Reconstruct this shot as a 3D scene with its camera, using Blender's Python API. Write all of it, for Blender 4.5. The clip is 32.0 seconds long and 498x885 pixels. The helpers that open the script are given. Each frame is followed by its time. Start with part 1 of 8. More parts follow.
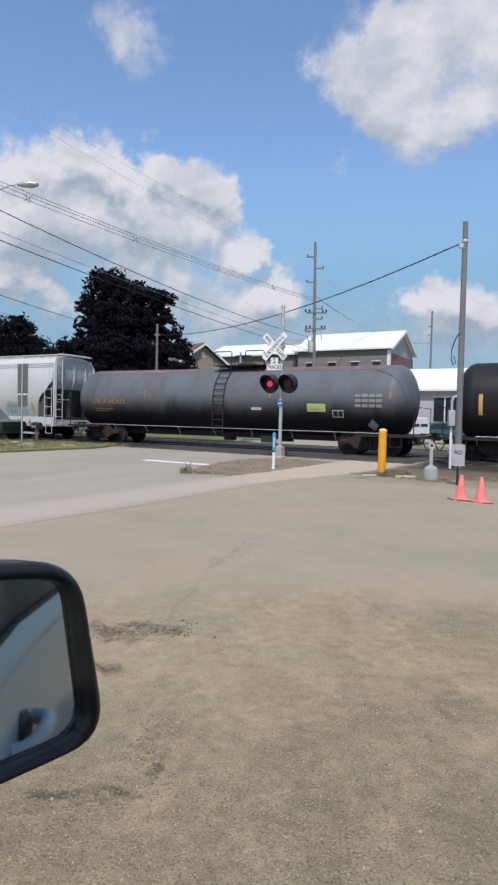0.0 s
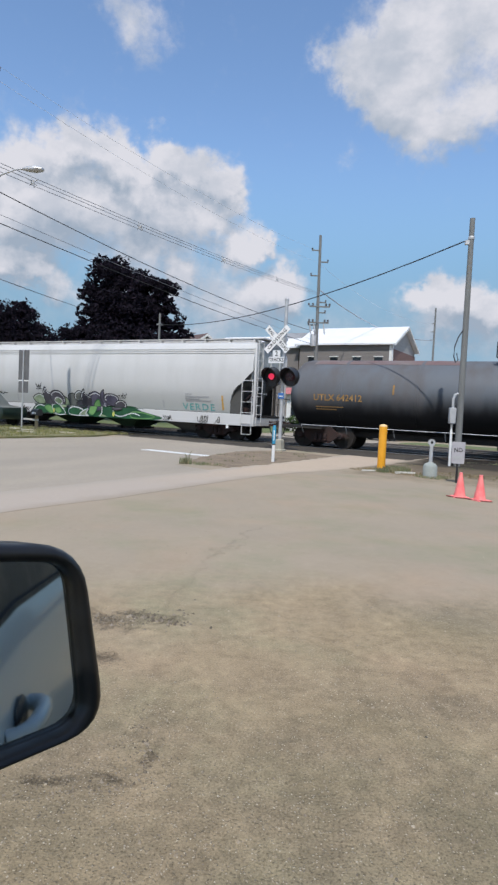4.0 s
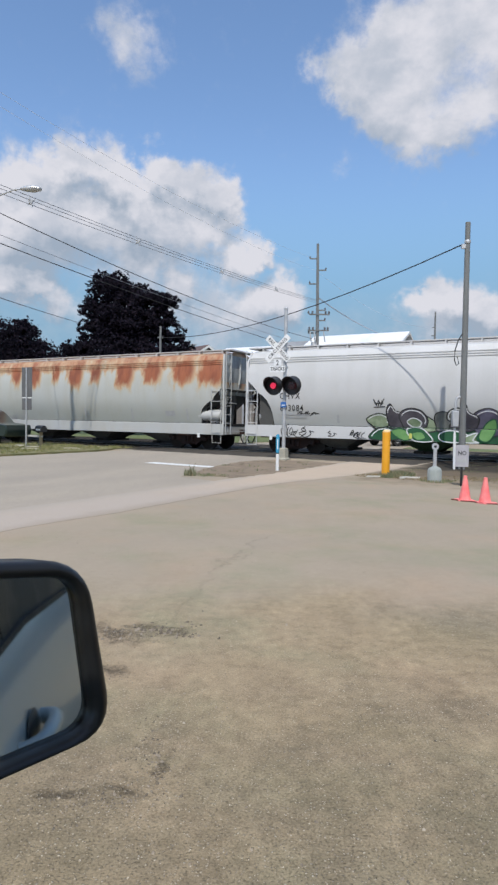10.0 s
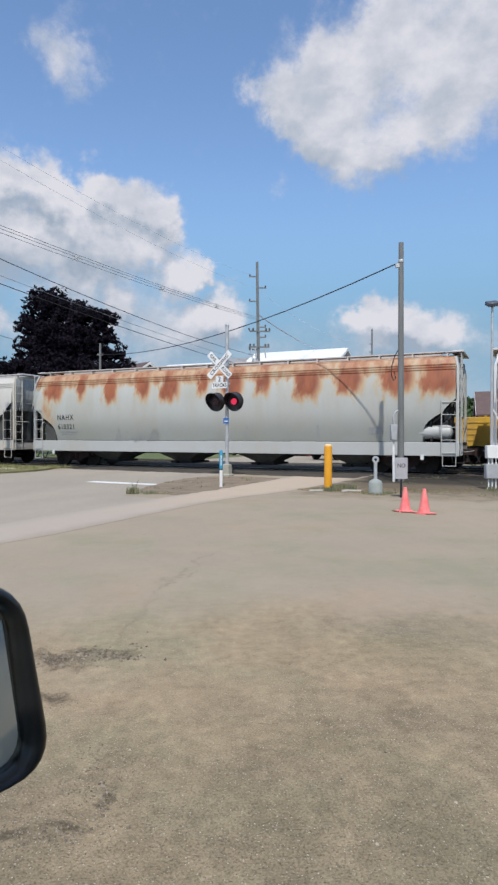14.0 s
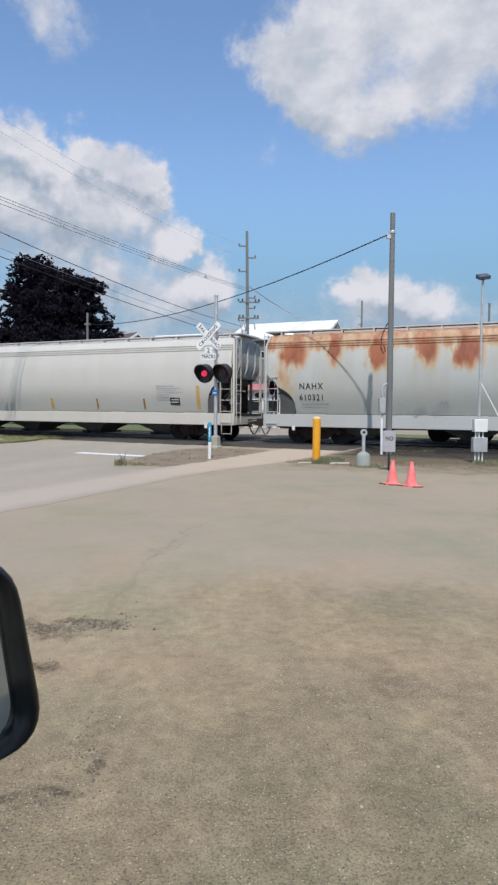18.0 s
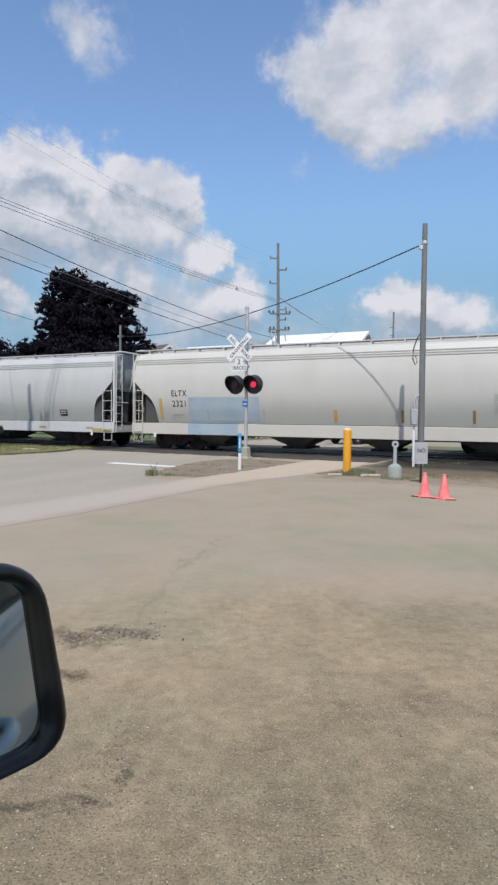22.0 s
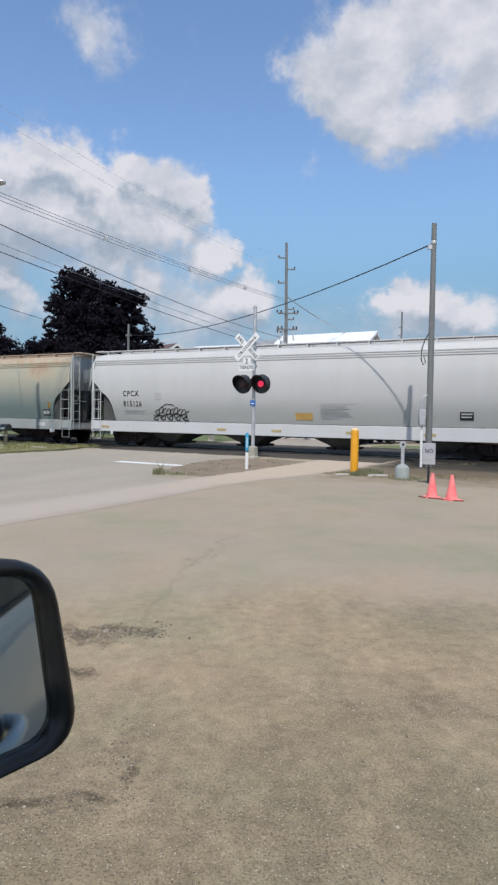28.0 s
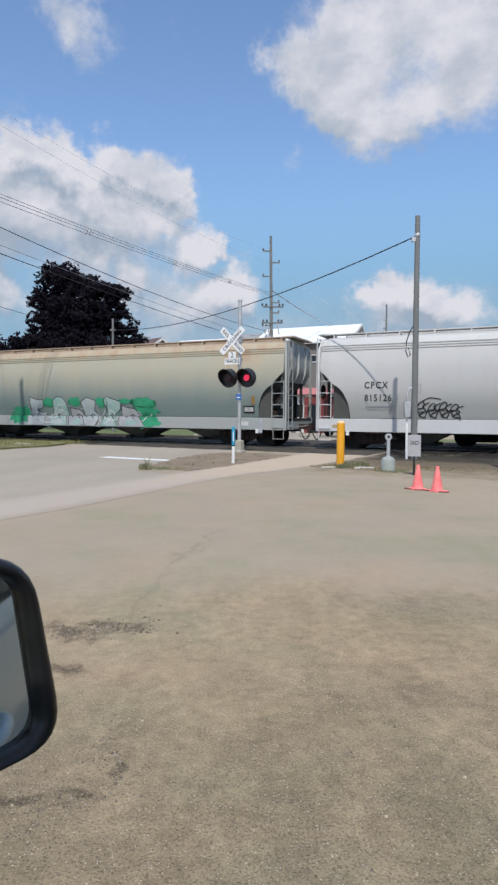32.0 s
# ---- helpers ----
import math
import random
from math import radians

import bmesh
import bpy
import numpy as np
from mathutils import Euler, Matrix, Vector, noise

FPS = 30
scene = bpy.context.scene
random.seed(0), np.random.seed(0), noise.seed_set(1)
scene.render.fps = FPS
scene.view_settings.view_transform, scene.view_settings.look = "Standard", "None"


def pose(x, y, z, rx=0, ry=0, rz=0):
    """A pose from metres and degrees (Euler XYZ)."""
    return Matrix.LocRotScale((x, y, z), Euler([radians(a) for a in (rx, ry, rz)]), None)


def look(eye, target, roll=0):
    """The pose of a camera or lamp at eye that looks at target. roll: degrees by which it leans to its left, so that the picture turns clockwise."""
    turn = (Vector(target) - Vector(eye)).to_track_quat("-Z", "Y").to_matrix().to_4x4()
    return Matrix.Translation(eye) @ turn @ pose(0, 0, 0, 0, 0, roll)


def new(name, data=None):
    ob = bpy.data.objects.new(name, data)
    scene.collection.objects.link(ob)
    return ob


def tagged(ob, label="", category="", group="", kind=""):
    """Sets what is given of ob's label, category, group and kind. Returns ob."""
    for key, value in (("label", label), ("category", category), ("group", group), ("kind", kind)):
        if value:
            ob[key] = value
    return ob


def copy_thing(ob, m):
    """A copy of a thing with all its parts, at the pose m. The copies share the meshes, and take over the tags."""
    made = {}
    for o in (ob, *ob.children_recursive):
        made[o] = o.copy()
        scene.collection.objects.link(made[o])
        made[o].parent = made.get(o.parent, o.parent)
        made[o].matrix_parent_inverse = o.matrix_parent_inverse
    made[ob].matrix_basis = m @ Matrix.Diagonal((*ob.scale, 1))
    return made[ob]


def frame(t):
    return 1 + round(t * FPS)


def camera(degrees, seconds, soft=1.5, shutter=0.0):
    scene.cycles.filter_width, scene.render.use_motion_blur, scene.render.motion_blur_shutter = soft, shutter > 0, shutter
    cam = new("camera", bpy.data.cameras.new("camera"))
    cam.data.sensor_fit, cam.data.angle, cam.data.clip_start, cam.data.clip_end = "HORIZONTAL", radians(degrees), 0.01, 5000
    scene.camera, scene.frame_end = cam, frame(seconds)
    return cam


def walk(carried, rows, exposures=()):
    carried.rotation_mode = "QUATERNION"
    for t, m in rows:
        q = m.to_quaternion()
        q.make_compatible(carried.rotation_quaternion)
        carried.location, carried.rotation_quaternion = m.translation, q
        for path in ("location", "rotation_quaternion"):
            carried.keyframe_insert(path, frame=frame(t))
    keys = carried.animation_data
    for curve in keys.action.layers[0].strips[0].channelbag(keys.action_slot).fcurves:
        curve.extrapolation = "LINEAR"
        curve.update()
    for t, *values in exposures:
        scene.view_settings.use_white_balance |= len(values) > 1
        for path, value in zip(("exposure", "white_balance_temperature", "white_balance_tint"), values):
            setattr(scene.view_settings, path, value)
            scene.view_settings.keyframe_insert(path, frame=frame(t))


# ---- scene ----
cam = camera(44.0, 32.0, soft=2.5)
PATH = [
    (0, (0.005, -0.021, 1.432), (-0.49, 9.959, 1.033), 1.35),
    (0.5, (0.004, -0.004, 1.425), (-0.499, 9.972, 0.963), 1.17),
    (1, (0.001, -0.006, 1.425), (-0.415, 9.97, 0.869), 1.59),
    (1.5, (-0.002, -0.007, 1.422), (-0.427, 9.97, 0.887), 2.06),
    (2, (-0.008, 0.008, 1.419), (-0.431, 9.987, 0.927), 2.57),
    (2.5, (-0.004, -0.001, 1.422), (-0.422, 9.978, 0.924), 2.49),
    (3, (-0.007, 0.004, 1.422), (-0.466, 9.978, 0.871), 2.74),
    (3.5, (-0.008, 0.002, 1.422), (-0.504, 9.976, 0.904), 2.84),
    (5.5, (-0.007, -0.009, 1.425), (-0.416, 9.969, 0.89), 2.95),
    (6, (-0.012, 0.003, 1.419), (-0.464, 9.983, 0.963), 2.97),
    (6.5, (-0.006, -0.007, 1.42), (-0.4, 9.978, 1.053), 2.75),
    (7, (-0.009, -0.005, 1.419), (-0.421, 9.979, 1.036), 3.08),
    (7.5, (-0.009, -0.001, 1.416), (-0.412, 9.984, 1.027), 2.77),
    (8, (-0.013, 0.01, 1.413), (-0.344, 9.997, 1.029), 3.22),
    (8.5, (-0.004, -0.014, 1.425), (-0.306, 9.974, 1.044), 2.89),
    (8.6, (-0.004, -0.014, 1.426), (-0.255, 9.968, 1.014), 2.69),
    (8.7, (-0.004, -0.014, 1.427), (-0.266, 9.962, 1.017), 2.48),
    (8.8, (-0.004, -0.015, 1.427), (-0.299, 9.956, 1.021), 2.28),
    (8.9, (-0.004, -0.015, 1.428), (-0.428, 9.95, 0.965), 2.07),
    (9, (-0.004, -0.015, 1.429), (-0.621, 9.944, 0.764), 1.87),
    (9.1, (-0.005, -0.011, 1.426), (-0.648, 9.946, 0.784), 1.96),
    (9.2, (-0.006, -0.007, 1.423), (-0.789, 9.948, 0.828), 2.05),
    (9.3, (-0.008, -0.004, 1.42), (-0.856, 9.95, 0.939), 2.15),
    (9.4, (-0.009, 0, 1.421), (-0.888, 9.952, 0.955), 2.24),
    (9.5, (-0.01, 0.004, 1.42), (-0.938, 9.954, 1.06), 2.33),
    (9.6, (-0.006, -0.006, 1.423), (-0.875, 9.95, 1.134), 2.06),
    (9.7, (-0.002, -0.015, 1.426), (-0.784, 9.946, 1.2), 1.8),
    (9.8, (0.002, -0.025, 1.428), (-0.615, 9.942, 1.188), 1.53),
    (9.9, (0.006, -0.034, 1.43), (-0.452, 9.938, 1.135), 1.27),
    (10, (0.01, -0.044, 1.433), (-0.547, 9.934, 1.065), 1),
    (10.1, (0.006, -0.031, 1.43), (-0.788, 9.935, 1.128), 0.84),
    (10.2, (0.003, -0.018, 1.427), (-0.947, 9.936, 1.229), 0.68),
    (10.3, (-0.001, -0.005, 1.425), (-0.935, 9.936, 1.232), 0.52),
    (10.4, (-0.004, 0.008, 1.418), (-0.803, 9.937, 0.79), 0.36),
    (10.5, (-0.008, 0.021, 1.411), (-0.696, 9.938, 0.325), 0.2),
    (10.6, (-0.008, 0.018, 1.412), (-0.612, 9.943, 0.293), 0.38),
    (10.7, (-0.008, 0.015, 1.413), (-0.452, 9.948, 0.47), 0.56),
    (10.8, (-0.007, 0.011, 1.415), (-0.381, 9.953, 0.519), 0.75),
    (10.9, (-0.007, 0.008, 1.416), (-0.308, 9.958, 0.517), 0.93),
    (11, (-0.007, 0.005, 1.417), (-0.301, 9.963, 0.551), 1.11),
    (11.1, (-0.006, -0, 1.42), (-0.281, 9.96, 0.607), 1.14),
    (11.2, (-0.005, -0.006, 1.423), (-0.296, 9.957, 0.625), 1.17),
    (11.3, (-0.003, -0.011, 1.425), (-0.295, 9.953, 0.65), 1.21),
    (11.4, (-0.002, -0.017, 1.428), (-0.316, 9.95, 0.684), 1.24),
    (11.5, (-0.001, -0.022, 1.431), (-0.354, 9.947, 0.728), 1.27),
    (11.6, (-0, -0.013, 1.424), (-0.446, 9.961, 0.698), 1.44),
    (11.7, (0, -0.005, 1.417), (-0.537, 9.976, 0.709), 1.61),
    (11.8, (0.001, 0.004, 1.409), (-0.549, 9.99, 0.773), 1.78),
    (11.9, (0.001, 0.012, 1.402), (-0.331, 10.005, 0.993), 1.95),
    (12, (0.002, 0.021, 1.395), (0.21, 10.019, 1.372), 2.12),
    (12.1, (0.002, 0.017, 1.4), (0.444, 10.009, 0.949), 1.74),
    (12.2, (0.003, 0.014, 1.405), (0.675, 9.999, 0.77), 1.36),
    (12.3, (0.003, 0.01, 1.409), (0.696, 9.989, 0.492), 0.98),
    (12.4, (0.004, 0.007, 1.414), (0.571, 9.979, 0.702), 0.6),
    (12.5, (0.004, 0.003, 1.419), (0.652, 9.969, 0.909), 0.22),
    (12.6, (0.004, -0.001, 1.42), (0.692, 9.971, 1.027), 0.23),
    (12.7, (0.004, -0.005, 1.421), (0.607, 9.974, 1.063), 0.24),
    (12.8, (0.003, -0.009, 1.422), (0.461, 9.976, 1.18), 0.24),
    (12.9, (0.003, -0.013, 1.423), (0.252, 9.979, 1.296), 0.25),
    (13, (0.003, -0.017, 1.424), (0.149, 9.981, 1.323), 0.26),
    (13.1, (0.002, -0.016, 1.424), (0.175, 9.981, 1.273), 0.39),
    (13.2, (0.001, -0.014, 1.423), (0.222, 9.981, 1.331), 0.53),
    (13.3, (-0, -0.013, 1.423), (0.292, 9.981, 1.33), 0.66),
    (13.4, (-0.001, -0.011, 1.422), (0.4, 9.981, 1.389), 0.8),
    (13.5, (-0.002, -0.01, 1.422), (0.438, 9.981, 1.442), 0.93),
    (13.6, (-0.001, -0.01, 1.422), (0.442, 9.981, 1.373), 0.77),
    (13.8, (0.001, -0.011, 1.422), (0.385, 9.981, 1.294), 0.44),
    (14, (0.003, -0.012, 1.422), (0.367, 9.981, 1.329), 0.11),
    (14.5, (0, -0.007, 1.422), (0.349, 9.986, 1.23), 0.15),
    (15, (0.002, -0.002, 1.42), (0.342, 9.99, 1.189), -0.11),
    (15.5, (0, -0.007, 1.422), (0.376, 9.982, 1.12), 0.29),
    (17.5, (-0.006, 0.002, 1.42), (0.562, 9.97, 0.855), 0.7),
    (18, (-0.003, -0.003, 1.423), (0.55, 9.967, 0.878), 0.52),
    (18.5, (-0.002, 0.002, 1.419), (0.484, 9.979, 0.945), 0.24),
    (19, (-0.001, 0.004, 1.418), (0.521, 9.981, 0.982), -0.03),
    (19.5, (0.002, 0.001, 1.421), (0.583, 9.979, 1.086), -0.06),
    (19.7, (0.002, -0.003, 1.422), (0.577, 9.98, 1.122), 0.1),
    (20, (0.001, -0.008, 1.424), (0.382, 9.981, 1.141), 0.35),
    (20.2, (0.001, -0.004, 1.422), (0.095, 9.986, 1.028), 0.39),
    (20.3, (0, -0.003, 1.422), (0.054, 9.988, 1.046), 0.41),
    (20.5, (0, 0.001, 1.42), (0.003, 9.993, 1.026), 0.45),
    (20.7, (0.001, 0.001, 1.42), (0.014, 9.993, 1.004), 0.41),
    (21, (0.002, 0.002, 1.42), (0.004, 9.994, 1.008), 0.36),
    (21.5, (0, 0.004, 1.418), (0.013, 9.996, 1.031), 0.53),
    (22, (0, 0, 1.421), (0.062, 9.993, 1.052), 0.69),
    (22.5, (0, 0.003, 1.418), (0.061, 9.996, 1.061), 0.61),
    (23, (-0.001, 0.002, 1.419), (0.019, 9.994, 1.033), 0.61),
    (23.5, (-0.004, -0.003, 1.419), (-0.121, 9.99, 1.044), 1.07),
    (23.7, (-0.004, -0.002, 1.419), (-0.079, 9.991, 0.998), 1.07),
    (24, (-0.005, 0, 1.42), (-0.074, 9.993, 1.042), 1.07),
    (24.5, (-0.002, -0.001, 1.42), (-0.042, 9.992, 1.039), 1.01),
    (25, (-0.004, 0.003, 1.418), (-0.061, 9.996, 1.052), 1.07),
    (25.5, (-0.003, 0, 1.42), (-0.048, 9.994, 1.079), 1.01),
    (27.5, (-0.004, 0, 1.42), (-0.06, 9.994, 1.067), 1.03),
    (28, (-0.002, -0.002, 1.42), (-0.056, 9.99, 1.041), 1.02),
    (28.5, (-0.005, 0.004, 1.416), (-0.038, 9.995, 1.007), 1.09),
    (29, (-0.002, 0.001, 1.419), (0.011, 9.992, 1.003), 0.99),
    (29.5, (-0.001, 0.004, 1.42), (0.058, 9.994, 0.986), 0.84),
    (30, (-0.002, 0.007, 1.417), (0.079, 9.997, 0.967), 0.68),
    (30.5, (0.002, 0.004, 1.421), (0.121, 9.993, 0.967), 0.48),
    (31, (0.002, 0.001, 1.42), (0.162, 9.99, 0.983), 0.44),
    (31.5, (0.002, 0, 1.421), (0.16, 9.989, 0.971), 0.57),
    (32, (0.002, 0.007, 1.418), (0.168, 9.995, 0.944), 0.42),
]
walk(cam, [(t, look(eye, target, roll)) for t, eye, target, roll in PATH], [(0, 0.3, 6350, 10), (32, 0.3, 6350, 10)])

# ---- world, sun and sky ----
ANGLE = 26.5  # the tracks run this far off the x axis
DX, DY = math.cos(radians(ANGLE)), -math.sin(radians(ANGLE))


def at(u, w, z=0.0):
    """A place from metres along the tracks, metres across them and height."""
    return Vector((u * DX - w * DY, u * DY + w * DX, z))


def tpose(u, w, z=0.0, turn=0.0):
    p = at(u, w, z)
    return pose(p.x, p.y, p.z, 0, 0, -ANGLE + turn)


def sky_way(az, el):
    a, e = radians(az), radians(el)
    return (math.sin(a) * math.cos(e), math.cos(a) * math.cos(e), math.sin(e))


SUN_UP, SUN_TURN = 54.8, 184.4
sun = new("sun", bpy.data.lights.new("sun", "SUN"))
sun.data.energy, sun.data.angle, sun.data.color = 2.9, radians(0.55), (1.0, 0.95, 0.87)
sun.matrix_world = look((0, 0, 60), Vector((0, 0, 60)) + Vector((0.045, 0.575, -0.817)))

world = bpy.data.worlds.new("world")
scene.world = world
world.use_nodes = True
wt = world.node_tree
wt.nodes.clear()


def node(tree, kind, **values):
    n = tree.nodes.new(kind)
    for key, value in values.items():
        if key in n.inputs:
            n.inputs[key].default_value = value
    return n


def math_node(tree, op, a, b=None, clamp=False):
    n = tree.nodes.new("ShaderNodeMath")
    n.operation, n.use_clamp = op, clamp
    for i, v in enumerate((a, b)):
        if v is None:
            continue
        if isinstance(v, (int, float)):
            n.inputs[i].default_value = v
        else:
            tree.links.new(v, n.inputs[i])
    return n.outputs[0]


def smooth(tree, value, low, high, to_low=0.0, to_high=1.0):
    n = tree.nodes.new("ShaderNodeMapRange")
    n.interpolation_type = "SMOOTHSTEP"
    tree.links.new(value, n.inputs["Value"])
    for key, v in (("From Min", low), ("From Max", high), ("To Min", to_low), ("To Max", to_high)):
        n.inputs[key].default_value = v
    return n.outputs["Result"]


def vec_node(tree, op, a, b=None, scale=None):
    n = tree.nodes.new("ShaderNodeVectorMath")
    n.operation = op
    for i, v in enumerate((a, b)):
        if v is None:
            continue
        if isinstance(v, (tuple, list)):
            n.inputs[i].default_value = v
        else:
            tree.links.new(v, n.inputs[i])
    if scale is not None:
        n.inputs["Scale"].default_value = scale
    return n


def mix_color(tree, fac, a, b, blend="MIX"):
    n = tree.nodes.new("ShaderNodeMix")
    n.data_type, n.blend_type = "RGBA", blend
    for key, v in (("Factor", fac), ("A", a), ("B", b)):
        slot = [i for i in n.inputs if i.name == key and i.enabled][0]
        if isinstance(v, (int, float)):
            slot.default_value = v
        elif isinstance(v, (tuple, list)):
            slot.default_value = (*v[:3], 1)
        else:
            tree.links.new(v, slot)
    return [o for o in n.outputs if o.enabled][0]


sky = wt.nodes.new("ShaderNodeTexSky")
sky.sky_type, sky.sun_disc = "NISHITA", False
sky.sun_elevation, sky.sun_rotation = radians(SUN_UP), radians(SUN_TURN)
sky.air_density, sky.dust_density, sky.ozone_density = 1.1, 0.5, 2.2
coord = wt.nodes.new("ShaderNodeTexCoord")
way = coord.outputs["Generated"]
# cumulus heaps: azimuth, elevation, radius in degrees, thickness
HIGH_CLOUD = [
    (4.6, 28.9, 2.3, 0.8), (2.7, 29.4, 1.5, 0.45), (6.6, 27.6, 2.6, 0.9), (4.9, 27.0, 1.8, 0.65), (9.0, 29.6, 3.0, 0.9), (9.3, 26.4, 2.6, 0.95), (11.9, 28.2, 2.9, 0.9), (7.7, 25.2, 2.0, 0.9),
    (10.2, 24.1, 2.2, 0.95), (12.2, 22.7, 1.9, 0.9), (13.2, 24.6, 2.1, 0.95), (14.8, 23.1, 1.7, 0.8), (15.7, 26.1, 1.9, 0.6), (14.6, 29.6, 2.3, 0.8), (16.9, 24.9, 2.0, 0.85), (18.5, 27.5, 2.6, 0.8),
    (20.2, 25.0, 2.4, 0.8), (10.8, 31.8, 2.6, 0.75), (7.3, 31.2, 2.1, 0.6), (14.0, 32.9, 2.9, 0.8), (17.9, 31.0, 2.7, 0.85), (21.9, 29.0, 3.5, 0.95), (5.1, 32.9, 1.3, 0.28), (4.0, 31.0, 1.4, 0.22),
    (8.6, 33.6, 1.8, 0.4), (26.0, 28.4, 5.2, 1), (26.8, 34.3, 5.4, 1), (18.7, 36.2, 5.3, 1),
]
WISPS = [(-14.5, 29.5, 2.6, 0.42), (-15.4, 30.4, 2.3, 0.24), (-13.3, 30.8, 2.4, 0.26), (-14.3, 33.2, 1.3, 0.2), (-17.0, 31.0, 1.2, 0.26), (-12.0, 28.6, 1.4, 0.16), (4.6, 22.1, 0.9, 0.3), (-19.9, 23.9, 1.5, 0.26),
         (-25.1, 23.0, 1.5, 0.2)]
LEFT_BANK = [
    (-24.0, 20.4, 2.0, 1), (-26.8, 18.9, 2.1, 1), (-21.4, 20.8, 2.0, 1), (-19.2, 21.5, 2.0, 1), (-17.1, 21.9, 2.0, 1), (-15.6, 20.9, 1.6, 1), (-14.6, 19.4, 2.1, 1),
    (-11.9, 21.6, 1.6, 1), (-10.9, 20.4, 1.8, 1), (-8.9, 20.8, 1.9, 1), (-6.8, 20.1, 1.9, 1), (-5.5, 19.0, 1.6, 1), (-23.3, 17.4, 3.3, 1), (-18.4, 18.1, 3.3, 1),
    (-13.4, 18.0, 3.2, 1), (-8.8, 17.9, 2.8, 1), (-25.5, 14.7, 3.2, 0.8), (-15.9, 15.6, 3.8, 0.75), (-10.8, 15.5, 3.5, 0.7), (-6.3, 16.4, 2.2, 0.9),
    (-20.8, 15.2, 3.6, 0.75), (-30.5, 17.9, 3.7, 1), (-33.7, 16.0, 4.8, 1),
]
LOW_HEAPS = [
    (-3.4, 15.5, 1.9, 1), (-4.3, 14.0, 1.6, 0.9), (-2.0, 14.9, 1.2, 1), (-0.7, 12.3, 1.9, 1), (0.6, 11.0, 2.1, 1), (0.2, 9.4, 2.1, 0.8), (-2.2, 11.0, 1.7, 0.75), (-2.7, 9.4, 2.2, 0.6),
    (-9.6, 12.0, 1.5, 0.85), (-10.0, 10.0, 1.8, 0.65), (-24.2, 11.2, 1.8, 1), (-22.2, 11.3, 1.2, 0.9), (-20.8, 10.2, 1.6, 0.9), (-26.3, 10.4, 2.0, 0.95),
    (-19.3, 9.0, 1.7, 0.5), (-6.2, 12.2, 3.8, 0.5), (-7.0, 9.0, 3.6, 0.5), (-13.3, 13.0, 4.0, 0.55), (-22.6, 13.8, 3.6, 0.5), (-15.0, 9.0, 4.2, 0.55),
]
RIGHT_HEAPS = [
    (11.5, 10.9, 1.6, 1), (13.1, 11.1, 1.7, 1), (15.0, 11.1, 1.9, 1), (16.9, 10.6, 2.0, 1), (18.8, 9.8, 2.0, 0.9), (20.9, 9.0, 1.8, 0.7), (12.4, 9.0, 2.9, 0.7), (15.6, 8.6, 3.0, 0.7), (19.0, 7.8, 2.8, 0.6),
    (23.5, 8.5, 1.5, 0.5), (27.8, 8.8, 2.2, 0.7), (31.1, 9.4, 3.0, 0.7), (-4.0, 6.4, 5.0, 0.4), (5.4, 5.6, 4.6, 0.3),
]
CLOUDS = HIGH_CLOUD + WISPS + LEFT_BANK + LOW_HEAPS + RIGHT_HEAPS


def cloud_field(at_way):
    """How thick the cloud stands in a direction: heaps whose edges billow at three scales."""
    bent = at_way
    for scale, reach, detail in ((9.0, 0.05, 4.0), (24.0, 0.06, 7.0), (75.0, 0.022, 7.0)):
        n = node(wt, "ShaderNodeTexNoise", Scale=scale, Detail=detail, Roughness=0.55)
        wt.links.new(at_way, n.inputs["Vector"])
        bent = vec_node(wt, "ADD", bent, vec_node(wt, "SCALE", vec_node(wt, "SUBTRACT", n.outputs["Color"], (0.5, 0.5, 0.5)).outputs[0], scale=reach).outputs[0]).outputs[0]
    total = None
    for az, el, size, thick in CLOUDS:
        d = vec_node(wt, "DISTANCE", bent, sky_way(az, el)).outputs["Value"]
        v = smooth(wt, d, radians(size) * 1.42, 0.0, 0.0, thick)
        total = v if total is None else math_node(wt, "ADD", total, v)
    return math_node(wt, "MINIMUM", total, 2.2)


field = cloud_field(way)
above = cloud_field(vec_node(wt, "ADD", way, (0.0, -0.01, 0.03)).outputs[0])
frayed = node(wt, "ShaderNodeTexNoise", Scale=42.0, Detail=8.0, Roughness=0.66)
wt.links.new(way, frayed.inputs["Vector"])
heap = smooth(wt, math_node(wt, "ADD", field, smooth(wt, frayed.outputs["Fac"], 0.25, 0.75, -0.16, 0.16)), 0.04, 1.1)
sep = wt.nodes.new("ShaderNodeSeparateXYZ")
wt.links.new(way, sep.inputs[0])
# beside and behind the view the broken cloud goes on
rest = node(wt, "ShaderNodeTexNoise", Scale=2.6, Detail=8.0, Roughness=0.55)
wt.links.new(way, rest.inputs["Vector"])
others = math_node(wt, "MULTIPLY", smooth(wt, rest.outputs["Fac"], 0.5, 0.62), smooth(wt, sep.outputs["Y"], 0.74, 0.5))
heap = math_node(wt, "MAXIMUM", heap, others)
heap = math_node(wt, "MULTIPLY", heap, smooth(wt, sep.outputs["Z"], 0.0, 0.06))
veil = smooth(wt, sep.outputs["Z"], 0.42, 0.12, 0.0, 0.96)
tone = node(wt, "ShaderNodeTexNoise", Scale=13.0, Detail=6.0, Roughness=0.58)
wt.links.new(vec_node(wt, "MULTIPLY", way, (1.0, 1.0, 1.4)).outputs[0], tone.inputs["Vector"])
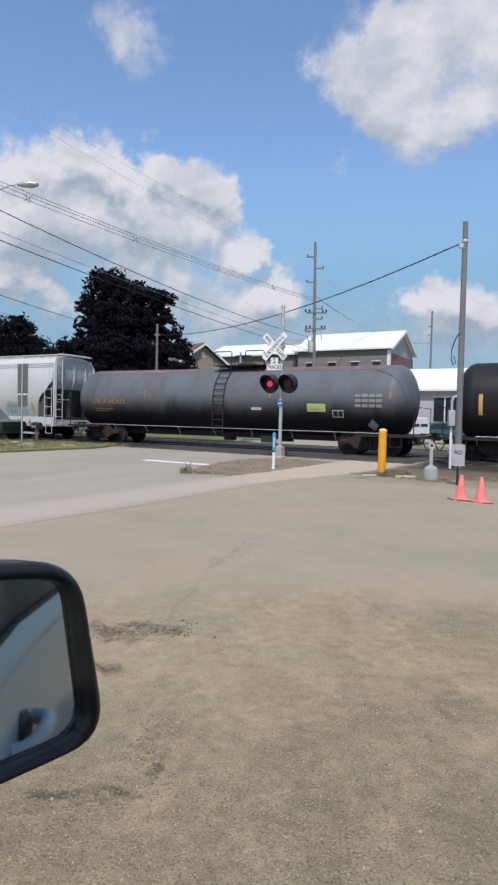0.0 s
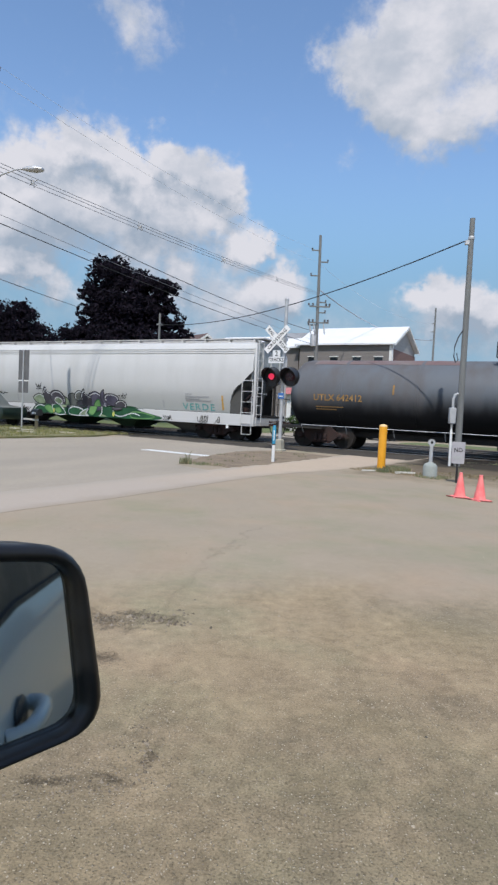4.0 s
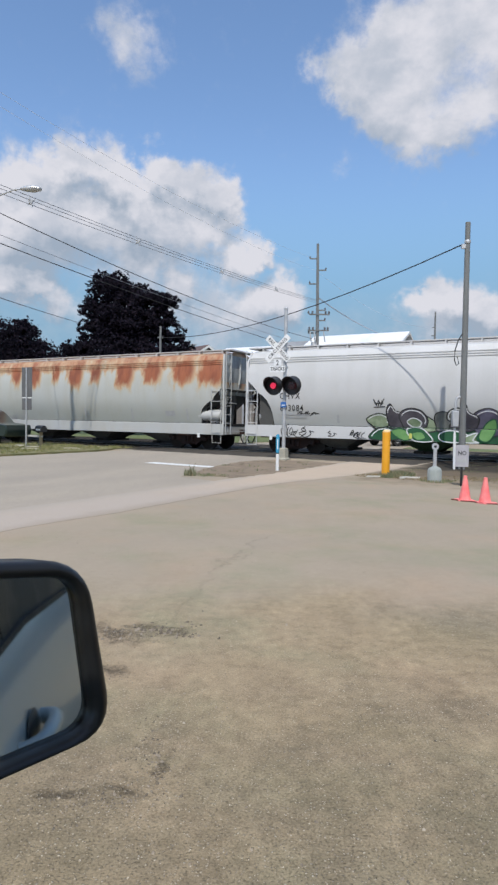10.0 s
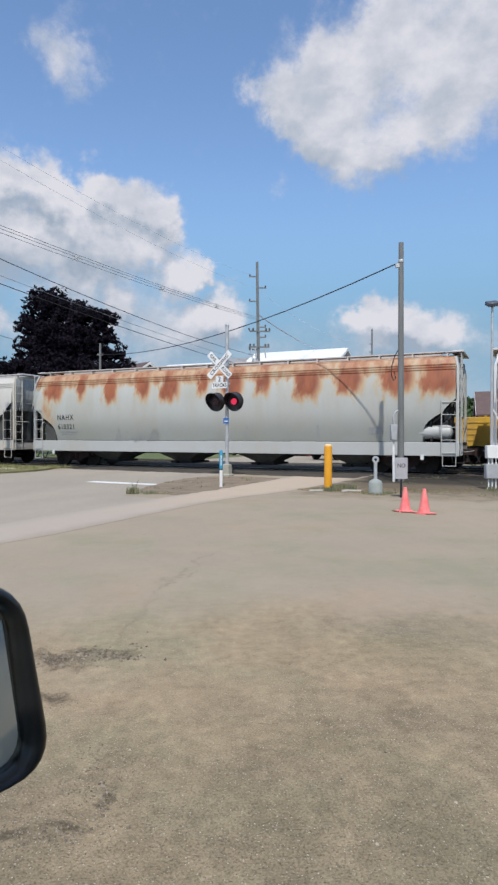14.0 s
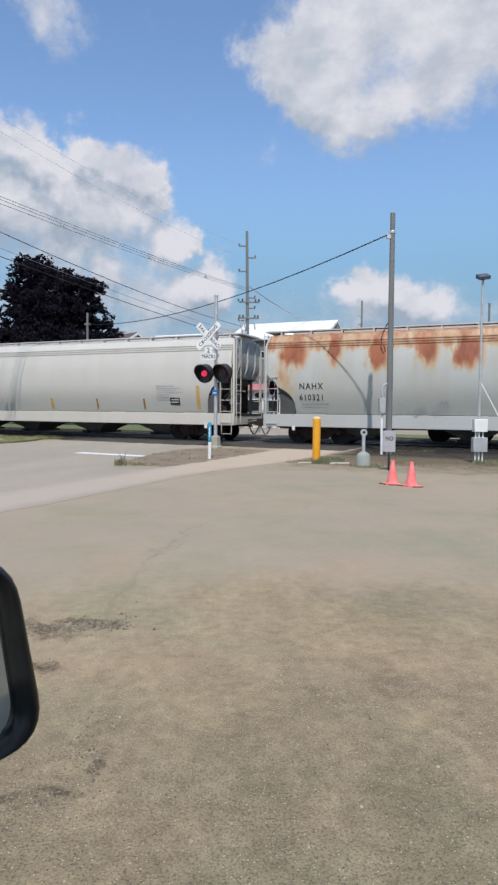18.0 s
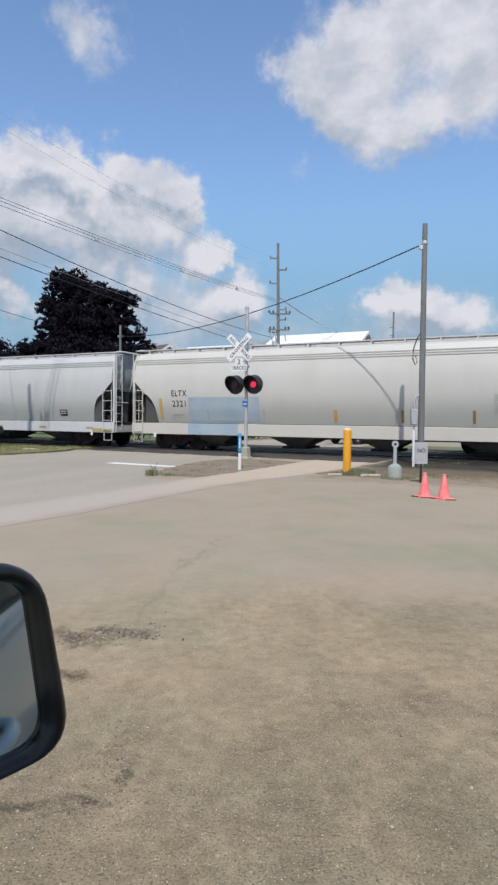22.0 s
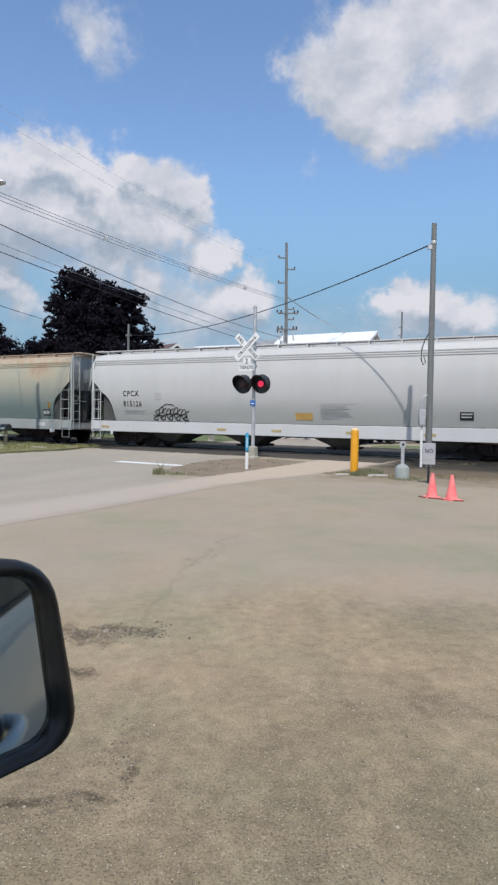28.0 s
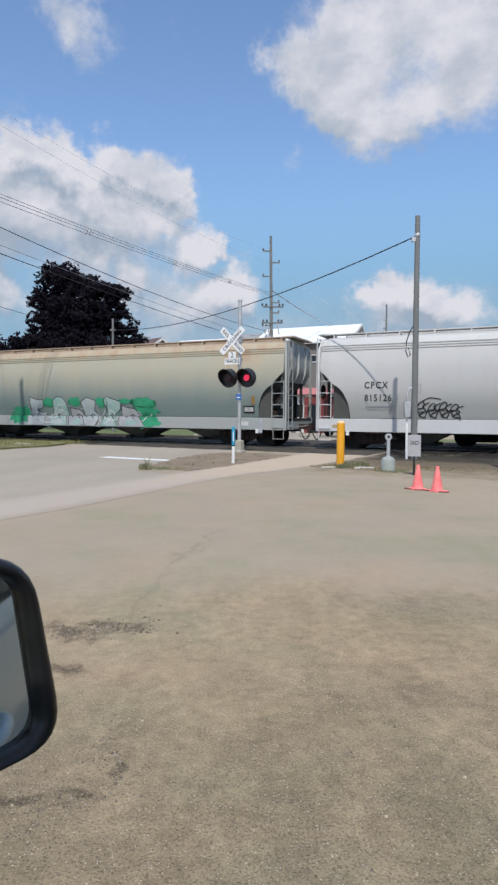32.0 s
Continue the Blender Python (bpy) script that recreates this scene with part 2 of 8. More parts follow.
lit_top = smooth(wt, math_node(wt, "SUBTRACT", field, above), -0.8, 0.7)
overhead = smooth(wt, sep.outputs["Z"], 0.34, 0.42)  # clouds high up show the sunlit side that faces us
lit_top = math_node(wt, "ADD", math_node(wt, "MULTIPLY", lit_top, math_node(wt, "SUBTRACT", 1.0, math_node(wt, "MULTIPLY", overhead, 0.75))), math_node(wt, "MULTIPLY", overhead, 0.56))
shade = math_node(wt, "ADD", math_node(wt, "MULTIPLY", lit_top, 0.9), smooth(wt, tone.outputs["Fac"], 0.3, 0.7, -0.3, 0.36), True)
cloud = mix_color(wt, shade, (0.56, 0.665, 0.81), (1.15, 1.14, 1.21))
sky_light = node(wt, "ShaderNodeBackground", Strength=0.142)
wt.links.new(mix_color(wt, 1.0, sky.outputs["Color"], (0.94, 0.99, 1.04), "MULTIPLY"), sky_light.inputs["Color"])
soft_sky = node(wt, "ShaderNodeBackground", Strength=0.59)
low_haze = math_node(wt, "MULTIPLY", smooth(wt, sep.outputs["Z"], 0.25, 0.09), smooth(wt, tone.outputs["Fac"], 0.3, 0.7, 0.2, 0.7))
wt.links.new(mix_color(wt, low_haze, (0.29, 0.545, 0.77), (0.56, 0.69, 0.81)), soft_sky.inputs["Color"])
cloud_light = node(wt, "ShaderNodeBackground", Strength=0.515)
wt.links.new(cloud, cloud_light.inputs["Color"])
hazy = wt.nodes.new("ShaderNodeMixShader")
wt.links.new(veil, hazy.inputs[0])
wt.links.new(sky_light.outputs[0], hazy.inputs[1])
wt.links.new(soft_sky.outputs[0], hazy.inputs[2])
both = wt.nodes.new("ShaderNodeMixShader")
wt.links.new(heap, both.inputs[0])
wt.links.new(hazy.outputs[0], both.inputs[1])
wt.links.new(cloud_light.outputs[0], both.inputs[2])
out = wt.nodes.new("ShaderNodeOutputWorld")
wt.links.new(both.outputs[0], out.inputs["Surface"])


# ---- materials ----
def blank(name):
    m = bpy.data.materials.new(name)
    m.use_nodes = True
    return m, m.node_tree, m.node_tree.nodes["Principled BSDF"]


def surf(name, a, b, scale=6.0, rough=0.7, metal=0.0, bump=0.15, fine_scale=60.0, stretch=(1, 1, 1), spread=0.25, each=0.0, depth=0.01):
    """A surface that wanders between two colours at a broad and a fine scale, with fine relief."""
    m, t, p = blank(name)
    co = t.nodes.new("ShaderNodeTexCoord").outputs["Object"]
    co = vec_node(t, "MULTIPLY", co, stretch).outputs[0]
    n1 = node(t, "ShaderNodeTexNoise", Scale=scale, Detail=6.0, Roughness=0.6)
    n2 = node(t, "ShaderNodeTexNoise", Scale=fine_scale, Detail=4.0, Roughness=0.6)
    t.links.new(co, n1.inputs["Vector"])
    t.links.new(co, n2.inputs["Vector"])
    f = smooth(t, n1.outputs["Fac"], 0.5 - spread, 0.5 + spread)
    c = mix_color(t, f, a, b)
    grain = 1.0 if bump >= 0.1 else 0.25  # smooth things are plainer
    g = smooth(t, n2.outputs["Fac"], 0.3, 0.7, 1 - 0.22 * grain, 1 + 0.16 * grain)
    if each:
        info = t.nodes.new("ShaderNodeObjectInfo").outputs["Random"]
        g = math_node(t, "MULTIPLY", g, smooth(t, info, 0.0, 1.0, 1 - each, 1 + each))
    c = mix_color(t, 1.0, c, g, "MULTIPLY")
    t.links.new(c, p.inputs["Base Color"])
    t.links.new(smooth(t, n1.outputs["Fac"], 0.3, 0.7, max(rough - 0.1, 0.02), min(rough + 0.1, 1)), p.inputs["Roughness"])
    p.inputs["Metallic"].default_value = metal
    if bump:
        bn = node(t, "ShaderNodeBump", Strength=bump, Distance=depth)
        t.links.new(n2.outputs["Fac"], bn.inputs["Height"])
        t.links.new(bn.outputs[0], p.inputs["Normal"])
    return m


def glow(name, color, strength):
    m, t, p = blank(name)
    p.inputs["Base Color"].default_value = (*color, 1)
    p.inputs["Emission Color"].default_value = (*color, 1)
    p.inputs["Emission Strength"].default_value = strength
    return m


def paint(name, a, dirt, rust=0.0, streak=0.35, rust_low=2.75, low_shade_dirt=None, rough=0.55, spots=(), gloss=0.5):
    """Weathered car paint: runs of dirt down the side, rust that bleeds from the top seam."""
    m, t, p = blank(name)
    co = t.nodes.new("ShaderNodeTexCoord").outputs["Object"]
    sp = t.nodes.new("ShaderNodeSeparateXYZ")
    t.links.new(co, sp.inputs[0])
    runs = node(t, "ShaderNodeTexNoise", Scale=1.0, Detail=3.0, Roughness=0.5)
    t.links.new(vec_node(t, "MULTIPLY", co, (1.3, 1.0, 0.2)).outputs[0], runs.inputs["Vector"])
    patch = node(t, "ShaderNodeTexNoise", Scale=0.55, Detail=7.0, Roughness=0.6)
    t.links.new(co, patch.inputs["Vector"])
    grain = node(t, "ShaderNodeTexNoise", Scale=24.0, Detail=5.0, Roughness=0.7)
    t.links.new(co, grain.inputs["Vector"])
    f = math_node(t, "MULTIPLY", smooth(t, runs.outputs["Fac"], 0.4, 0.72), streak)
    f = math_node(t, "ADD", f, math_node(t, "MULTIPLY", smooth(t, patch.outputs["Fac"], 0.42, 0.75), streak * 0.8), True)
    c = mix_color(t, f, a, dirt)
    # hoppers darken downwards: shade under their curve put into the paint, with splash dirt
    if low_shade_dirt:
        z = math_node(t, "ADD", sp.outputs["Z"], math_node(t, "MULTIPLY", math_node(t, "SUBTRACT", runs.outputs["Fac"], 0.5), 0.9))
        c = mix_color(t, math_node(t, "MULTIPLY", smooth(t, z, low_shade_dirt[1], low_shade_dirt[2]), low_shade_dirt[3] if len(low_shade_dirt) > 3 else 1.0), c, low_shade_dirt[0])
    if rust:
        edge = node(t, "ShaderNodeTexNoise", Scale=2.0, Detail=7.0, Roughness=0.6)
        t.links.new(vec_node(t, "MULTIPLY", co, (1.6, 1.0, 0.7)).outputs[0], edge.inputs["Vector"])
        drip = node(t, "ShaderNodeTexNoise", Scale=1.9, Detail=5.0, Roughness=0.55)
        t.links.new(vec_node(t, "MULTIPLY", co, (1.6, 1.0, 0.5)).outputs[0], drip.inputs["Vector"])
        sway = math_node(t, "MULTIPLY", math_node(t, "SUBTRACT", edge.outputs["Fac"], 0.5), 1.3)
        runs_down = math_node(t, "MULTIPLY", math_node(t, "SUBTRACT", drip.outputs["Fac"], 0.5), 1.5)
        blot = None
        for x0, wide, foot, *faint in spots:
            d = math_node(t, "ABSOLUTE", math_node(t, "SUBTRACT", math_node(t, "ADD", sp.outputs["X"], math_node(t, "MULTIPLY", sway, 0.45)), x0))
            across = smooth(t, d, wide * 1.45, wide * 0.2)
            down = smooth(t, math_node(t, "ADD", sp.outputs["Z"], math_node(t, "MULTIPLY", runs_down, 0.55)), foot - 0.5, foot + 0.55)
            v = math_node(t, "MULTIPLY", across, math_node(t, "MULTIPLY", down, faint[0] if faint else 1.0))
            blot = v if blot is None else math_node(t, "MAXIMUM", blot, v)
        blot = math_node(t, "MULTIPLY", blot, smooth(t, sp.outputs["Z"], 3.7, 4.1, 1.0, 0.68))
        seam = smooth(t, math_node(t, "ADD", sp.outputs["Z"], math_node(t, "MULTIPLY", sway, 0.35)), rust_low + 0.7, rust_low + 1.1, 0.0, 0.56)
        k = math_node(t, "ADD", math_node(t, "MAXIMUM", blot, seam), math_node(t, "MULTIPLY", sway, 0.8))
        halo = math_node(t, "MULTIPLY", smooth(t, math_node(t, "ADD", k, math_node(t, "MULTIPLY", runs_down, 0.12)), 0.1, 0.5), rust * 0.62)
        stain = math_node(t, "MULTIPLY", smooth(t, k, 0.25, 0.6), rust * 0.66)
        core = math_node(t, "MULTIPLY", smooth(t, k, 0.42, 0.88), rust * 0.9)
        c = mix_color(t, halo, c, (0.5, 0.37, 0.19))
        c = mix_color(t, stain, c, (0.5, 0.27, 0.14))
        c = mix_color(t, core, c, mix_color(t, smooth(t, drip.outputs["Fac"], 0.35, 0.65), (0.21, 0.05, 0.022), (0.33, 0.092, 0.036)))
    c = mix_color(t, 1.0, c, smooth(t, grain.outputs["Fac"], 0.3, 0.7, 0.975, 1.02), "MULTIPLY")
    t.links.new(c, p.inputs["Base Color"])
    p.inputs["Specular IOR Level"].default_value = gloss
    t.links.new(smooth(t, patch.outputs["Fac"], 0.3, 0.7, rough - 0.12, rough + 0.15), p.inputs["Roughness"])
    bn = node(t, "ShaderNodeBump", Strength=0.05, Distance=0.02)
    t.links.new(patch.outputs["Fac"], bn.inputs["Height"])
    t.links.new(bn.outputs[0], p.inputs["Normal"])
    return m


def lot_material():
    """Worn, dusty asphalt: sandy drifts, mossy and gravelly patches, pale stone chips, cracks."""
    m, t, p = blank("worn_asphalt_lot")
    co = t.nodes.new("ShaderNodeTexCoord").outputs["Object"]

    def noise(scale, detail=6.0, rough=0.6, move=(0, 0, 0)):
        n = node(t, "ShaderNodeTexNoise", Scale=scale, Detail=detail, Roughness=rough)
        t.links.new(vec_node(t, "ADD", co, move).outputs[0], n.inputs["Vector"])
        return n.outputs["Fac"]

    def times(*f):
        k = f[0]
        for q in f[1:]:
            k = math_node(t, "MULTIPLY", k, q)
        return k

    def patches(spots, ragged_by, low, high):
        """Uneven ovals: x, y, radii, turn."""
        k = None
        for x, y, rx, ry, turn_ in spots:
            rot = t.nodes.new("ShaderNodeVectorRotate")
            rot.inputs["Angle"].default_value = turn_
            t.links.new(vec_node(t, "ADD", co, (-x, -y, 0)).outputs[0], rot.inputs["Vector"])
            d = vec_node(t, "LENGTH", vec_node(t, "MULTIPLY", rot.outputs[0], (1 / rx, 1 / ry, 0)).outputs[0]).outputs["Value"]
            v = smooth(t, math_node(t, "SUBTRACT", ragged_by, d), low, high)
            k = v if k is None else math_node(t, "MAXIMUM", k, v)
        return k

    xy0 = t.nodes.new("ShaderNodeSeparateXYZ")
    t.links.new(co, xy0.inputs[0])
    broad, mid, fine_n, tiny = noise(0.3, 4.0), noise(0.9, 6.0, 0.6), noise(11.0, 8.0, 0.7), noise(95.0, 4.0, 0.7)
    # broken surface coarser, darker and warmer towards the camera, fitted to the view
    broken = smooth(t, math_node(t, "ADD", xy0.outputs["Y"], times(math_node(t, "SUBTRACT", noise(0.55, 6.0, 0.6, (2, 7, 0)), 0.5), 4.5)), 6.0, 3.4)
    c = mix_color(t, smooth(t, broad, 0.36, 0.64), (0.336, 0.277, 0.203), (0.363, 0.292, 0.21))
    c = mix_color(t, times(broken, 0.75), c, (0.305, 0.243, 0.151))
    c = mix_color(t, times(smooth(t, noise(0.6, 6.0, 0.6, (3, 1, 0)), 0.46, 0.68), 0.65), c, (0.262, 0.25, 0.158))
    c = mix_color(t, times(smooth(t, noise(0.7, 6.0, 0.6, (9, 4, 0)), 0.47, 0.74), 0.5), c, (0.4, 0.288, 0.196))
    c = mix_color(t, times(smooth(t, mid, 0.46, 0.76), math_node(t, "ADD", times(broken, 0.25), 0.1)), c, (0.255, 0.205, 0.143))
    ragged_by = math_node(t, "MULTIPLY", math_node(t, "SUBTRACT", noise(3.0, 9.0, 0.72), 0.34), 6.5)
    tan = patches(((0.15, 4.15, 0.6, 0.45, 0.1), (-0.1, 3.3, 0.35, 0.4, 0.0), (0.25, 2.95, 0.35, 0.2, 0.0), (-0.35, 1.75, 0.3, 0.3, 0.0), (1.0, 3.3, 0.4, 0.3, 0.0)), ragged_by, -1.8, 2.6)
    c = mix_color(t, times(tan, 0.5), c, (0.37, 0.275, 0.178))
    moss = patches(((1.33, 4.35, 0.35, 0.3, 0.0), (0.47, 2.75, 0.3, 0.25, 0.2), (-0.6, 1.9, 0.4, 0.3, 0.0), (0.4, 2.35, 0.35, 0.2, 0.0)), ragged_by, -1.8, 2.6)
    c = mix_color(t, times(moss, 0.42), c, (0.2, 0.19, 0.108))
    # gravel tone placed to darken the ground near the camera
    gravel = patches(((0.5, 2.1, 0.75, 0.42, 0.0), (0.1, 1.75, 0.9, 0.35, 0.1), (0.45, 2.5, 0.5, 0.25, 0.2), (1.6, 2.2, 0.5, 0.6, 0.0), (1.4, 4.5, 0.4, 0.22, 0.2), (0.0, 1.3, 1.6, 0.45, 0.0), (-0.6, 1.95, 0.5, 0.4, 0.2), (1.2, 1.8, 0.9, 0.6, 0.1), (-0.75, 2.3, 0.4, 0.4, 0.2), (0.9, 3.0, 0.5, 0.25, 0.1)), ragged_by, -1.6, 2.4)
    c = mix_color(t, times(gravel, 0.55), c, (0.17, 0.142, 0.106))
    # dry dirt along the railway, with a soft, uneven edge
    turned = t.nodes.new("ShaderNodeVectorRotate")
    turned.inputs["Angle"].default_value = radians(ANGLE)
    t.links.new(co, turned.inputs["Vector"])
    uw = t.nodes.new("ShaderNodeSeparateXYZ")
    t.links.new(turned.outputs[0], uw.inputs[0])
    stray = times(math_node(t, "SUBTRACT", noise(1.3, 7.0, 0.65, (5, 5, 0)), 0.5), 3.4)
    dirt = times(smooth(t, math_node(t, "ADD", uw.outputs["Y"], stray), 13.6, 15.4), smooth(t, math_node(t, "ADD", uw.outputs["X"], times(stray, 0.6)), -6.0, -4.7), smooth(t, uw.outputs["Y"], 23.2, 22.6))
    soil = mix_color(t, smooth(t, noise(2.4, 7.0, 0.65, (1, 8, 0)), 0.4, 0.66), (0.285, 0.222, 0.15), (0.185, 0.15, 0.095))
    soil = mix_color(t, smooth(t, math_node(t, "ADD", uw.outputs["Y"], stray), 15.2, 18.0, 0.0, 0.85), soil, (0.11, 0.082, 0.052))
    # near-black tone that follows where the train's shade would lie, put into the colour
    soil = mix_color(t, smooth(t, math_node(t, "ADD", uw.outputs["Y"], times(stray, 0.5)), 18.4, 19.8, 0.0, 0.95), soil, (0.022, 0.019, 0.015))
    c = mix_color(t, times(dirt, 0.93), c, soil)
    # the same darkening across the whole track zone
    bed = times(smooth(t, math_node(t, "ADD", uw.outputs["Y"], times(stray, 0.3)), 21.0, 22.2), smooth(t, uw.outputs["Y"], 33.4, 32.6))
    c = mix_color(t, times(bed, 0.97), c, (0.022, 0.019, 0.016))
    long_way = node(t, "ShaderNodeTexNoise", Scale=3.4, Detail=7.0, Roughness=0.66)
    t.links.new(vec_node(t, "MULTIPLY", co, (1.0, 0.5, 1.0)).outputs[0], long_way.inputs["Vector"])
    mottle = math_node(t, "SUBTRACT", long_way.outputs["Fac"], 0.5)
    c = mix_color(t, 1.0, c, math_node(t, "ADD", times(mottle, math_node(t, "ADD", times(broken, 0.75), 0.12)), 1.0), "MULTIPLY")
    coarse = math_node(t, "ADD", times(broken, 0.85), 0.15)
    c = mix_color(t, 1.0, c, math_node(t, "ADD", times(math_node(t, "SUBTRACT", fine_n, 0.5), coarse, 1.15), 1.0), "MULTIPLY")
    c = mix_color(t, 1.0, c, math_node(t, "ADD", times(math_node(t, "SUBTRACT", tiny, 0.5), coarse, 1.5), 1.0), "MULTIPLY")
    # chips of stone: most like the ground, some pale, some dark
    v = t.nodes.new("ShaderNodeTexVoronoi")
    v.inputs["Scale"].default_value = 92.0
    t.links.new(vec_node(t, "ADD", co, vec_node(t, "SCALE", noise_vec(t, co, 60.0), scale=0.012).outputs[0]).outputs[0], v.inputs["Vector"])
    pick = t.nodes.new("ShaderNodeSeparateColor")
    t.links.new(v.outputs["Color"], pick.inputs[0])
    chip = smooth(t, v.outputs["Distance"], 0.42, 0.2)
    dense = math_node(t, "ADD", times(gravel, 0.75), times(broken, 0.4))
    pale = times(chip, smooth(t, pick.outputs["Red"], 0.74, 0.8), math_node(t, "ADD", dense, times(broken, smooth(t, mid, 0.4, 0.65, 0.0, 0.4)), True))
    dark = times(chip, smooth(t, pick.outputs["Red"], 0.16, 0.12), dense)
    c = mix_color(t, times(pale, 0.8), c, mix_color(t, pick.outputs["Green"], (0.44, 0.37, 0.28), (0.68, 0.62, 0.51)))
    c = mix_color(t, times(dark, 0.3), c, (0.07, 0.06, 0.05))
    # broken places
    rough_n = math_node(t, "MULTIPLY", math_node(t, "SUBTRACT", noise(7.0, 10.0, 0.8), 0.42), 7.0)
    hollow = patches(((-1.08, 3.95, 0.2, 0.1, 0.5), (-0.88, 4.06, 0.2, 0.07, 0.2), (-0.68, 4.0, 0.1, 0.06, -0.5), (-0.94, 3.36, 0.1, 0.06, 0.2), (-0.47, 2.42, 0.025, 0.09, 0.2), (-0.56, 2.24, 0.06, 0.02, 0.3), (-0.84, 2.2, 0.08, 0.025, -0.2)), rough_n, -1.1, 1.0)
    hollow = times(hollow, smooth(t, noise(34.0, 8.0, 0.8), 0.42, 0.56, 0.0, 1.0))
    # long cracks that wander from the broken edge
    wander = times(math_node(t, "SUBTRACT", noise(2.3, 7.0, 0.62, (4, 2, 0)), 0.5), 0.75)
    crack = None
    for x, y, reach, turn_, wide in ((-0.93, 3.98, 0.42, 0.42, 0.02), (-0.7, 4.75, 0.85, 1.5, 0.022), (-0.42, 6.6, 1.3, 1.3, 0.028), (-0.5, 6.1, 0.5, 1.1, 0.02), (-0.5, 2.45, 0.24, 1.9, 0.014), (-0.75, 2.2, 0.3, 0.1, 0.014)):
        rot = t.nodes.new("ShaderNodeVectorRotate")
        rot.inputs["Angle"].default_value = -turn_
        t.links.new(vec_node(t, "ADD", co, (-x, -y, 0)).outputs[0], rot.inputs["Vector"])
        part_of = t.nodes.new("ShaderNodeSeparateXYZ")
        t.links.new(rot.outputs[0], part_of.inputs[0])
        v2 = times(smooth(t, math_node(t, "ABSOLUTE", math_node(t, "ADD", part_of.outputs["Y"], wander)), wide * 1.7, wide * 0.2), smooth(t, math_node(t, "ABSOLUTE", part_of.outputs["X"]), reach, reach * 0.6))
        crack = v2 if crack is None else math_node(t, "MAXIMUM", crack, v2)
    crack = times(crack, smooth(t, fine_n, 0.36, 0.62))
    worn = math_node(t, "MAXIMUM", times(hollow, 0.76), times(crack, 0.24))
    c = mix_color(t, worn, c, (0.075, 0.06, 0.045))
    c = mix_color(t, 1.0, c, mix_color(t, broken, (0.985, 1.0, 1.02), (1.025, 1.0, 0.955)), "MULTIPLY")
    t.links.new(c, p.inputs["Base Color"])
    p.inputs["Roughness"].default_value, p.inputs["Specular IOR Level"].default_value = 0.93, 0.2
    h = math_node(t, "ADD", times(tiny, 0.7), times(chip, dense, 1.3))
    h = times(math_node(t, "ADD", h, times(fine_n, 1.2)), coarse)
    h = math_node(t, "SUBTRACT", h, times(worn, 3.0))
    bn = node(t, "ShaderNodeBump", Strength=0.7, Distance=0.008)
    t.links.new(h, bn.inputs["Height"])
    t.links.new(bn.outputs[0], p.inputs["Normal"])
    return m


def noise_vec(t, co, scale):
    n = node(t, "ShaderNodeTexNoise", Scale=scale, Detail=5.0, Roughness=0.6)
    t.links.new(co, n.inputs["Vector"])
    return vec_node(t, "SUBTRACT", n.outputs["Color"], (0.5, 0.5, 0.5)).outputs[0]


LOT = lot_material()
ROAD = surf("road_asphalt", (0.315, 0.272, 0.213), (0.39, 0.335, 0.262), 0.8, 0.88, 0, 0.2, 120, (1.0, 0.22, 1))


def pavement_material():
    """Worn concrete, grey where it meets the lot and dusted with pink-tan sand further up; its edges are lost under drifts."""
    m, t, p = blank("dusty_concrete")
    co = t.nodes.new("ShaderNodeTexCoord").outputs["Object"]
    uw = t.nodes.new("ShaderNodeSeparateXYZ")
    t.links.new(co, uw.inputs[0])
    n1 = node(t, "ShaderNodeTexNoise", Scale=1.1, Detail=7.0, Roughness=0.62)
    n2 = node(t, "ShaderNodeTexNoise", Scale=70.0, Detail=4.0, Roughness=0.6)
    for n in (n1, n2):
        t.links.new(co, n.inputs["Vector"])
    stray = math_node(t, "MULTIPLY", math_node(t, "SUBTRACT", n1.outputs["Fac"], 0.5), 1.0)
    c = mix_color(t, smooth(t, math_node(t, "ADD", uw.outputs["Y"], math_node(t, "MULTIPLY", stray, 4.0)), 8.0, 14.5), (0.42, 0.354, 0.29), (0.48, 0.38, 0.28))
    c = mix_color(t, smooth(t, n1.outputs["Fac"], 0.45, 0.75, 0.0, 0.4), c, (0.4, 0.325, 0.245))
    foot = math_node(t, "SUBTRACT", math_node(t, "ADD", uw.outputs["X"], math_node(t, "MULTIPLY", stray, 0.5)), smooth(t, uw.outputs["Y"], 11.0, 17.5, -6.45, -5.5))
    c = mix_color(t, smooth(t, foot, -0.3, 0.25, 0.0, 0.95), c, (0.338, 0.282, 0.215))
    head = math_node(t, "ADD", uw.outputs["X"], math_node(t, "MULTIPLY", stray, 0.8))
    c = mix_color(t, smooth(t, head, -7.3, -7.75, 0.0, 0.75), c, (0.37, 0.322, 0.262))
    c = mix_color(t, 1.0, c, smooth(t, n2.outputs["Fac"], 0.3, 0.7, 0.9, 1.08), "MULTIPLY")
    t.links.new(c, p.inputs["Base Color"])
    p.inputs["Roughness"].default_value = 0.92
    bn = node(t, "ShaderNodeBump", Strength=0.2, Distance=0.006)
    t.links.new(n2.outputs["Fac"], bn.inputs["Height"])
    t.links.new(bn.outputs[0], p.inputs["Normal"])
    return m


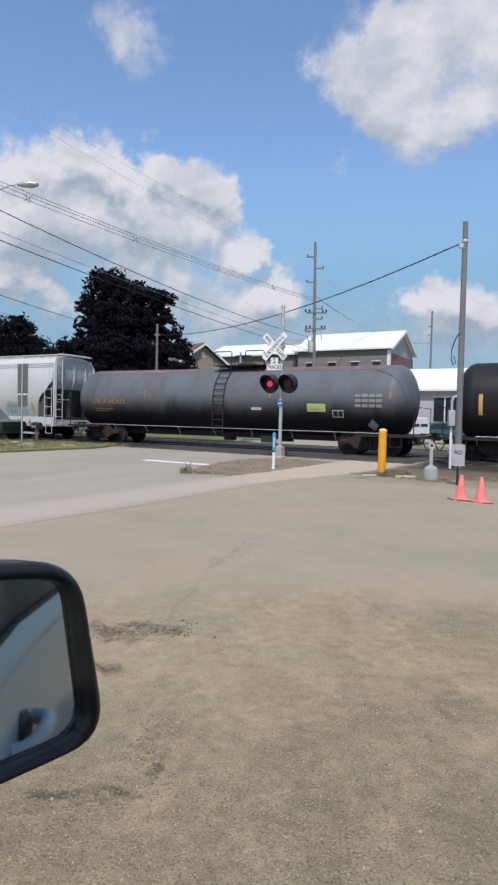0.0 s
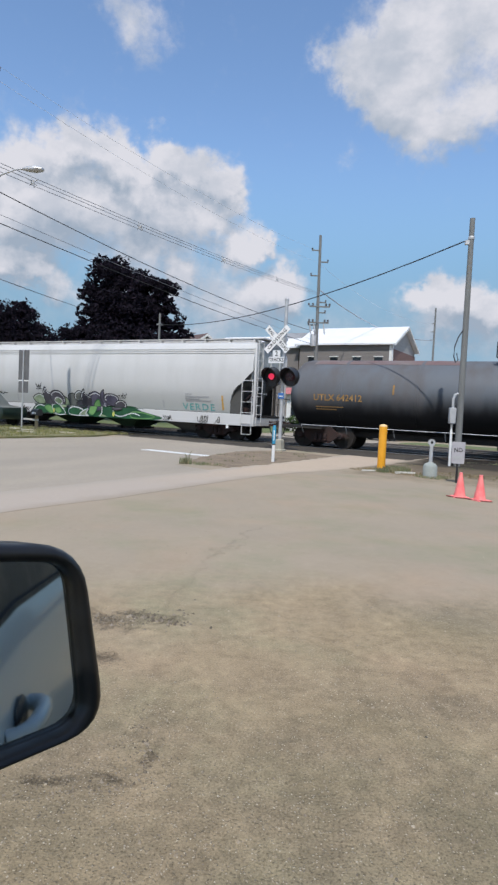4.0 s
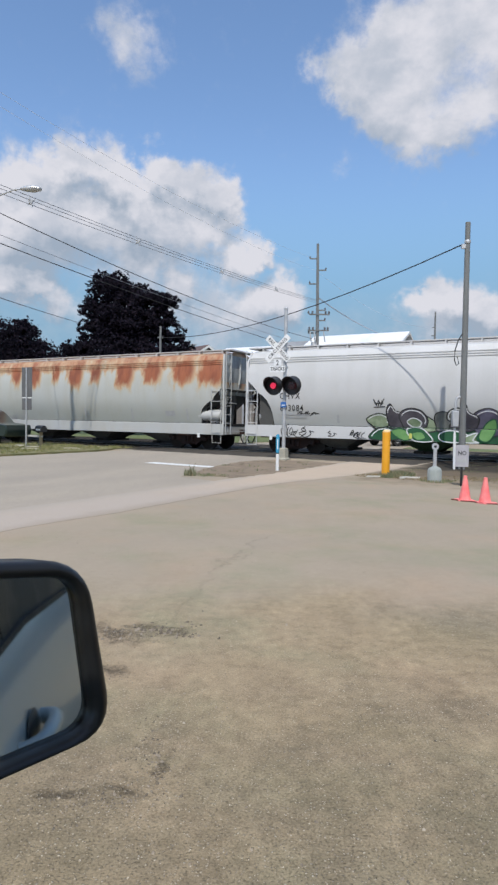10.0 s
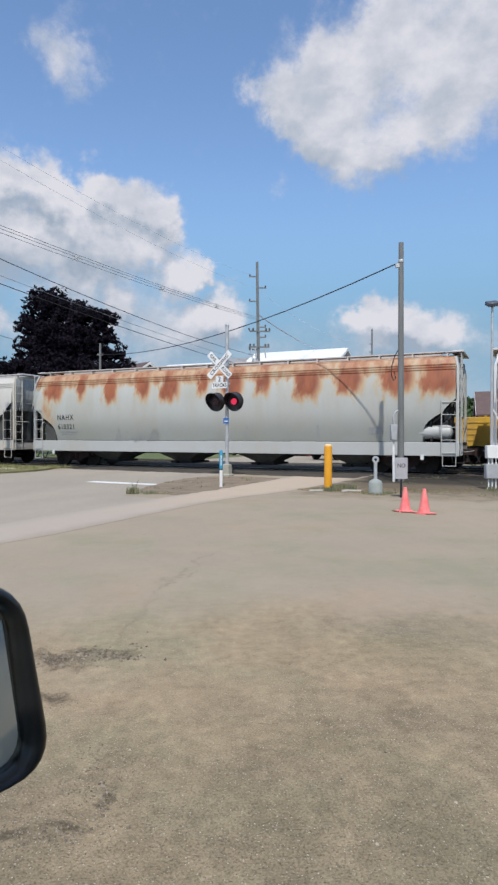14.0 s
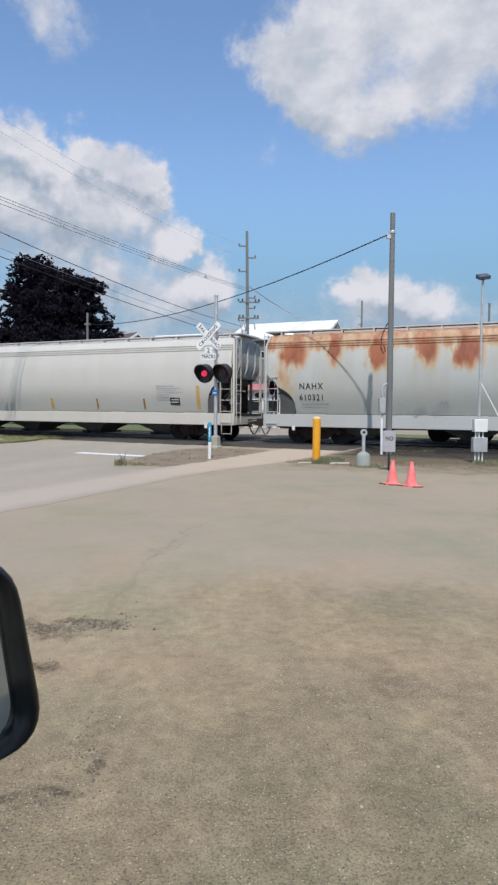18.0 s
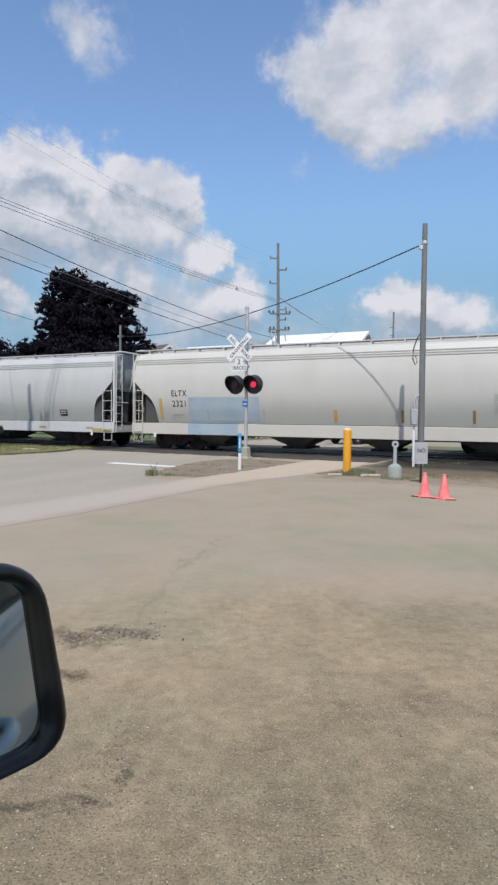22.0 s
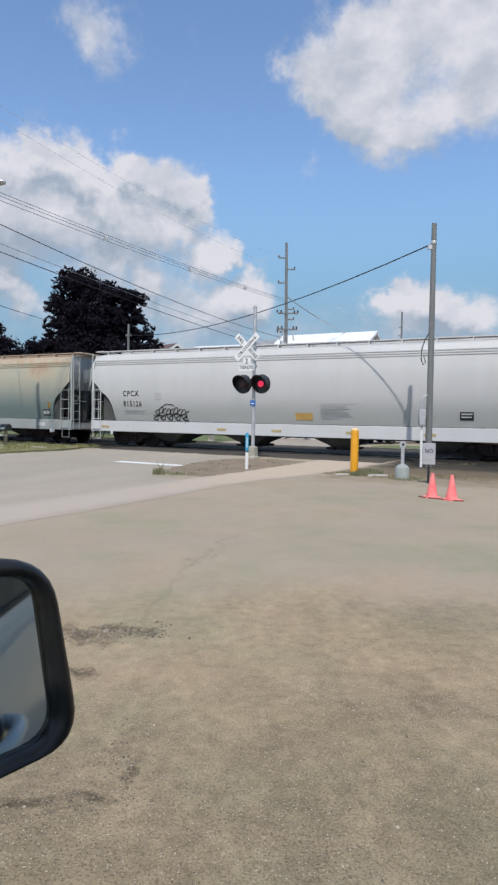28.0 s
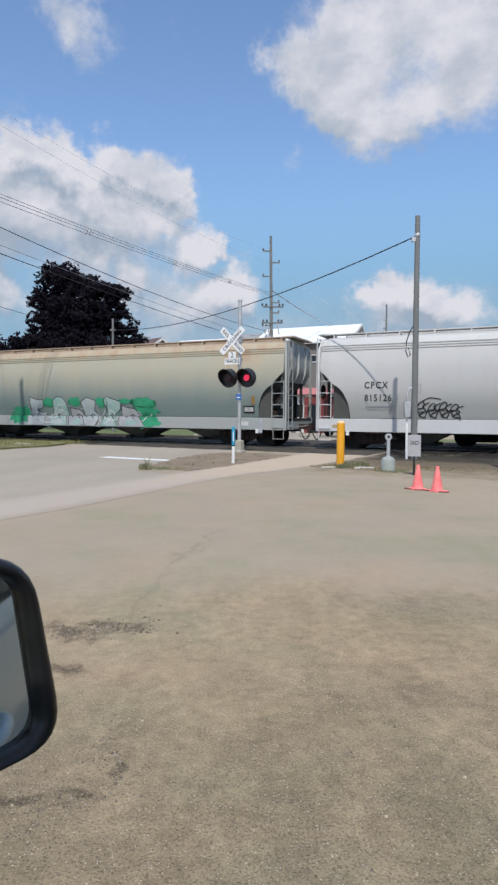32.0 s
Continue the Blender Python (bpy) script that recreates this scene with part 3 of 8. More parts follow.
WALK = pavement_material()
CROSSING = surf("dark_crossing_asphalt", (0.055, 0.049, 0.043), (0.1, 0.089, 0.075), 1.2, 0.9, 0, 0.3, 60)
DIRT = surf("dry_dirt", (0.17, 0.128, 0.085), (0.29, 0.222, 0.15), 2.0, 0.95, 0, 0.6, 45)
GRASS_SOIL = surf("grassy_soil", (0.13, 0.14, 0.05), (0.25, 0.215, 0.11), 1.5, 0.95, 0, 0.6, 40)
LAWN = surf("far_grass", (0.09, 0.13, 0.04), (0.17, 0.19, 0.08), 0.6, 0.95, 0, 0.6, 30)
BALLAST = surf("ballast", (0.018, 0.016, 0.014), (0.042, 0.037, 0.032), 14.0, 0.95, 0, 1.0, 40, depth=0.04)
TIE = surf("creosoted_wood", (0.05, 0.04, 0.032), (0.10, 0.085, 0.068), 3.0, 0.9, 0, 0.4, 50, (0.4, 4, 1), each=0.25)
STEEL = surf("worn_rail_steel", (0.22, 0.2, 0.19), (0.4, 0.38, 0.36), 5.0, 0.4, 0.8, 0.05)
for m in (BALLAST, CROSSING, TIE):  # no sheen, so the track zone stays dark at a grazing angle
    [n for n in m.node_tree.nodes if n.type == "BSDF_PRINCIPLED"][0].inputs["Specular IOR Level"].default_value = 0.1
WHITE_PAINT = surf("road_paint", (0.66, 0.66, 0.64), (0.78, 0.78, 0.76), 3.0, 0.8, 0, 0.2, 40)
GALV = surf("galvanised_metal", (0.42, 0.43, 0.44), (0.56, 0.57, 0.58), 6.0, 0.5, 0.45, 0.05)
WOOD = surf("grey_weathered_wood", (0.145, 0.152, 0.15), (0.215, 0.222, 0.218), 1.2, 0.9, 0, 0.4, 40, (6, 6, 0.5))
BLACK = surf("black_metal", (0.012, 0.012, 0.013), (0.022, 0.022, 0.024), 8.0, 0.45, 0, 0.03)
RUBBER = surf("black_rubber", (0.012, 0.012, 0.012), (0.022, 0.021, 0.02), 9.0, 0.75, 0, 0.1)
SIGN_WHITE = surf("white_sign_sheet", (0.74, 0.75, 0.75), (0.8, 0.8, 0.8), 2.0, 0.5, 0, 0.0)
INK = surf("black_lettering", (0.012, 0.012, 0.013), (0.02, 0.02, 0.02), 6.0, 0.6, 0, 0.0)
BOLLARD = surf("yellow_bollard_paint", (0.74, 0.33, 0.012), (0.82, 0.38, 0.025), 4.0, 0.5, 0, 0.05)
CONE = surf("faded_orange_plastic", (0.88, 0.17, 0.17), (0.94, 0.3, 0.28), 6.0, 0.6, 0, 0.03)
BLUE = surf("blue_plastic", (0.02, 0.22, 0.38), (0.04, 0.29, 0.46), 5.0, 0.5, 0, 0.0)
BLUE_SIGN = surf("blue_sign_sheet", (0.03, 0.12, 0.36), (0.05, 0.16, 0.42), 5.0, 0.5, 0, 0.0)
WHITE_PLASTIC = surf("white_plastic", (0.7, 0.7, 0.69), (0.79, 0.79, 0.77), 4.0, 0.5, 0, 0.02)
CEMENT = surf("rough_cement", (0.28, 0.31, 0.29), (0.34, 0.36, 0.34), 3.0, 0.9, 0, 0.08, 30)
PEDESTAL = surf("stained_pedestal", (0.3, 0.29, 0.24), (0.4, 0.38, 0.31), 5.0, 0.8, 0, 0.1)
GREY_BOX = surf("grey_enamel", (0.36, 0.37, 0.38), (0.46, 0.47, 0.48), 4.0, 0.5, 0.1, 0.03)
WIRE = surf("black_cable", (0.015, 0.015, 0.016), (0.03, 0.03, 0.032), 4.0, 0.7, 0, 0.0)
DARK_CLAY = surf("dark_insulator", (0.07, 0.075, 0.085), (0.12, 0.125, 0.135), 4.0, 0.5, 0, 0.0)
# wires paled in their own colour, as haze against the sky would do
HAZED_WIRE = surf("far_bundled_wire", (0.36, 0.41, 0.47), (0.44, 0.49, 0.55), 4.0, 0.8, 0, 0.0)
PALE_WIRE = surf("bright_bare_wire", (0.6, 0.65, 0.7), (0.68, 0.72, 0.77), 4.0, 0.8, 0, 0.0)
BARE_WIRE = surf("weathered_wire", (0.2, 0.21, 0.235), (0.29, 0.3, 0.33), 4.0, 0.6, 0.3, 0.0)
UNDER = surf("grimy_underframe", (0.014, 0.013, 0.012), (0.032, 0.028, 0.025), 4.0, 0.8, 0, 0.3)
SHADED_GREY = surf("grimy_grey_paint", (0.085, 0.09, 0.088), (0.14, 0.142, 0.135), 1.5, 0.8, 0, 0.1)
TRUCK_RUST = surf("rusty_cast_steel", (0.022, 0.013, 0.012), (0.052, 0.026, 0.021), 5.0, 0.85, 0, 0.3)
WHEEL = surf("oily_wheel_steel", (0.018, 0.015, 0.013), (0.042, 0.034, 0.029), 8.0, 0.7, 0.3, 0.2)
LENS_RED = glow("lit_red_lens", (0.9, 0.035, 0.1), 0.48)
LENS_DARK = surf("dark_red_lens", (0.03, 0.005, 0.006), (0.05, 0.008, 0.01), 9.0, 0.25, 0, 0.0)


# ---- building blocks ----
def part(name, bm, material, parent=None, label="", bevel=0.0, flat=False):
    """Links a bmesh as one mesh object under a thing or a part."""
    me = bpy.data.meshes.new(name)
    if bevel:
        bmesh.ops.bevel(bm, geom=bm.edges[:], offset=bevel, segments=1, affect="EDGES")
    bmesh.ops.recalc_face_normals(bm, faces=bm.faces[:])
    bm.to_mesh(me)
    bm.free()
    me.materials.append(material)
    if not flat:
        me.polygons.foreach_set("use_smooth", [True] * len(me.polygons))
        me.set_sharp_from_angle(angle=radians(38))
    ob = new(name, me)
    if parent:
        ob.parent = parent
    return tagged(ob, label)


def share(ob, parent, m):
    """One more object on the same mesh."""
    o = new(ob.name.split(".")[0], ob.data)
    o.parent, o.matrix_basis = parent, m
    return o


def empty(name, m, label, category, group="", kind=""):
    ob = new(name)
    ob.empty_display_size = 0.2
    ob.matrix_basis = m
    return tagged(ob, label, category, group, kind)


def box(bm, x0, x1, y0, y1, z0, z1, m=None):
    v = [bm.verts.new(c) for c in ((x0, y0, z0), (x1, y0, z0), (x1, y1, z0), (x0, y1, z0), (x0, y0, z1), (x1, y0, z1), (x1, y1, z1), (x0, y1, z1))]
    if m is not None:
        for q in v:
            q.co = m @ q.co
    for f in ((3, 2, 1, 0), (4, 5, 6, 7), (0, 1, 5, 4), (1, 2, 6, 5), (2, 3, 7, 6), (3, 0, 4, 7)):
        bm.faces.new([v[i] for i in f])
    return bm


def rod(bm, p, q, r, seg=8, r2=None):
    p, q = Vector(p), Vector(q)
    turn = (q - p).to_track_quat("Z", "Y").to_matrix()
    rings = []
    for c, rr in ((p, r), (q, r if r2 is None else r2)):
        rings.append([bm.verts.new(c + turn @ Vector((rr * math.cos(a), rr * math.sin(a), 0))) for a in (2 * math.pi * k / seg for k in range(seg))])
    for k in range(seg):
        bm.faces.new((rings[0][k], rings[0][(k + 1) % seg], rings[1][(k + 1) % seg], rings[1][k]))
    bm.faces.new(rings[0][::-1])
    bm.faces.new(rings[1])
    return bm


def chain(bm, points, r, seg=6):
    """A bent tube through the points."""
    points = [Vector(p) for p in points]
    rings = []
    for i, p in enumerate(points):
        ahead = (points[min(i + 1, len(points) - 1)] - points[max(i - 1, 0)]).normalized()
        turn = ahead.to_track_quat("Z", "Y").to_matrix()
        rings.append([bm.verts.new(p + turn @ Vector((r * math.cos(a), r * math.sin(a), 0))) for a in (2 * math.pi * k / seg for k in range(seg))])
    for a, b in zip(rings, rings[1:]):
        for k in range(seg):
            bm.faces.new((a[k], a[(k + 1) % seg], b[(k + 1) % seg], b[k]))
    bm.faces.new(rings[0][::-1])
    bm.faces.new(rings[-1])
    return bm


def lathe(bm, profile, seg=24, m=None):
    """Turns (radius, height) pairs round the z axis."""
    rings = []
    for r, z in profile:
        ring = [bm.verts.new((r * math.cos(2 * math.pi * k / seg), r * math.sin(2 * math.pi * k / seg), z)) for k in range(seg)]
        if m is not None:
            for v in ring:
                v.co = m @ v.co
        rings.append(ring)
    for a, b in zip(rings, rings[1:]):
        for k in range(seg):
            bm.faces.new((a[k], a[(k + 1) % seg], b[(k + 1) % seg], b[k]))
    bm.faces.new(rings[0][::-1])
    bm.faces.new(rings[-1])
    return bm


def loft(bm, rings, caps=True):
    rings = [[bm.verts.new(p) for p in ring] for ring in rings]
    n = len(rings[0])
    for a, b in zip(rings, rings[1:]):
        for k in range(n):
            bm.faces.new((a[k], a[(k + 1) % n], b[(k + 1) % n], b[k]))
    if caps:
        bm.faces.new(rings[0][::-1])
        bm.faces.new(rings[-1])
    return bm


def slab(bm, outline, z0, z1):
    """A plate with the given outline in x and y."""
    return loft(bm, [[(x, y, z0) for x, y in outline], [(x, y, z1) for x, y in outline]])


def B():
    return bmesh.new()


def sag(p, q, drop, n=14):
    p, q = Vector(p), Vector(q)
    return [p.lerp(q, i / n) - Vector((0, 0, 4 * drop * (i / n) * (1 - i / n))) for i in range(n + 1)]


def letters(text, size, align="CENTER", bold=0.014, space=1.0):
    """The outline of a line of text, as a flat mesh in x and y."""
    cu = bpy.data.curves.new("lettering", "FONT")
    cu.body, cu.size, cu.align_x, cu.align_y = text, size, align, "CENTER"
    cu.space_character = space
    cu.resolution_u, cu.offset = 2, bold * size
    tmp = bpy.data.objects.new("lettering", cu)
    me = bpy.data.meshes.new_from_object(tmp)
    bpy.data.objects.remove(tmp)
    bpy.data.curves.remove(cu)
    return me

# ---- ground, road and tracks ----
bm = B()
grid = [-2500, -400, -60, -20, -8, -3, 0, 3, 8, 20, 60, 400, 2500]
vs = [[bm.verts.new((x, y + 20, 0)) for x in grid] for y in grid]
for i in range(len(grid) - 1):
    for j in range(len(grid) - 1):
        bm.faces.new((vs[i][j], vs[i][j + 1], vs[i + 1][j + 1], vs[i + 1][j]))
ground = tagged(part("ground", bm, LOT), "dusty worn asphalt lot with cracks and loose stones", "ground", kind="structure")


def sheet(name, outline, material, label, category, z=0.004, thick=0.05, kind="structure"):
    """A flat layer in track coordinates with a closed outline."""
    bm = slab(B(), outline, z - thick, z)
    ob = tagged(part(name, bm, material), label, category, kind=kind)
    ob.matrix_basis = pose(0, 0, 0, 0, 0, -ANGLE)
    return ob


def ragged(points, step=0.5, amp=0.08, seed=1):
    """Breaks straight edges into an uneven line."""
    rnd, outline = random.Random(seed), []
    for (x0, y0), (x1, y1) in zip(points, points[1:] + points[:1]):
        n = max(1, int(math.hypot(x1 - x0, y1 - y0) / step))
        for k in range(n):
            f = k / n
            outline.append((x0 + (x1 - x0) * f + rnd.uniform(-amp, amp), y0 + (y1 - y0) * f + rnd.uniform(-amp, amp)))
    return outline


sheet("road", ragged([(-18.1, -12), (-7.7, -12), (-7.7, 11.9), (-8.9, 12.3), (-10.0, 15.0), (-10.4, 18), (-10.3, 23.4), (-10.2, 120), (-18.1, 120)], 0.9, 0.05),
      ROAD, "grey worn asphalt road over the crossing", "road", 0.003)
sheet("pavement", ragged([(-7.75, 3.5), (-6.3, 3.5), (-6.3, 12.2), (-5.75, 15), (-5.4, 18.5), (-5.2, 22.9), (-7.75, 22.9)], 0.8, 0.06, 3),
      WALK, "dusty tan concrete pavement strip", "pavement", 0.0045)
sheet("dirt_verge", ragged([(-8.95, 13.0), (-7.7, 12.9), (-7.6, 15.0), (-7.7, 19.4), (-9.0, 19.9), (-10.3, 19.3), (-10.55, 18), (-10.05, 15.6), (-9.5, 13.9)], 0.1, 0.07, 5),
      DIRT, "bare brown dirt verge beside the road", "verge", 0.014, 0.03)
sheet("grass_verge", ragged([(-60, 14.5), (-24, 14.0), (-19.2, 13.6), (-18.2, 14.2), (-18.2, 19.5), (-19.2, 21.8), (-60, 21.8)], 0.5, 0.1, 8),
      GRASS_SOIL, "patchy dry grass verge with bare soil", "verge", 0.07, 0.08)
sheet("far_lawn", ragged([(-70, 33), (-19, 33), (-18.6, 56), (-70, 56)], 1.2, 0.2, 9), LAWN, "green grass beyond the tracks", "grass", 0.02)
sheet("far_grass_strip", ragged([(-9.4, 33.5), (-2, 33.5), (30, 33.5), (30, 36.5), (-9.2, 36.5)], 1.2, 0.2, 10), LAWN, "green grass strip beyond the tracks", "grass", 0.02)
# dark asphalt before the rails; the train's shade beyond is put into its colour
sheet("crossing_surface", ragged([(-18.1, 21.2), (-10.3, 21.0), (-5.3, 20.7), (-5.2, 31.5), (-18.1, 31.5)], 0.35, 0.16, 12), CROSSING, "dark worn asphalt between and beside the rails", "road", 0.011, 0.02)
sheet("stop_line", [(-12.55, 15.35), (-9.98, 15.2), (-9.95, 15.6), (-12.52, 15.8)], WHITE_PAINT, "worn white painted stop line", "road marking", 0.009, 0.004)

for side, w0 in (("near", 24.85), ("far", 29.15)):
    for u0, u1 in ((-150, -19.4), (-5.0, 60)):
        bm = B()
        rnd = random.Random(int(w0))
        rings = []
        u = u0
        while u <= u1:
            j = [rnd.uniform(-0.03, 0.03) for _ in range(4)]
            rings.append([(u, -1.9 + j[0] * 3, 0.0), (u, -1.4 + j[1], 0.014), (u, 1.4 + j[2], 0.014), (u, 1.9 + j[3] * 3, 0.0)])
            u += 2.0
        loft(bm, rings)
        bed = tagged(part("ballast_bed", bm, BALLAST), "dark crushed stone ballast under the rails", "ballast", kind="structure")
        bed.matrix_basis = tpose(0, w0)
    for s in (-0.755, 0.755):
        prof_r = [(-0.07, 0.0), (0.07, 0.0), (0.07, 0.015), (0.012, 0.035), (0.012, 0.12), (0.036, 0.13), (0.036, 0.165), (-0.036, 0.165), (-0.036, 0.13), (-0.012, 0.12), (-0.012, 0.035), (-0.07, 0.015)]
        rail = part("rail", loft(B(), [[(u, y, z - 0.115) for y, z in prof_r] for u in (-150, 60)]), STEEL)
        rail.matrix_basis = tpose(0, w0 + s, -0.02)
        tagged(rail, "worn steel rail of the railway track", "rail", "rails", "structure")

SLEEPER = None
for w0 in (24.85, 29.15):
    row = tagged(new("sleeper_row"), "dark wooden sleepers under the rails", "sleepers", kind="structure")
    row.matrix_basis = tpose(0, w0)
    for k in range(56):
        u = (-31.0 + 0.52 * k) if k < 22 else (-4.6 + 0.52 * (k - 22))
        if SLEEPER is None:
            SLEEPER = part("sleeper", box(B(), -0.11, 0.11, -1.25, 1.25, -0.1, 0.022), TIE, row, flat=True)
        else:
            share(SLEEPER, row, Matrix())
        row.children[-1].matrix_basis = pose(u, 0, 0)

# loose chippings and crumbs on the lot
def stones(name, spots, material, label, category):
    """Many small angular stones in one mesh: x, y, size."""
    rnd = random.Random(len(spots))
    verts, faces = [], []
    for x, y, r in spots:
        b = len(verts)
        a = rnd.uniform(0, 6.28)
        for k in range(4):
            rr = r * rnd.uniform(0.7, 1.2)
            verts.append((x + rr * math.cos(a + k * 1.57), y + rr * math.sin(a + k * 1.57), -0.001))
        verts.append((x + r * rnd.uniform(-0.35, 0.35), y + r * rnd.uniform(-0.35, 0.35), r * rnd.uniform(0.5, 0.95)))
        faces += [(b, b + 1, b + 4), (b + 1, b + 2, b + 4), (b + 2, b + 3, b + 4), (b + 3, b, b + 4)]
    me = bpy.data.meshes.new(name)
    me.from_pydata(verts, [], faces)
    me.materials.append(material)
    return tagged(new(name, me), label, category, kind="stuff")


def island_tint(name, colors, rough=0.9):
    """Each stone or leaf of a joined mesh takes a shade of its own."""
    m, t, p = blank(name)
    r = t.nodes.new("ShaderNodeNewGeometry").outputs["Random Per Island"]
    ramp = t.nodes.new("ShaderNodeValToRGB")
    e = ramp.color_ramp.elements
    e[0].color, e[1].color = (*colors[0], 1), (*colors[-1], 1)
    for i, c in enumerate(colors[1:-1]):
        e.new((i + 1) / (len(colors) - 1)).color = (*c, 1)
    t.links.new(r, ramp.inputs[0])
    t.links.new(ramp.outputs[0], p.inputs["Base Color"])
    p.inputs["Roughness"].default_value = rough
    p.inputs["Specular IOR Level"].default_value = 0.15
    return m


CHIPS = island_tint("stone_chips", [(0.14, 0.125, 0.105), (0.24, 0.205, 0.16), (0.34, 0.285, 0.215), (0.48, 0.42, 0.33)])
CRUMBS = island_tint("dark_ballast_stone", [(0.016, 0.014, 0.012), (0.034, 0.029, 0.025), (0.065, 0.055, 0.045)])
rnd = random.Random(5)
spots = []
while len(spots) < 6500:
    y = 1.6 + 7.5 * rnd.random() ** 1.7
    x = rnd.uniform(-0.6, 0.6) * (y + 0.5)
    thin = noise.noise((x * 1.3, y * 1.3, 0.5)) + 0.3 * rnd.random()
    if thin > -0.05:
        spots.append((x, y, rnd.uniform(0.0022, 0.0055) * (1.9 if rnd.random() < 0.06 else 1)))
stones("loose_chippings", spots, CHIPS, "scattered pale stone chips on the lot", "gravel")
spots = []
for cx, cy, sx, sy, n in ((-0.95, 3.95, 0.36, 0.16, 320), (-0.55, 2.5, 0.2, 0.4, 200), (-0.95, 3.3, 0.2, 0.15, 90), (-0.7, 2.2, 0.35, 0.12, 150), (0.9, 4.5, 0.6, 0.3, 60)):
    for _ in range(n):
        spots.append((rnd.gauss(cx, sx * 0.5), rnd.gauss(cy, sy * 0.5), rnd.uniform(0.002, 0.0065)))
for cx, cy, sx, sy, turn_, n in ((-0.95, 4.0, 0.45, 0.12, 0.35, 90), (-0.68, 3.98, 0.2, 0.07, -0.2, 40), (-0.48, 2.42, 0.05, 0.22, 0.2, 50), (-0.64, 2.2, 0.3, 0.06, 0.2, 60)):
    for _ in range(n):
        a, b = rnd.gauss(0, sx * 0.5), rnd.gauss(0, sy * 0.5)
        spots.append((cx + a * math.cos(turn_) - b * math.sin(turn_), cy + a * math.sin(turn_) + b * math.cos(turn_), rnd.uniform(0.006, 0.02) * cy / 4.2))
stones("asphalt_crumbs", spots, island_tint("pale_crumbs", [(0.11, 0.092, 0.072), (0.19, 0.16, 0.12), (0.33, 0.28, 0.22)]), "crumbled dark asphalt along broken cracks", "gravel")
spots = []
for _ in range(2600):
    u, w = rnd.uniform(-5, 12), rnd.choice((rnd.gauss(23.0, 0.35), rnd.uniform(23, 27)))
    p = at(u, w)
    spots.append((p.x, p.y, rnd.uniform(0.012, 0.035)))
ob = stones("ballast_stones", spots, CRUMBS, "loose ballast stones beside the rails", "ballast")
ob.location.z = 0.012

# grass
def blades(name, clumps, label, material):
    """Tufts of bent blades in one mesh: x, y, radius, height, count."""
    rnd = random.Random(len(clumps) + 11)
    verts, faces = [], []
    for x, y, z, r, h, n in clumps:
        for _ in range(n):
            a, d = rnd.uniform(0, 6.28), r * math.sqrt(rnd.random())
            px, py = x + d * math.cos(a), y + d * math.sin(a)
            hh, wd, b = h * rnd.uniform(0.45, 1.1), rnd.uniform(0.006, 0.014), rnd.uniform(0, 6.28)
            lx, ly = rnd.uniform(-0.4, 0.4) * hh, rnd.uniform(-0.4, 0.4) * hh
            cx, cy = wd * math.cos(b), wd * math.sin(b)
            k = len(verts)
            verts += [(px - cx, py - cy, z), (px + cx, py + cy, z), (px + cx * 0.7 + lx * 0.4, py + cy * 0.7 + ly * 0.4, z + hh * 0.6),
                      (px - cx * 0.7 + lx * 0.4, py - cy * 0.7 + ly * 0.4, z + hh * 0.6), (px + lx, py + ly, z + hh)]
            faces += [(k, k + 1, k + 2, k + 3), (k + 3, k + 2, k + 4)]
    me = bpy.data.meshes.new(name)
    me.from_pydata(verts, [], faces)
    me.materials.append(material)
    return tagged(new(name, me), label, "grass", kind="stuff")


GREEN = island_tint("green_grass", [(0.13, 0.16, 0.085), (0.17, 0.19, 0.11), (0.23, 0.22, 0.13), (0.32, 0.27, 0.17)])
PALE = island_tint("dry_grass", [(0.13, 0.15, 0.05), (0.22, 0.22, 0.09), (0.33, 0.29, 0.14)])
rnd = random.Random(9)
blades("weed_clump", [(-2.32, 15.35, 0.01, 0.16, 0.17, 110), (-2.3, 15.4, 0.01, 0.06, 0.36, 9), (-1.95, 15.35, 0.01, 0.3, 0.07, 130), (-1.6, 15.4, 0.01, 0.3, 0.05, 90)], "tall green weeds on the dirt verge", GREEN)
clumps = []
for _ in range(420):
    u, w = rnd.uniform(-24.5, -18.4), rnd.uniform(14.0, 21.6)
    p = at(u, w)
    clumps.append((p.x, p.y, 0.06, 0.3, rnd.uniform(0.06, 0.16), 14))
blades("verge_grass", clumps, "patchy dry and green grass on the verge", PALE)
clumps = [(2.72, 16.1, 0, 0.22, 0.12, 260), (3.0, 16.3, 0, 0.3, 0.17, 520), (3.2, 16.6, 0, 0.35, 0.15, 480), (3.75, 15.2, 0, 0.4, 0.07, 260)]
for _ in range(60):
    u, w = rnd.uniform(-5.0, 12), 15.6 + abs(rnd.gauss(0, 3.2))
    if w < 22.5:
        p = at(u, w)
        clumps.append((p.x, p.y, 0, 0.3, rnd.uniform(0.02, 0.055), 30))
for _ in range(14):
    u, w = rnd.uniform(-10, -8), rnd.uniform(13, 19.3)
    p = at(u, w)
    clumps.append((p.x, p.y, 0.012, 0.22, 0.06, 12))
blades("sparse_grass", clumps, "sparse grass and weeds on dry dirt", GREEN)
blades("verge_tuft", [(7.6, 16.0, 0, 0.7, 0.12, 700), (8.3, 15.8, 0, 0.8, 0.14, 700)], "green grass at the foot of the floodlight pole", GREEN)
STRAW = island_tint("dry_straw", [(0.17, 0.135, 0.075), (0.23, 0.18, 0.1), (0.3, 0.24, 0.14)])
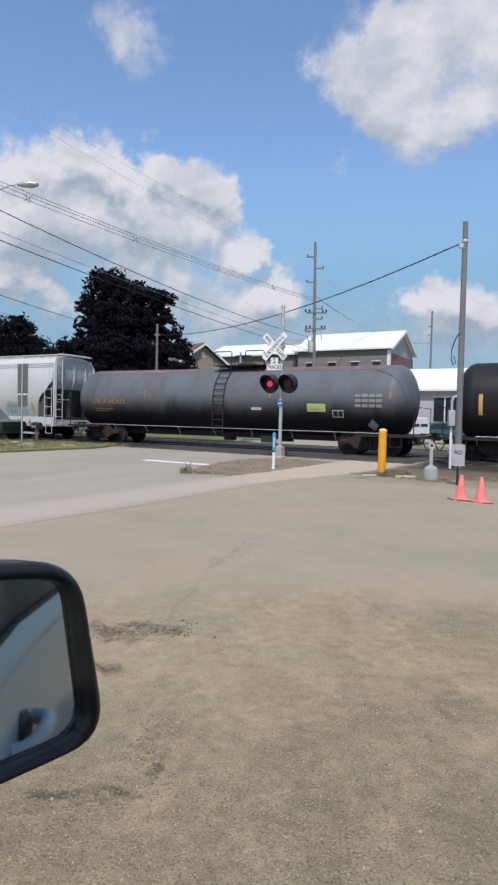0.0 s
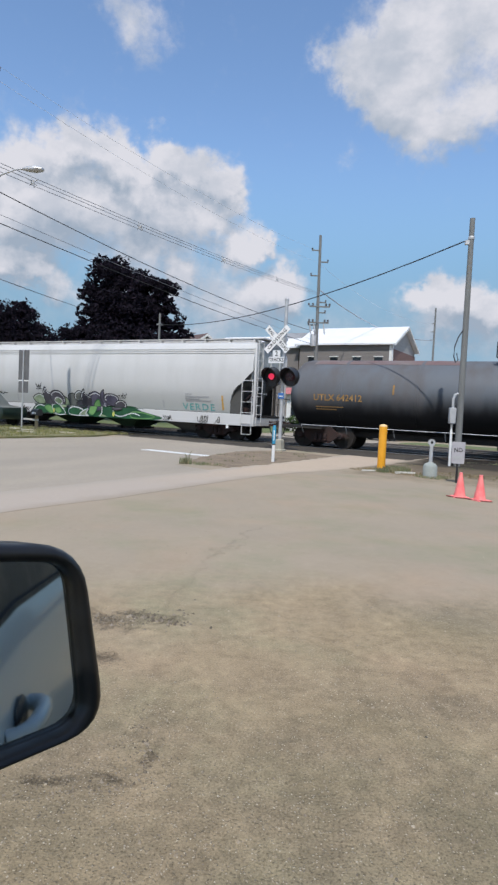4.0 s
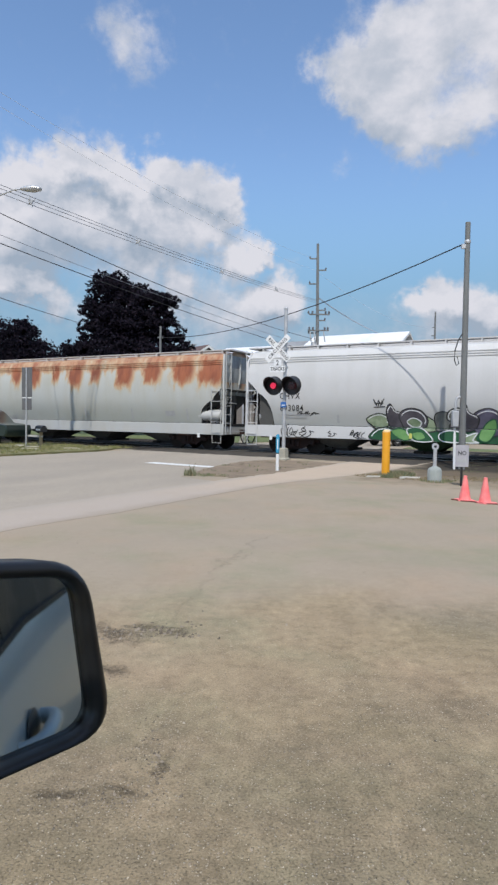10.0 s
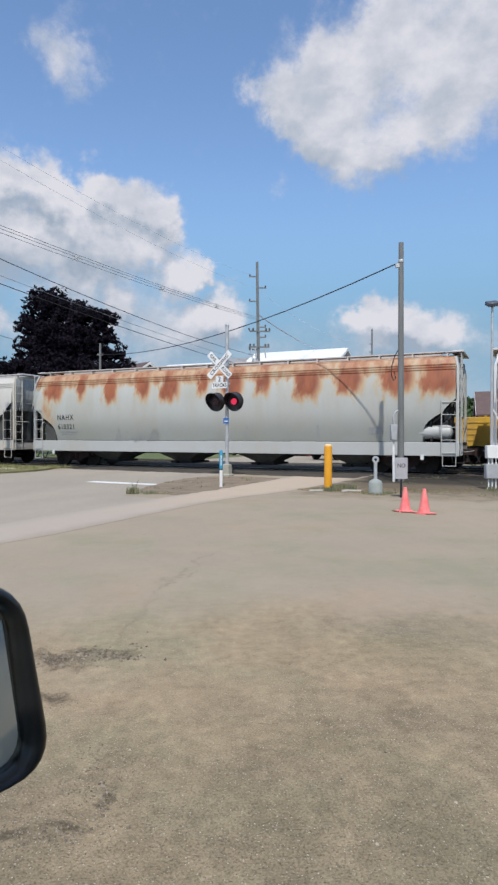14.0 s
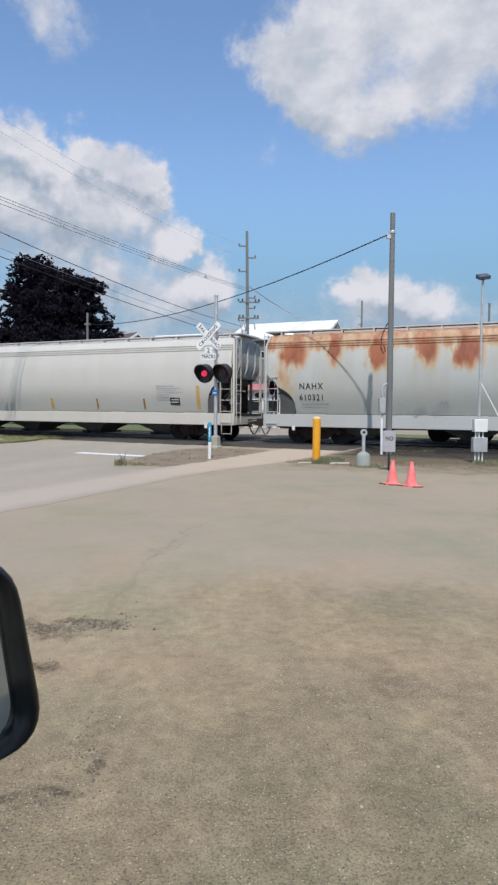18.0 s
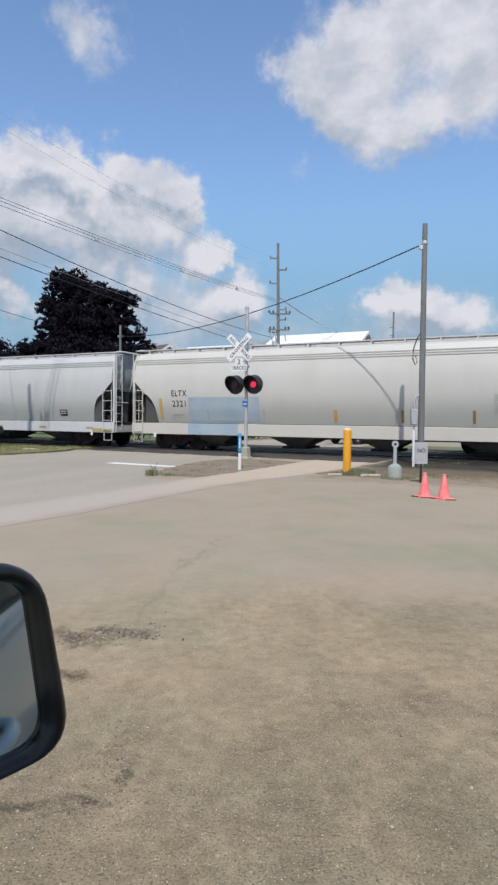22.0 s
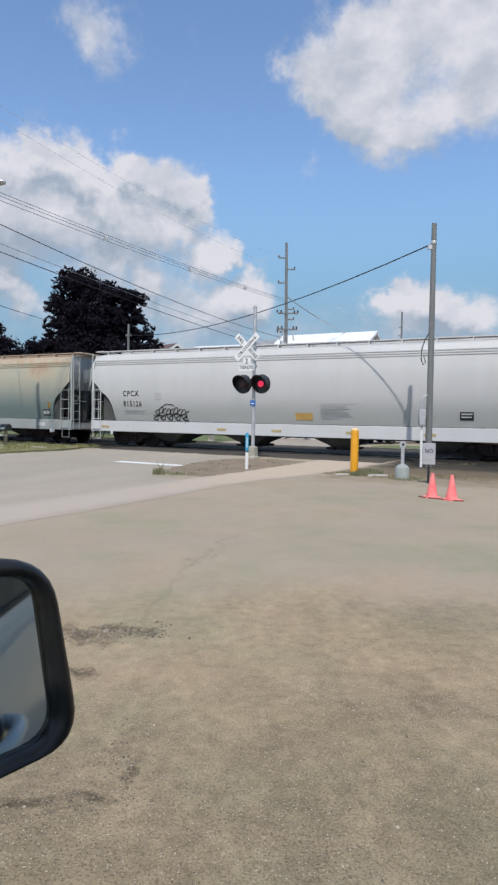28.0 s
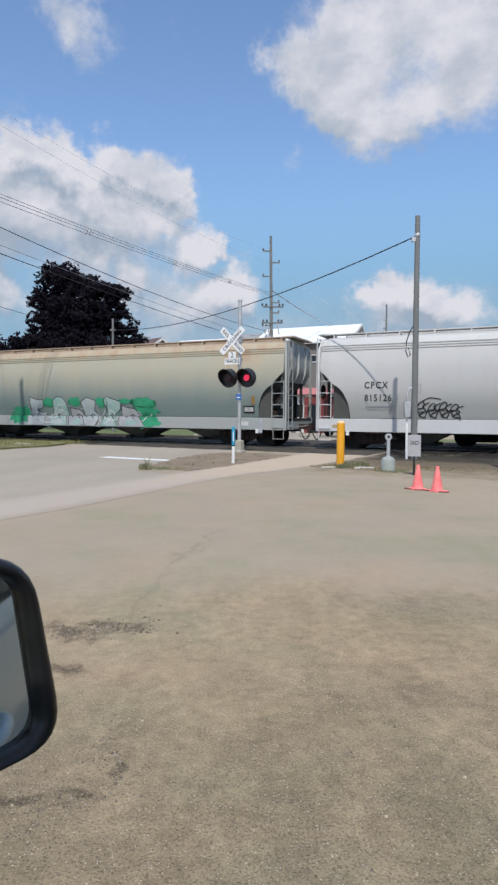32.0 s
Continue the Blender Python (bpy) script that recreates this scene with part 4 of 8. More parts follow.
blades("dry_straw", [(2.35, 16.5, 0, 0.45, 0.025, 260), (2.8, 16.7, 0, 0.5, 0.035, 400), (3.4, 15.9, 0, 0.6, 0.03, 350), (4.6, 16.2, 0, 0.8, 0.03, 350), (5.6, 16.0, 0, 0.9, 0.03, 300)], "short dry straw-coloured grass round the bollard", STRAW)


# ---- railway cars ----
SILL_TOP, SILL_LOW = 1.2, 0.7
PROF_Z = [1.2, 1.8, 2.4, 3.0, 3.5, 3.86, 4.06, 4.3, 4.42, 4.5]
PROF_Y = [1.3, 1.475, 1.56, 1.575, 1.53, 1.45, 1.41, 1.27, 0.9, 0.3]


def half(z):
    return float(np.interp(z, PROF_Z, PROF_Y))


def side_y(z):
    """How far the near side stands out at a height, the sill included."""
    return max(half(z) if z > SILL_TOP - 0.03 else 0, 1.56 if z < SILL_TOP + 0.01 else 0)


def on_side(bm, name, material, parent, lift, label):
    """Bends flat shapes, given in x and z, to the near side of a car; the sill takes its own piece."""
    for v in bm.verts:
        v.co.z -= 0.12 * min(1.0, max(0.0, (1.45 - v.co.z) / 0.5))  # what lies low follows the sill
    zs = [v.co.z for v in bm.verts]
    lo, hi = min(zs), max(zs)
    made = None
    spans = [(lo - 1, hi + 1)] if lo > SILL_TOP + 0.005 or hi < SILL_TOP + 0.015 else [(lo - 1, SILL_TOP), (SILL_TOP + 0.015, hi + 1)]
    for z0, z1 in spans:
        b2 = bm.copy()
        for c, below in ((z0, True), (z1, False)):
            if lo < c < hi:
                bmesh.ops.bisect_plane(b2, geom=b2.verts[:] + b2.edges[:] + b2.faces[:], plane_co=(0, 0, c), plane_no=(0, 0, 1), clear_inner=below, clear_outer=not below)
        for c in (1.3, 1.45, 1.6, 1.8, 2.0, 2.3, 2.6):
            if max(lo, z0) < c < min(hi, z1):
                bmesh.ops.bisect_plane(b2, geom=b2.verts[:] + b2.edges[:] + b2.faces[:], plane_co=(0, 0, c), plane_no=(0, 0, 1))
        for v in b2.verts:
            v.co.y = -((1.56 if z1 <= SILL_TOP or hi < SILL_TOP + 0.015 else half(v.co.z)) + lift)
        if b2.faces:
            made = part(name, b2, material, parent, label)
        else:
            b2.free()
    bm.free()
    return made


def decal(parent, name, outline, material, lift=0.012, label=""):
    """A painted patch that follows the curve of the side."""
    bm = B()
    bm.faces.new([bm.verts.new((x, 0, z)) for x, z in outline])
    bmesh.ops.triangulate(bm, faces=bm.faces[:])
    return on_side(bm, name, material, parent, lift, label)


def line(parent, name, points, width, material, lift=0.016, label=""):
    """A painted line of even width."""
    bm = B()
    rows = []
    for i, (x, z) in enumerate(points):
        x0, z0 = points[max(i - 1, 0)]
        x1, z1 = points[min(i + 1, len(points) - 1)]
        l = math.hypot(x1 - x0, z1 - z0) or 1
        nx, nz = -(z1 - z0) / l * width / 2, (x1 - x0) / l * width / 2
        rows.append((bm.verts.new((x + nx, 0, z + nz)), bm.verts.new((x - nx, 0, z - nz))))
    for a, b in zip(rows, rows[1:]):
        bm.faces.new((a[0], a[1], b[1], b[0]))
    return on_side(bm, name, material, parent, lift, label)


def stencil(parent, text, x, z, size, material, stretch=0.86, lift=0.01, flat=None, align="LEFT"):
    """Lettering laid on the side of a car."""
    me = letters(text, size, align, 0.01, 1.2)
    for v in me.vertices:
        zz = z + v.co.y
        v.co = (x + v.co.x * stretch, -((flat if flat is not None else side_y(zz)) + lift), zz)
    me.materials.append(material)
    ob = new("lettering", me)
    ob.parent = parent
    return ob


def rows_of_bars(parent, x, z, widths, height, gap, material, lift=0.01):
    """Small print that cannot be read, as bars."""
    for i, w in enumerate(widths):
        zz = z - i * (height + gap)
        decal(parent, "small_print", [(x, zz), (x + w, zz), (x + w, zz + height), (x, zz + height)], material, lift)


def truck(parent, x):
    """A two-axle bogie: cast side frames, springs, a bolster and two wheelsets."""
    body = part("truck", box(B(), -0.22, 0.22, -0.95, 0.95, 0.42, 0.72), UNDER, parent)
    body.location.x = x
    for k in (-0.52, 0.52):
        part("brake_beam", box(B(), k - 0.07, k + 0.07, -0.9, 0.9, 0.3, 0.5), UNDER, body)
    outline = [(-1.18, 0.5), (-1.18, 0.62), (-0.7, 0.66), (-0.42, 0.86), (0.42, 0.86), (0.7, 0.66), (1.18, 0.62), (1.18, 0.5), (0.72, 0.44), (0.4, 0.22), (-0.4, 0.22), (-0.72, 0.44)]
    for s in (-1, 1):
        bm = loft(B(), [[(a, s * 0.98, b) for a, b in outline], [(a, s * 1.1, b) for a, b in outline]])
        f = part("side_frame", bm, TRUCK_RUST, body, "rust-brown cast side frame")
        bm = B()
        for k in (-0.2, 0, 0.2):
            lathe(bm, [(0.075, 0.3), (0.09, 0.34), (0.07, 0.38), (0.09, 0.43), (0.07, 0.48), (0.09, 0.53), (0.075, 0.58)], 10, pose(k, s * 1.13, 0))
        part("springs", bm, TRUCK_RUST, body)
        for k in (-0.89, 0.89):
            bm = lathe(B(), [(0.13, 0), (0.13, 0.1), (0.09, 0.15)], 14, pose(k, s * 1.09, 0.5, -90 * s))
            part("bearing_cap", bm, TRUCK_RUST, body)
    for k in (-0.89, 0.89):
        bm = rod(B(), (0, -0.95, 0), (0, 0.95, 0), 0.08, 10)
        for s in (-1, 1):
            lathe(bm, [(0.14, -0.07), (0.4, -0.05), (0.4, -0.065), (0.455, -0.065), (0.455, 0.045), (0.485, 0.055), (0.485, 0.075), (0.16, 0.07)], 26, pose(0, s * 0.74, 0, 90 * s, 0, 0))
        # cast ribs on the wheel faces
        for s in (-1, 1):
            for a in range(5):
                c, d = math.cos(a * 1.2566), math.sin(a * 1.2566)
                rod(bm, (0.15 * c, s * 0.8, 0.15 * d), (0.37 * c, s * 0.785, 0.37 * d), 0.025, 5)
        ws = part("wheelset", bm, WHEEL, body, "dark steel wheelset")
        ws.location = (k, 0, 0.455)
        WHEELSETS.append(ws)
    return body


WHEELSETS = []


def coupler(parent, x, s):
    bm = box(B(), min(x, x + s * 0.5), max(x, x + s * 0.5), -0.1, 0.1, 0.72, 0.94)
    box(bm, min(x + s * 0.45, x + s * 0.72), max(x + s * 0.45, x + s * 0.72), -0.18, 0.14, 0.68, 0.98)
    part("coupler", bm, TRUCK_RUST, parent, "rusty steel coupler")
    pts = [(x + s * (0.15 + 0.5 * f), -0.32, 0.72 - 0.42 * math.sin(math.pi * min(1, f * 1.05)) * (1 if f < 0.9 else 0.8)) for f in (0, 0.2, 0.4, 0.6, 0.8, 1)]
    part("air_hose", chain(B(), pts, 0.025), RUBBER, parent, "black rubber air hose")
    part("uncoupling_lever", chain(B(), [(x + s * 0.08, -1.4, 0.86), (x + s * 0.12, -0.9, 0.84), (x + s * 0.3, -0.4, 0.86), (x + s * 0.42, -0.1, 0.9)], 0.018), GALV, parent)


def ladder(parent, x0, x1, y, z0, z1, n, material, r=0.02, axis="x", label="white steel ladder"):
    bm = B()
    ends = ((x0, y), (x1, y)) if axis == "x" else ((y, x0), (y, x1))
    for px, py in ends:
        rod(bm, (px, py, z0), (px, py, z1), r, 6)
    for k in range(n):
        z = z0 + 0.12 + (z1 - z0 - 0.2) * k / (n - 1)
        rod(bm, (*ends[0], z), (*ends[1], z), r * 0.8, 6)
    return part("ladder", bm, material, parent, label)


RECESS_DARK = surf("grimy_gusset_paint", (0.05, 0.05, 0.047), (0.085, 0.084, 0.078), 1.5, 0.85, 0, 0.1)
OUTLET = surf("dusty_outlet_steel", (0.06, 0.06, 0.055), (0.16, 0.155, 0.14), 1.6, 0.85, 0, 0.2, 20)
END_SHEET = surf("streaked_end_sheet", (0.3, 0.318, 0.312), (0.5, 0.52, 0.515), 2.2, 0.6, 0, 0.1, 20, (1, 3, 0.35))


def hopper_car(label, L, u, body_mat, trim_mat, roof_mat, outlets=4, under=UNDER, tank=False, drop=0.0):
    """A curved-side covered hopper, its near side towards -y, standing with its middle at u along the tracks."""
    car = empty("hopper_car", tpose(u, 24.85, 0.03), label, "railway car", "cars of the freight train")
    h = L / 2
    cuts = [(0.14, 3.08 - drop), (0.36, 2.88 - drop), (0.52, 2.72 - drop), (0.57, 2.6 - drop), (0.86, 2.45 - drop), (1.06, 2.24 - drop * 0.8), (1.21, 1.96 - drop * 0.4), (1.29, 1.68 - drop * 0.2), (1.33, SILL_TOP)]
    stations = [(-h + d, z) for d, z in cuts] + [(-h + 1.35 + (L - 2.7) * k / 8, SILL_TOP) for k in range(9)] + [(h - d, z) for d, z in reversed(cuts)]
    rings = []
    for x, z0 in stations:
        zs = [z0 + (3.86 - z0) * k / 7 for k in range(8)] + [4.06, 4.3, 4.42, 4.5]
        rings.append([(x, -half(z), z) for z in zs] + [(x, half(z), z) for z in reversed(zs)])
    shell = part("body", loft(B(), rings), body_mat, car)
    # faces that look down take a darker grey: their shade put into the paint
    shell.data.materials.append(SHADED_GREY)
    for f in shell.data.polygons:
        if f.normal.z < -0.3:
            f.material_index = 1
    # band of ribs below the roof
    for s in (-1, 1):
        for z in (3.88, 3.97, 4.06):
            bm = loft(B(), [[(x, s * (half(z) - 0.01), z - 0.022), (x, s * (half(z) + 0.028), z - 0.016), (x, s * (half(z) + 0.028), z + 0.016), (x, s * (half(z) - 0.01), z + 0.022)] for x in (-h + 0.15, h - 0.15)])
            part("rib", bm, body_mat, car)
        bm = B()
        box(bm, -h, h, s * 1.56 if s < 0 else 1.46, -1.46 if s < 0 else s * 1.56, SILL_LOW, SILL_TOP)
        part("side_sill", bm, trim_mat, car, bevel=0.012)
        bm = box(B(), -h + 0.1, h - 0.1, s * 0.72 - 0.22, s * 0.72 + 0.22, 4.55, 4.59)
        part("running_board", bm, roof_mat, car)
        n = int(L / 1.3)
        for k in range(n + 1):
            x = -h + 0.5 + (L - 1.0) * k / n
            bm = box(B(), x - 0.03, x + 0.03, s * 0.9 - 0.03, s * 0.9 + 0.03, 4.36, 4.56)
            box(bm, x - 0.03, x + 0.03, s * 0.72 - 0.03, s * 0.72 + 0.03, 4.4, 4.56)
            part("board_bracket", bm, roof_mat, car)
    part("hatch_trough", box(B(), -h + 0.8, h - 0.8, -0.3, 0.3, 4.48, 4.66), roof_mat, car, bevel=0.03)
    part("centre_sill", box(B(), -h + 0.1, h - 0.1, -0.28, 0.28, 0.62, 1.05), under, car)
    # outlet hoppers
    for k in range(outlets):
        span = L - 8.0
        x = -span / 2 + span * k / (outlets - 1)
        bm = loft(B(), [[(x - a, -b, z), (x + a, -b, z), (x + a, b, z), (x - a, b, z)] for a, b, z in ((1.5, 1.38, 1.22), (1.3, 1.3, 0.9), (1.12, 1.2, 0.72), (0.42, 0.72, 0.36), (0.38, 0.66, 0.28))])
        o = part("outlet_hopper", bm, OUTLET, car, "dusty grey outlet hopper")
        part("outlet_gate", box(B(), x - 0.55, x + 0.55, -0.8, 0.8, 0.2, 0.3), under, o)
        bm = rod(B(), (x - 0.2, -1.0, 0.26), (x - 0.2, 1.0, 0.26), 0.07, 8)
        part("gate_shaft", bm, under, o)
    for s in (-1, 1):
        e = s * h
        # end platform, posts, ladders, steps
        part("end_platform", box(B(), min(e, e - s * 2.0), max(e, e - s * 2.0), -1.46, 1.46, 1.08, 1.18), under, car)
        part("end_sill", box(B(), min(e - s * 0.01, e - s * 0.16), max(e - s * 0.01, e - s * 0.16), -1.45, 1.45, 0.72, 1.1), trim_mat, car, bevel=0.01)
        for q in (-1, 1):
            bm = loft(B(), [[(e - s * 0.1, q * 1.49, SILL_TOP), (e - s * 0.02, q * 1.49, SILL_TOP), (e - s * 0.02, q * 1.39, SILL_TOP), (e - s * 0.1, q * 1.39, SILL_TOP)],
                            [(e - s * 0.1, q * 1.49, 3.9), (e - s * 0.02, q * 1.49, 3.9), (e - s * 0.02, q * 1.39, 3.9), (e - s * 0.1, q * 1.39, 3.9)],
                            [(e - s * 0.2, q * 1.32, 4.34), (e - s * 0.12, q * 1.32, 4.34), (e - s * 0.12, q * 1.24, 4.34), (e - s * 0.2, q * 1.24, 4.34)]])
            part("corner_post", bm, trim_mat, car)
            ladder(car, e - s * 0.1, e - s * 0.62, q * 1.6, 0.7, 2.75, 5, trim_mat)
            bm = chain(B(), [(e - s * 0.12, q * 1.55, 0.72), (e - s * 0.12, q * 1.55, 0.34), (e - s * 0.58, q * 1.55, 0.34), (e - s * 0.58, q * 1.55, 0.72)], 0.02)
            part("stirrup_step", bm, trim_mat, car)
            bm = chain(B(), [(e + s * 0.03, q * 1.4, 2.1), (e + s * 0.06, q * 1.4, 2.14), (e + s * 0.06, q * 0.55, 2.14), (e + s * 0.03, q * 0.5, 2.1)], 0.018)
            part("grab_iron", bm, trim_mat, car)
            part("jacking_pad", box(B(), e - s * 1.3 - 0.06, e - s * 1.3 + 0.06, q * 1.575 - 0.012, q * 1.575 + 0.012, 0.56, 0.74), WHITE_PLASTIC, car)
        ladder(car, -1.42 * 1, -0.98, e + s * 0.04, 0.72, 4.42, 10, trim_mat, axis="y")
        bm = chain(B(), [(e - s * 0.3, -1.0, 4.57), (e + s * 0.06, -1.0, 4.57), (e + s * 0.06, 1.0, 4.57), (e - s * 0.3, 1.0, 4.57)], 0.03)
        part("end_walkway", box(bm, min(e + s * 0.1, e - s * 0.35), max(e + s * 0.1, e - s * 0.35), -1.15, 1.15, 4.52, 4.56), roof_mat, car)
        # struts and brake gear; dark web added to close the view through the shaded end
        o = [(e - s * 1.3, 1.18), (e - s * 0.5, 1.18), (e - s * 0.34, 2.93 - drop), (e - s * 0.56, 2.68 - drop), (e - s * 0.86, 2.48 - drop), (e - s * 1.2, 2.0 - drop * 0.4)]
        part("slope_web", loft(B(), [[(x, -0.12, z) for x, z in o], [(x, 0.12, z) for x, z in o]]), SHADED_GREY, car)
        # gussets fill the openings; the shade of the recess is put into their grey
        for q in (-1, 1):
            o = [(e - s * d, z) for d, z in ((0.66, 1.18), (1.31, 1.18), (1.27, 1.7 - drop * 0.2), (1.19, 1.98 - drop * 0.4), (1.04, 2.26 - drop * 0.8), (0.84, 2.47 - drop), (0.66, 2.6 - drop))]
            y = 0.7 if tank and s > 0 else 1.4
            part("gusset", loft(B(), [[(x, q * y, z) for x, z in o], [(x, q * (y - 0.03), z) for x, z in o]]), RECESS_DARK, car, "dark grey gusset plate filling the shaded end opening")
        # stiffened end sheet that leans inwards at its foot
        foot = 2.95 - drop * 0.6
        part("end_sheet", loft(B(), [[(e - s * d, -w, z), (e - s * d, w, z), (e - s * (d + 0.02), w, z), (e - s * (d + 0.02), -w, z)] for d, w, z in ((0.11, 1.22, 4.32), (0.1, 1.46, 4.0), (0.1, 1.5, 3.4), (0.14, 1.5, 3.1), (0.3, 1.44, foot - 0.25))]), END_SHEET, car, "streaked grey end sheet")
        # slope sheet lies in shade, which is put into its grey
        part("slope_sheet", loft(B(), [[(e - s * d, -w, z), (e - s * d, w, z), (e - s * (d + 0.02), w, z), (e - s * (d + 0.02), -w, z)] for d, w, z in ((0.3, 1.4, foot - 0.24), (0.84, 1.38, 2.34 - drop), (1.13, 1.36, 1.9 - drop * 0.3), (1.28, 1.36, 1.2))]), SHADED_GREY, car, "slope sheet in a grey darkened for shade")
        for y in (-0.85, 0.0, 0.85):
            part("stiffener", loft(B(), [[(e - s * d, y - 0.05, z), (e - s * (d - 0.07), y - 0.035, z), (e - s * (d - 0.07), y + 0.035, z), (e - s * d, y + 0.05, z)] for d, z in ((0.11, 4.28), (0.1, 3.4), (0.14, 3.1), (0.32, foot - 0.25))]), END_SHEET, car)
        # brake gear that fills the end opening
        part("bell_crank", box(B(), min(e - s * 0.5, e - s * 0.62), max(e - s * 0.5, e - s * 0.62), -0.72, -0.6, 1.6, 2.55), GALV, car, bevel=0.02)
        part("brake_lever", rod(B(), (e - s * 0.25, -0.75, 2.35), (e - s * 0.75, -0.8, 1.75), 0.05, 8), GALV, car)
        part("brake_pipe", chain(B(), [(e - s * 0.2, -1.1, 1.2), (e - s * 0.22, -1.1, 1.9), (e - s * 0.5, -1.05, 2.05), (e - s * 1.1, -1.0, 1.5)], 0.03, 6), TRUCK_RUST, car)
        part("valve_box", box(B(), min(e - s * 0.7, e - s * 1.0), max(e - s * 0.7, e - s * 1.0), -1.0, -0.7, 1.18, 1.5), TRUCK_RUST, car, bevel=0.02)
        part("brace_plate", box(B(), min(e - s * 0.98, e - s * 1.04), max(e - s * 0.98, e - s * 1.04), -1.33, -1.15, 1.18, 2.2 - drop * 0.5), under, car)
        for q in (-0.9, 0.9):
            part("end_strut", box(B(), min(e - s * 0.25, e - s * 0.35), max(e - s * 0.25, e - s * 0.35), q - 0.05, q + 0.05, 1.18, 3.1), under, car)
        if s > 0 and tank:
            part("air_reservoir", lathe(B(), [(0.05, -0.7), (0.22, -0.62), (0.26, -0.5), (0.26, 0.5), (0.22, 0.62), (0.05, 0.7)], 16, pose(e - s * 0.95, -1.15, 1.58, 0, 90, 0)), trim_mat, car, "pale air tank on the end platform")
        if s < 0:
            bm = lathe(B(), [(0.26, -0.015), (0.3, -0.015), (0.3, 0.015), (0.26, 0.015)], 20, pose(e + s * 0.12, -0.35, 2.3, 0, 90, 0))
            rod(bm, (e + s * 0.12, -0.63, 2.3), (e + s * 0.12, -0.07, 2.3), 0.015, 6)
            rod(bm, (e + s * 0.12, -0.35, 2.02), (e + s * 0.12, -0.35, 2.58), 0.015, 6)
            rod(bm, (e, -0.35, 2.3), (e + s * 0.12, -0.35, 2.3), 0.03, 6)
            part("brake_wheel", bm, TRUCK_RUST, car, "rusty hand brake wheel")
            part("brake_cylinder", lathe(B(), [(0.16, -0.3), (0.18, -0.28), (0.18, 0.2), (0.08, 0.3)], 14, pose(e - s * 0.9, -0.6, 1.5, 0, 90, 0)), under, car)
        coupler(car, e, s)
        truck(car, e - s * 2.15)
    bm = rod(B(), (-h + 1.5, -1.2, 0.74), (h - 1.5, -1.2, 0.74), 0.022, 6)
    part("train_line", bm, under, car)
    return car


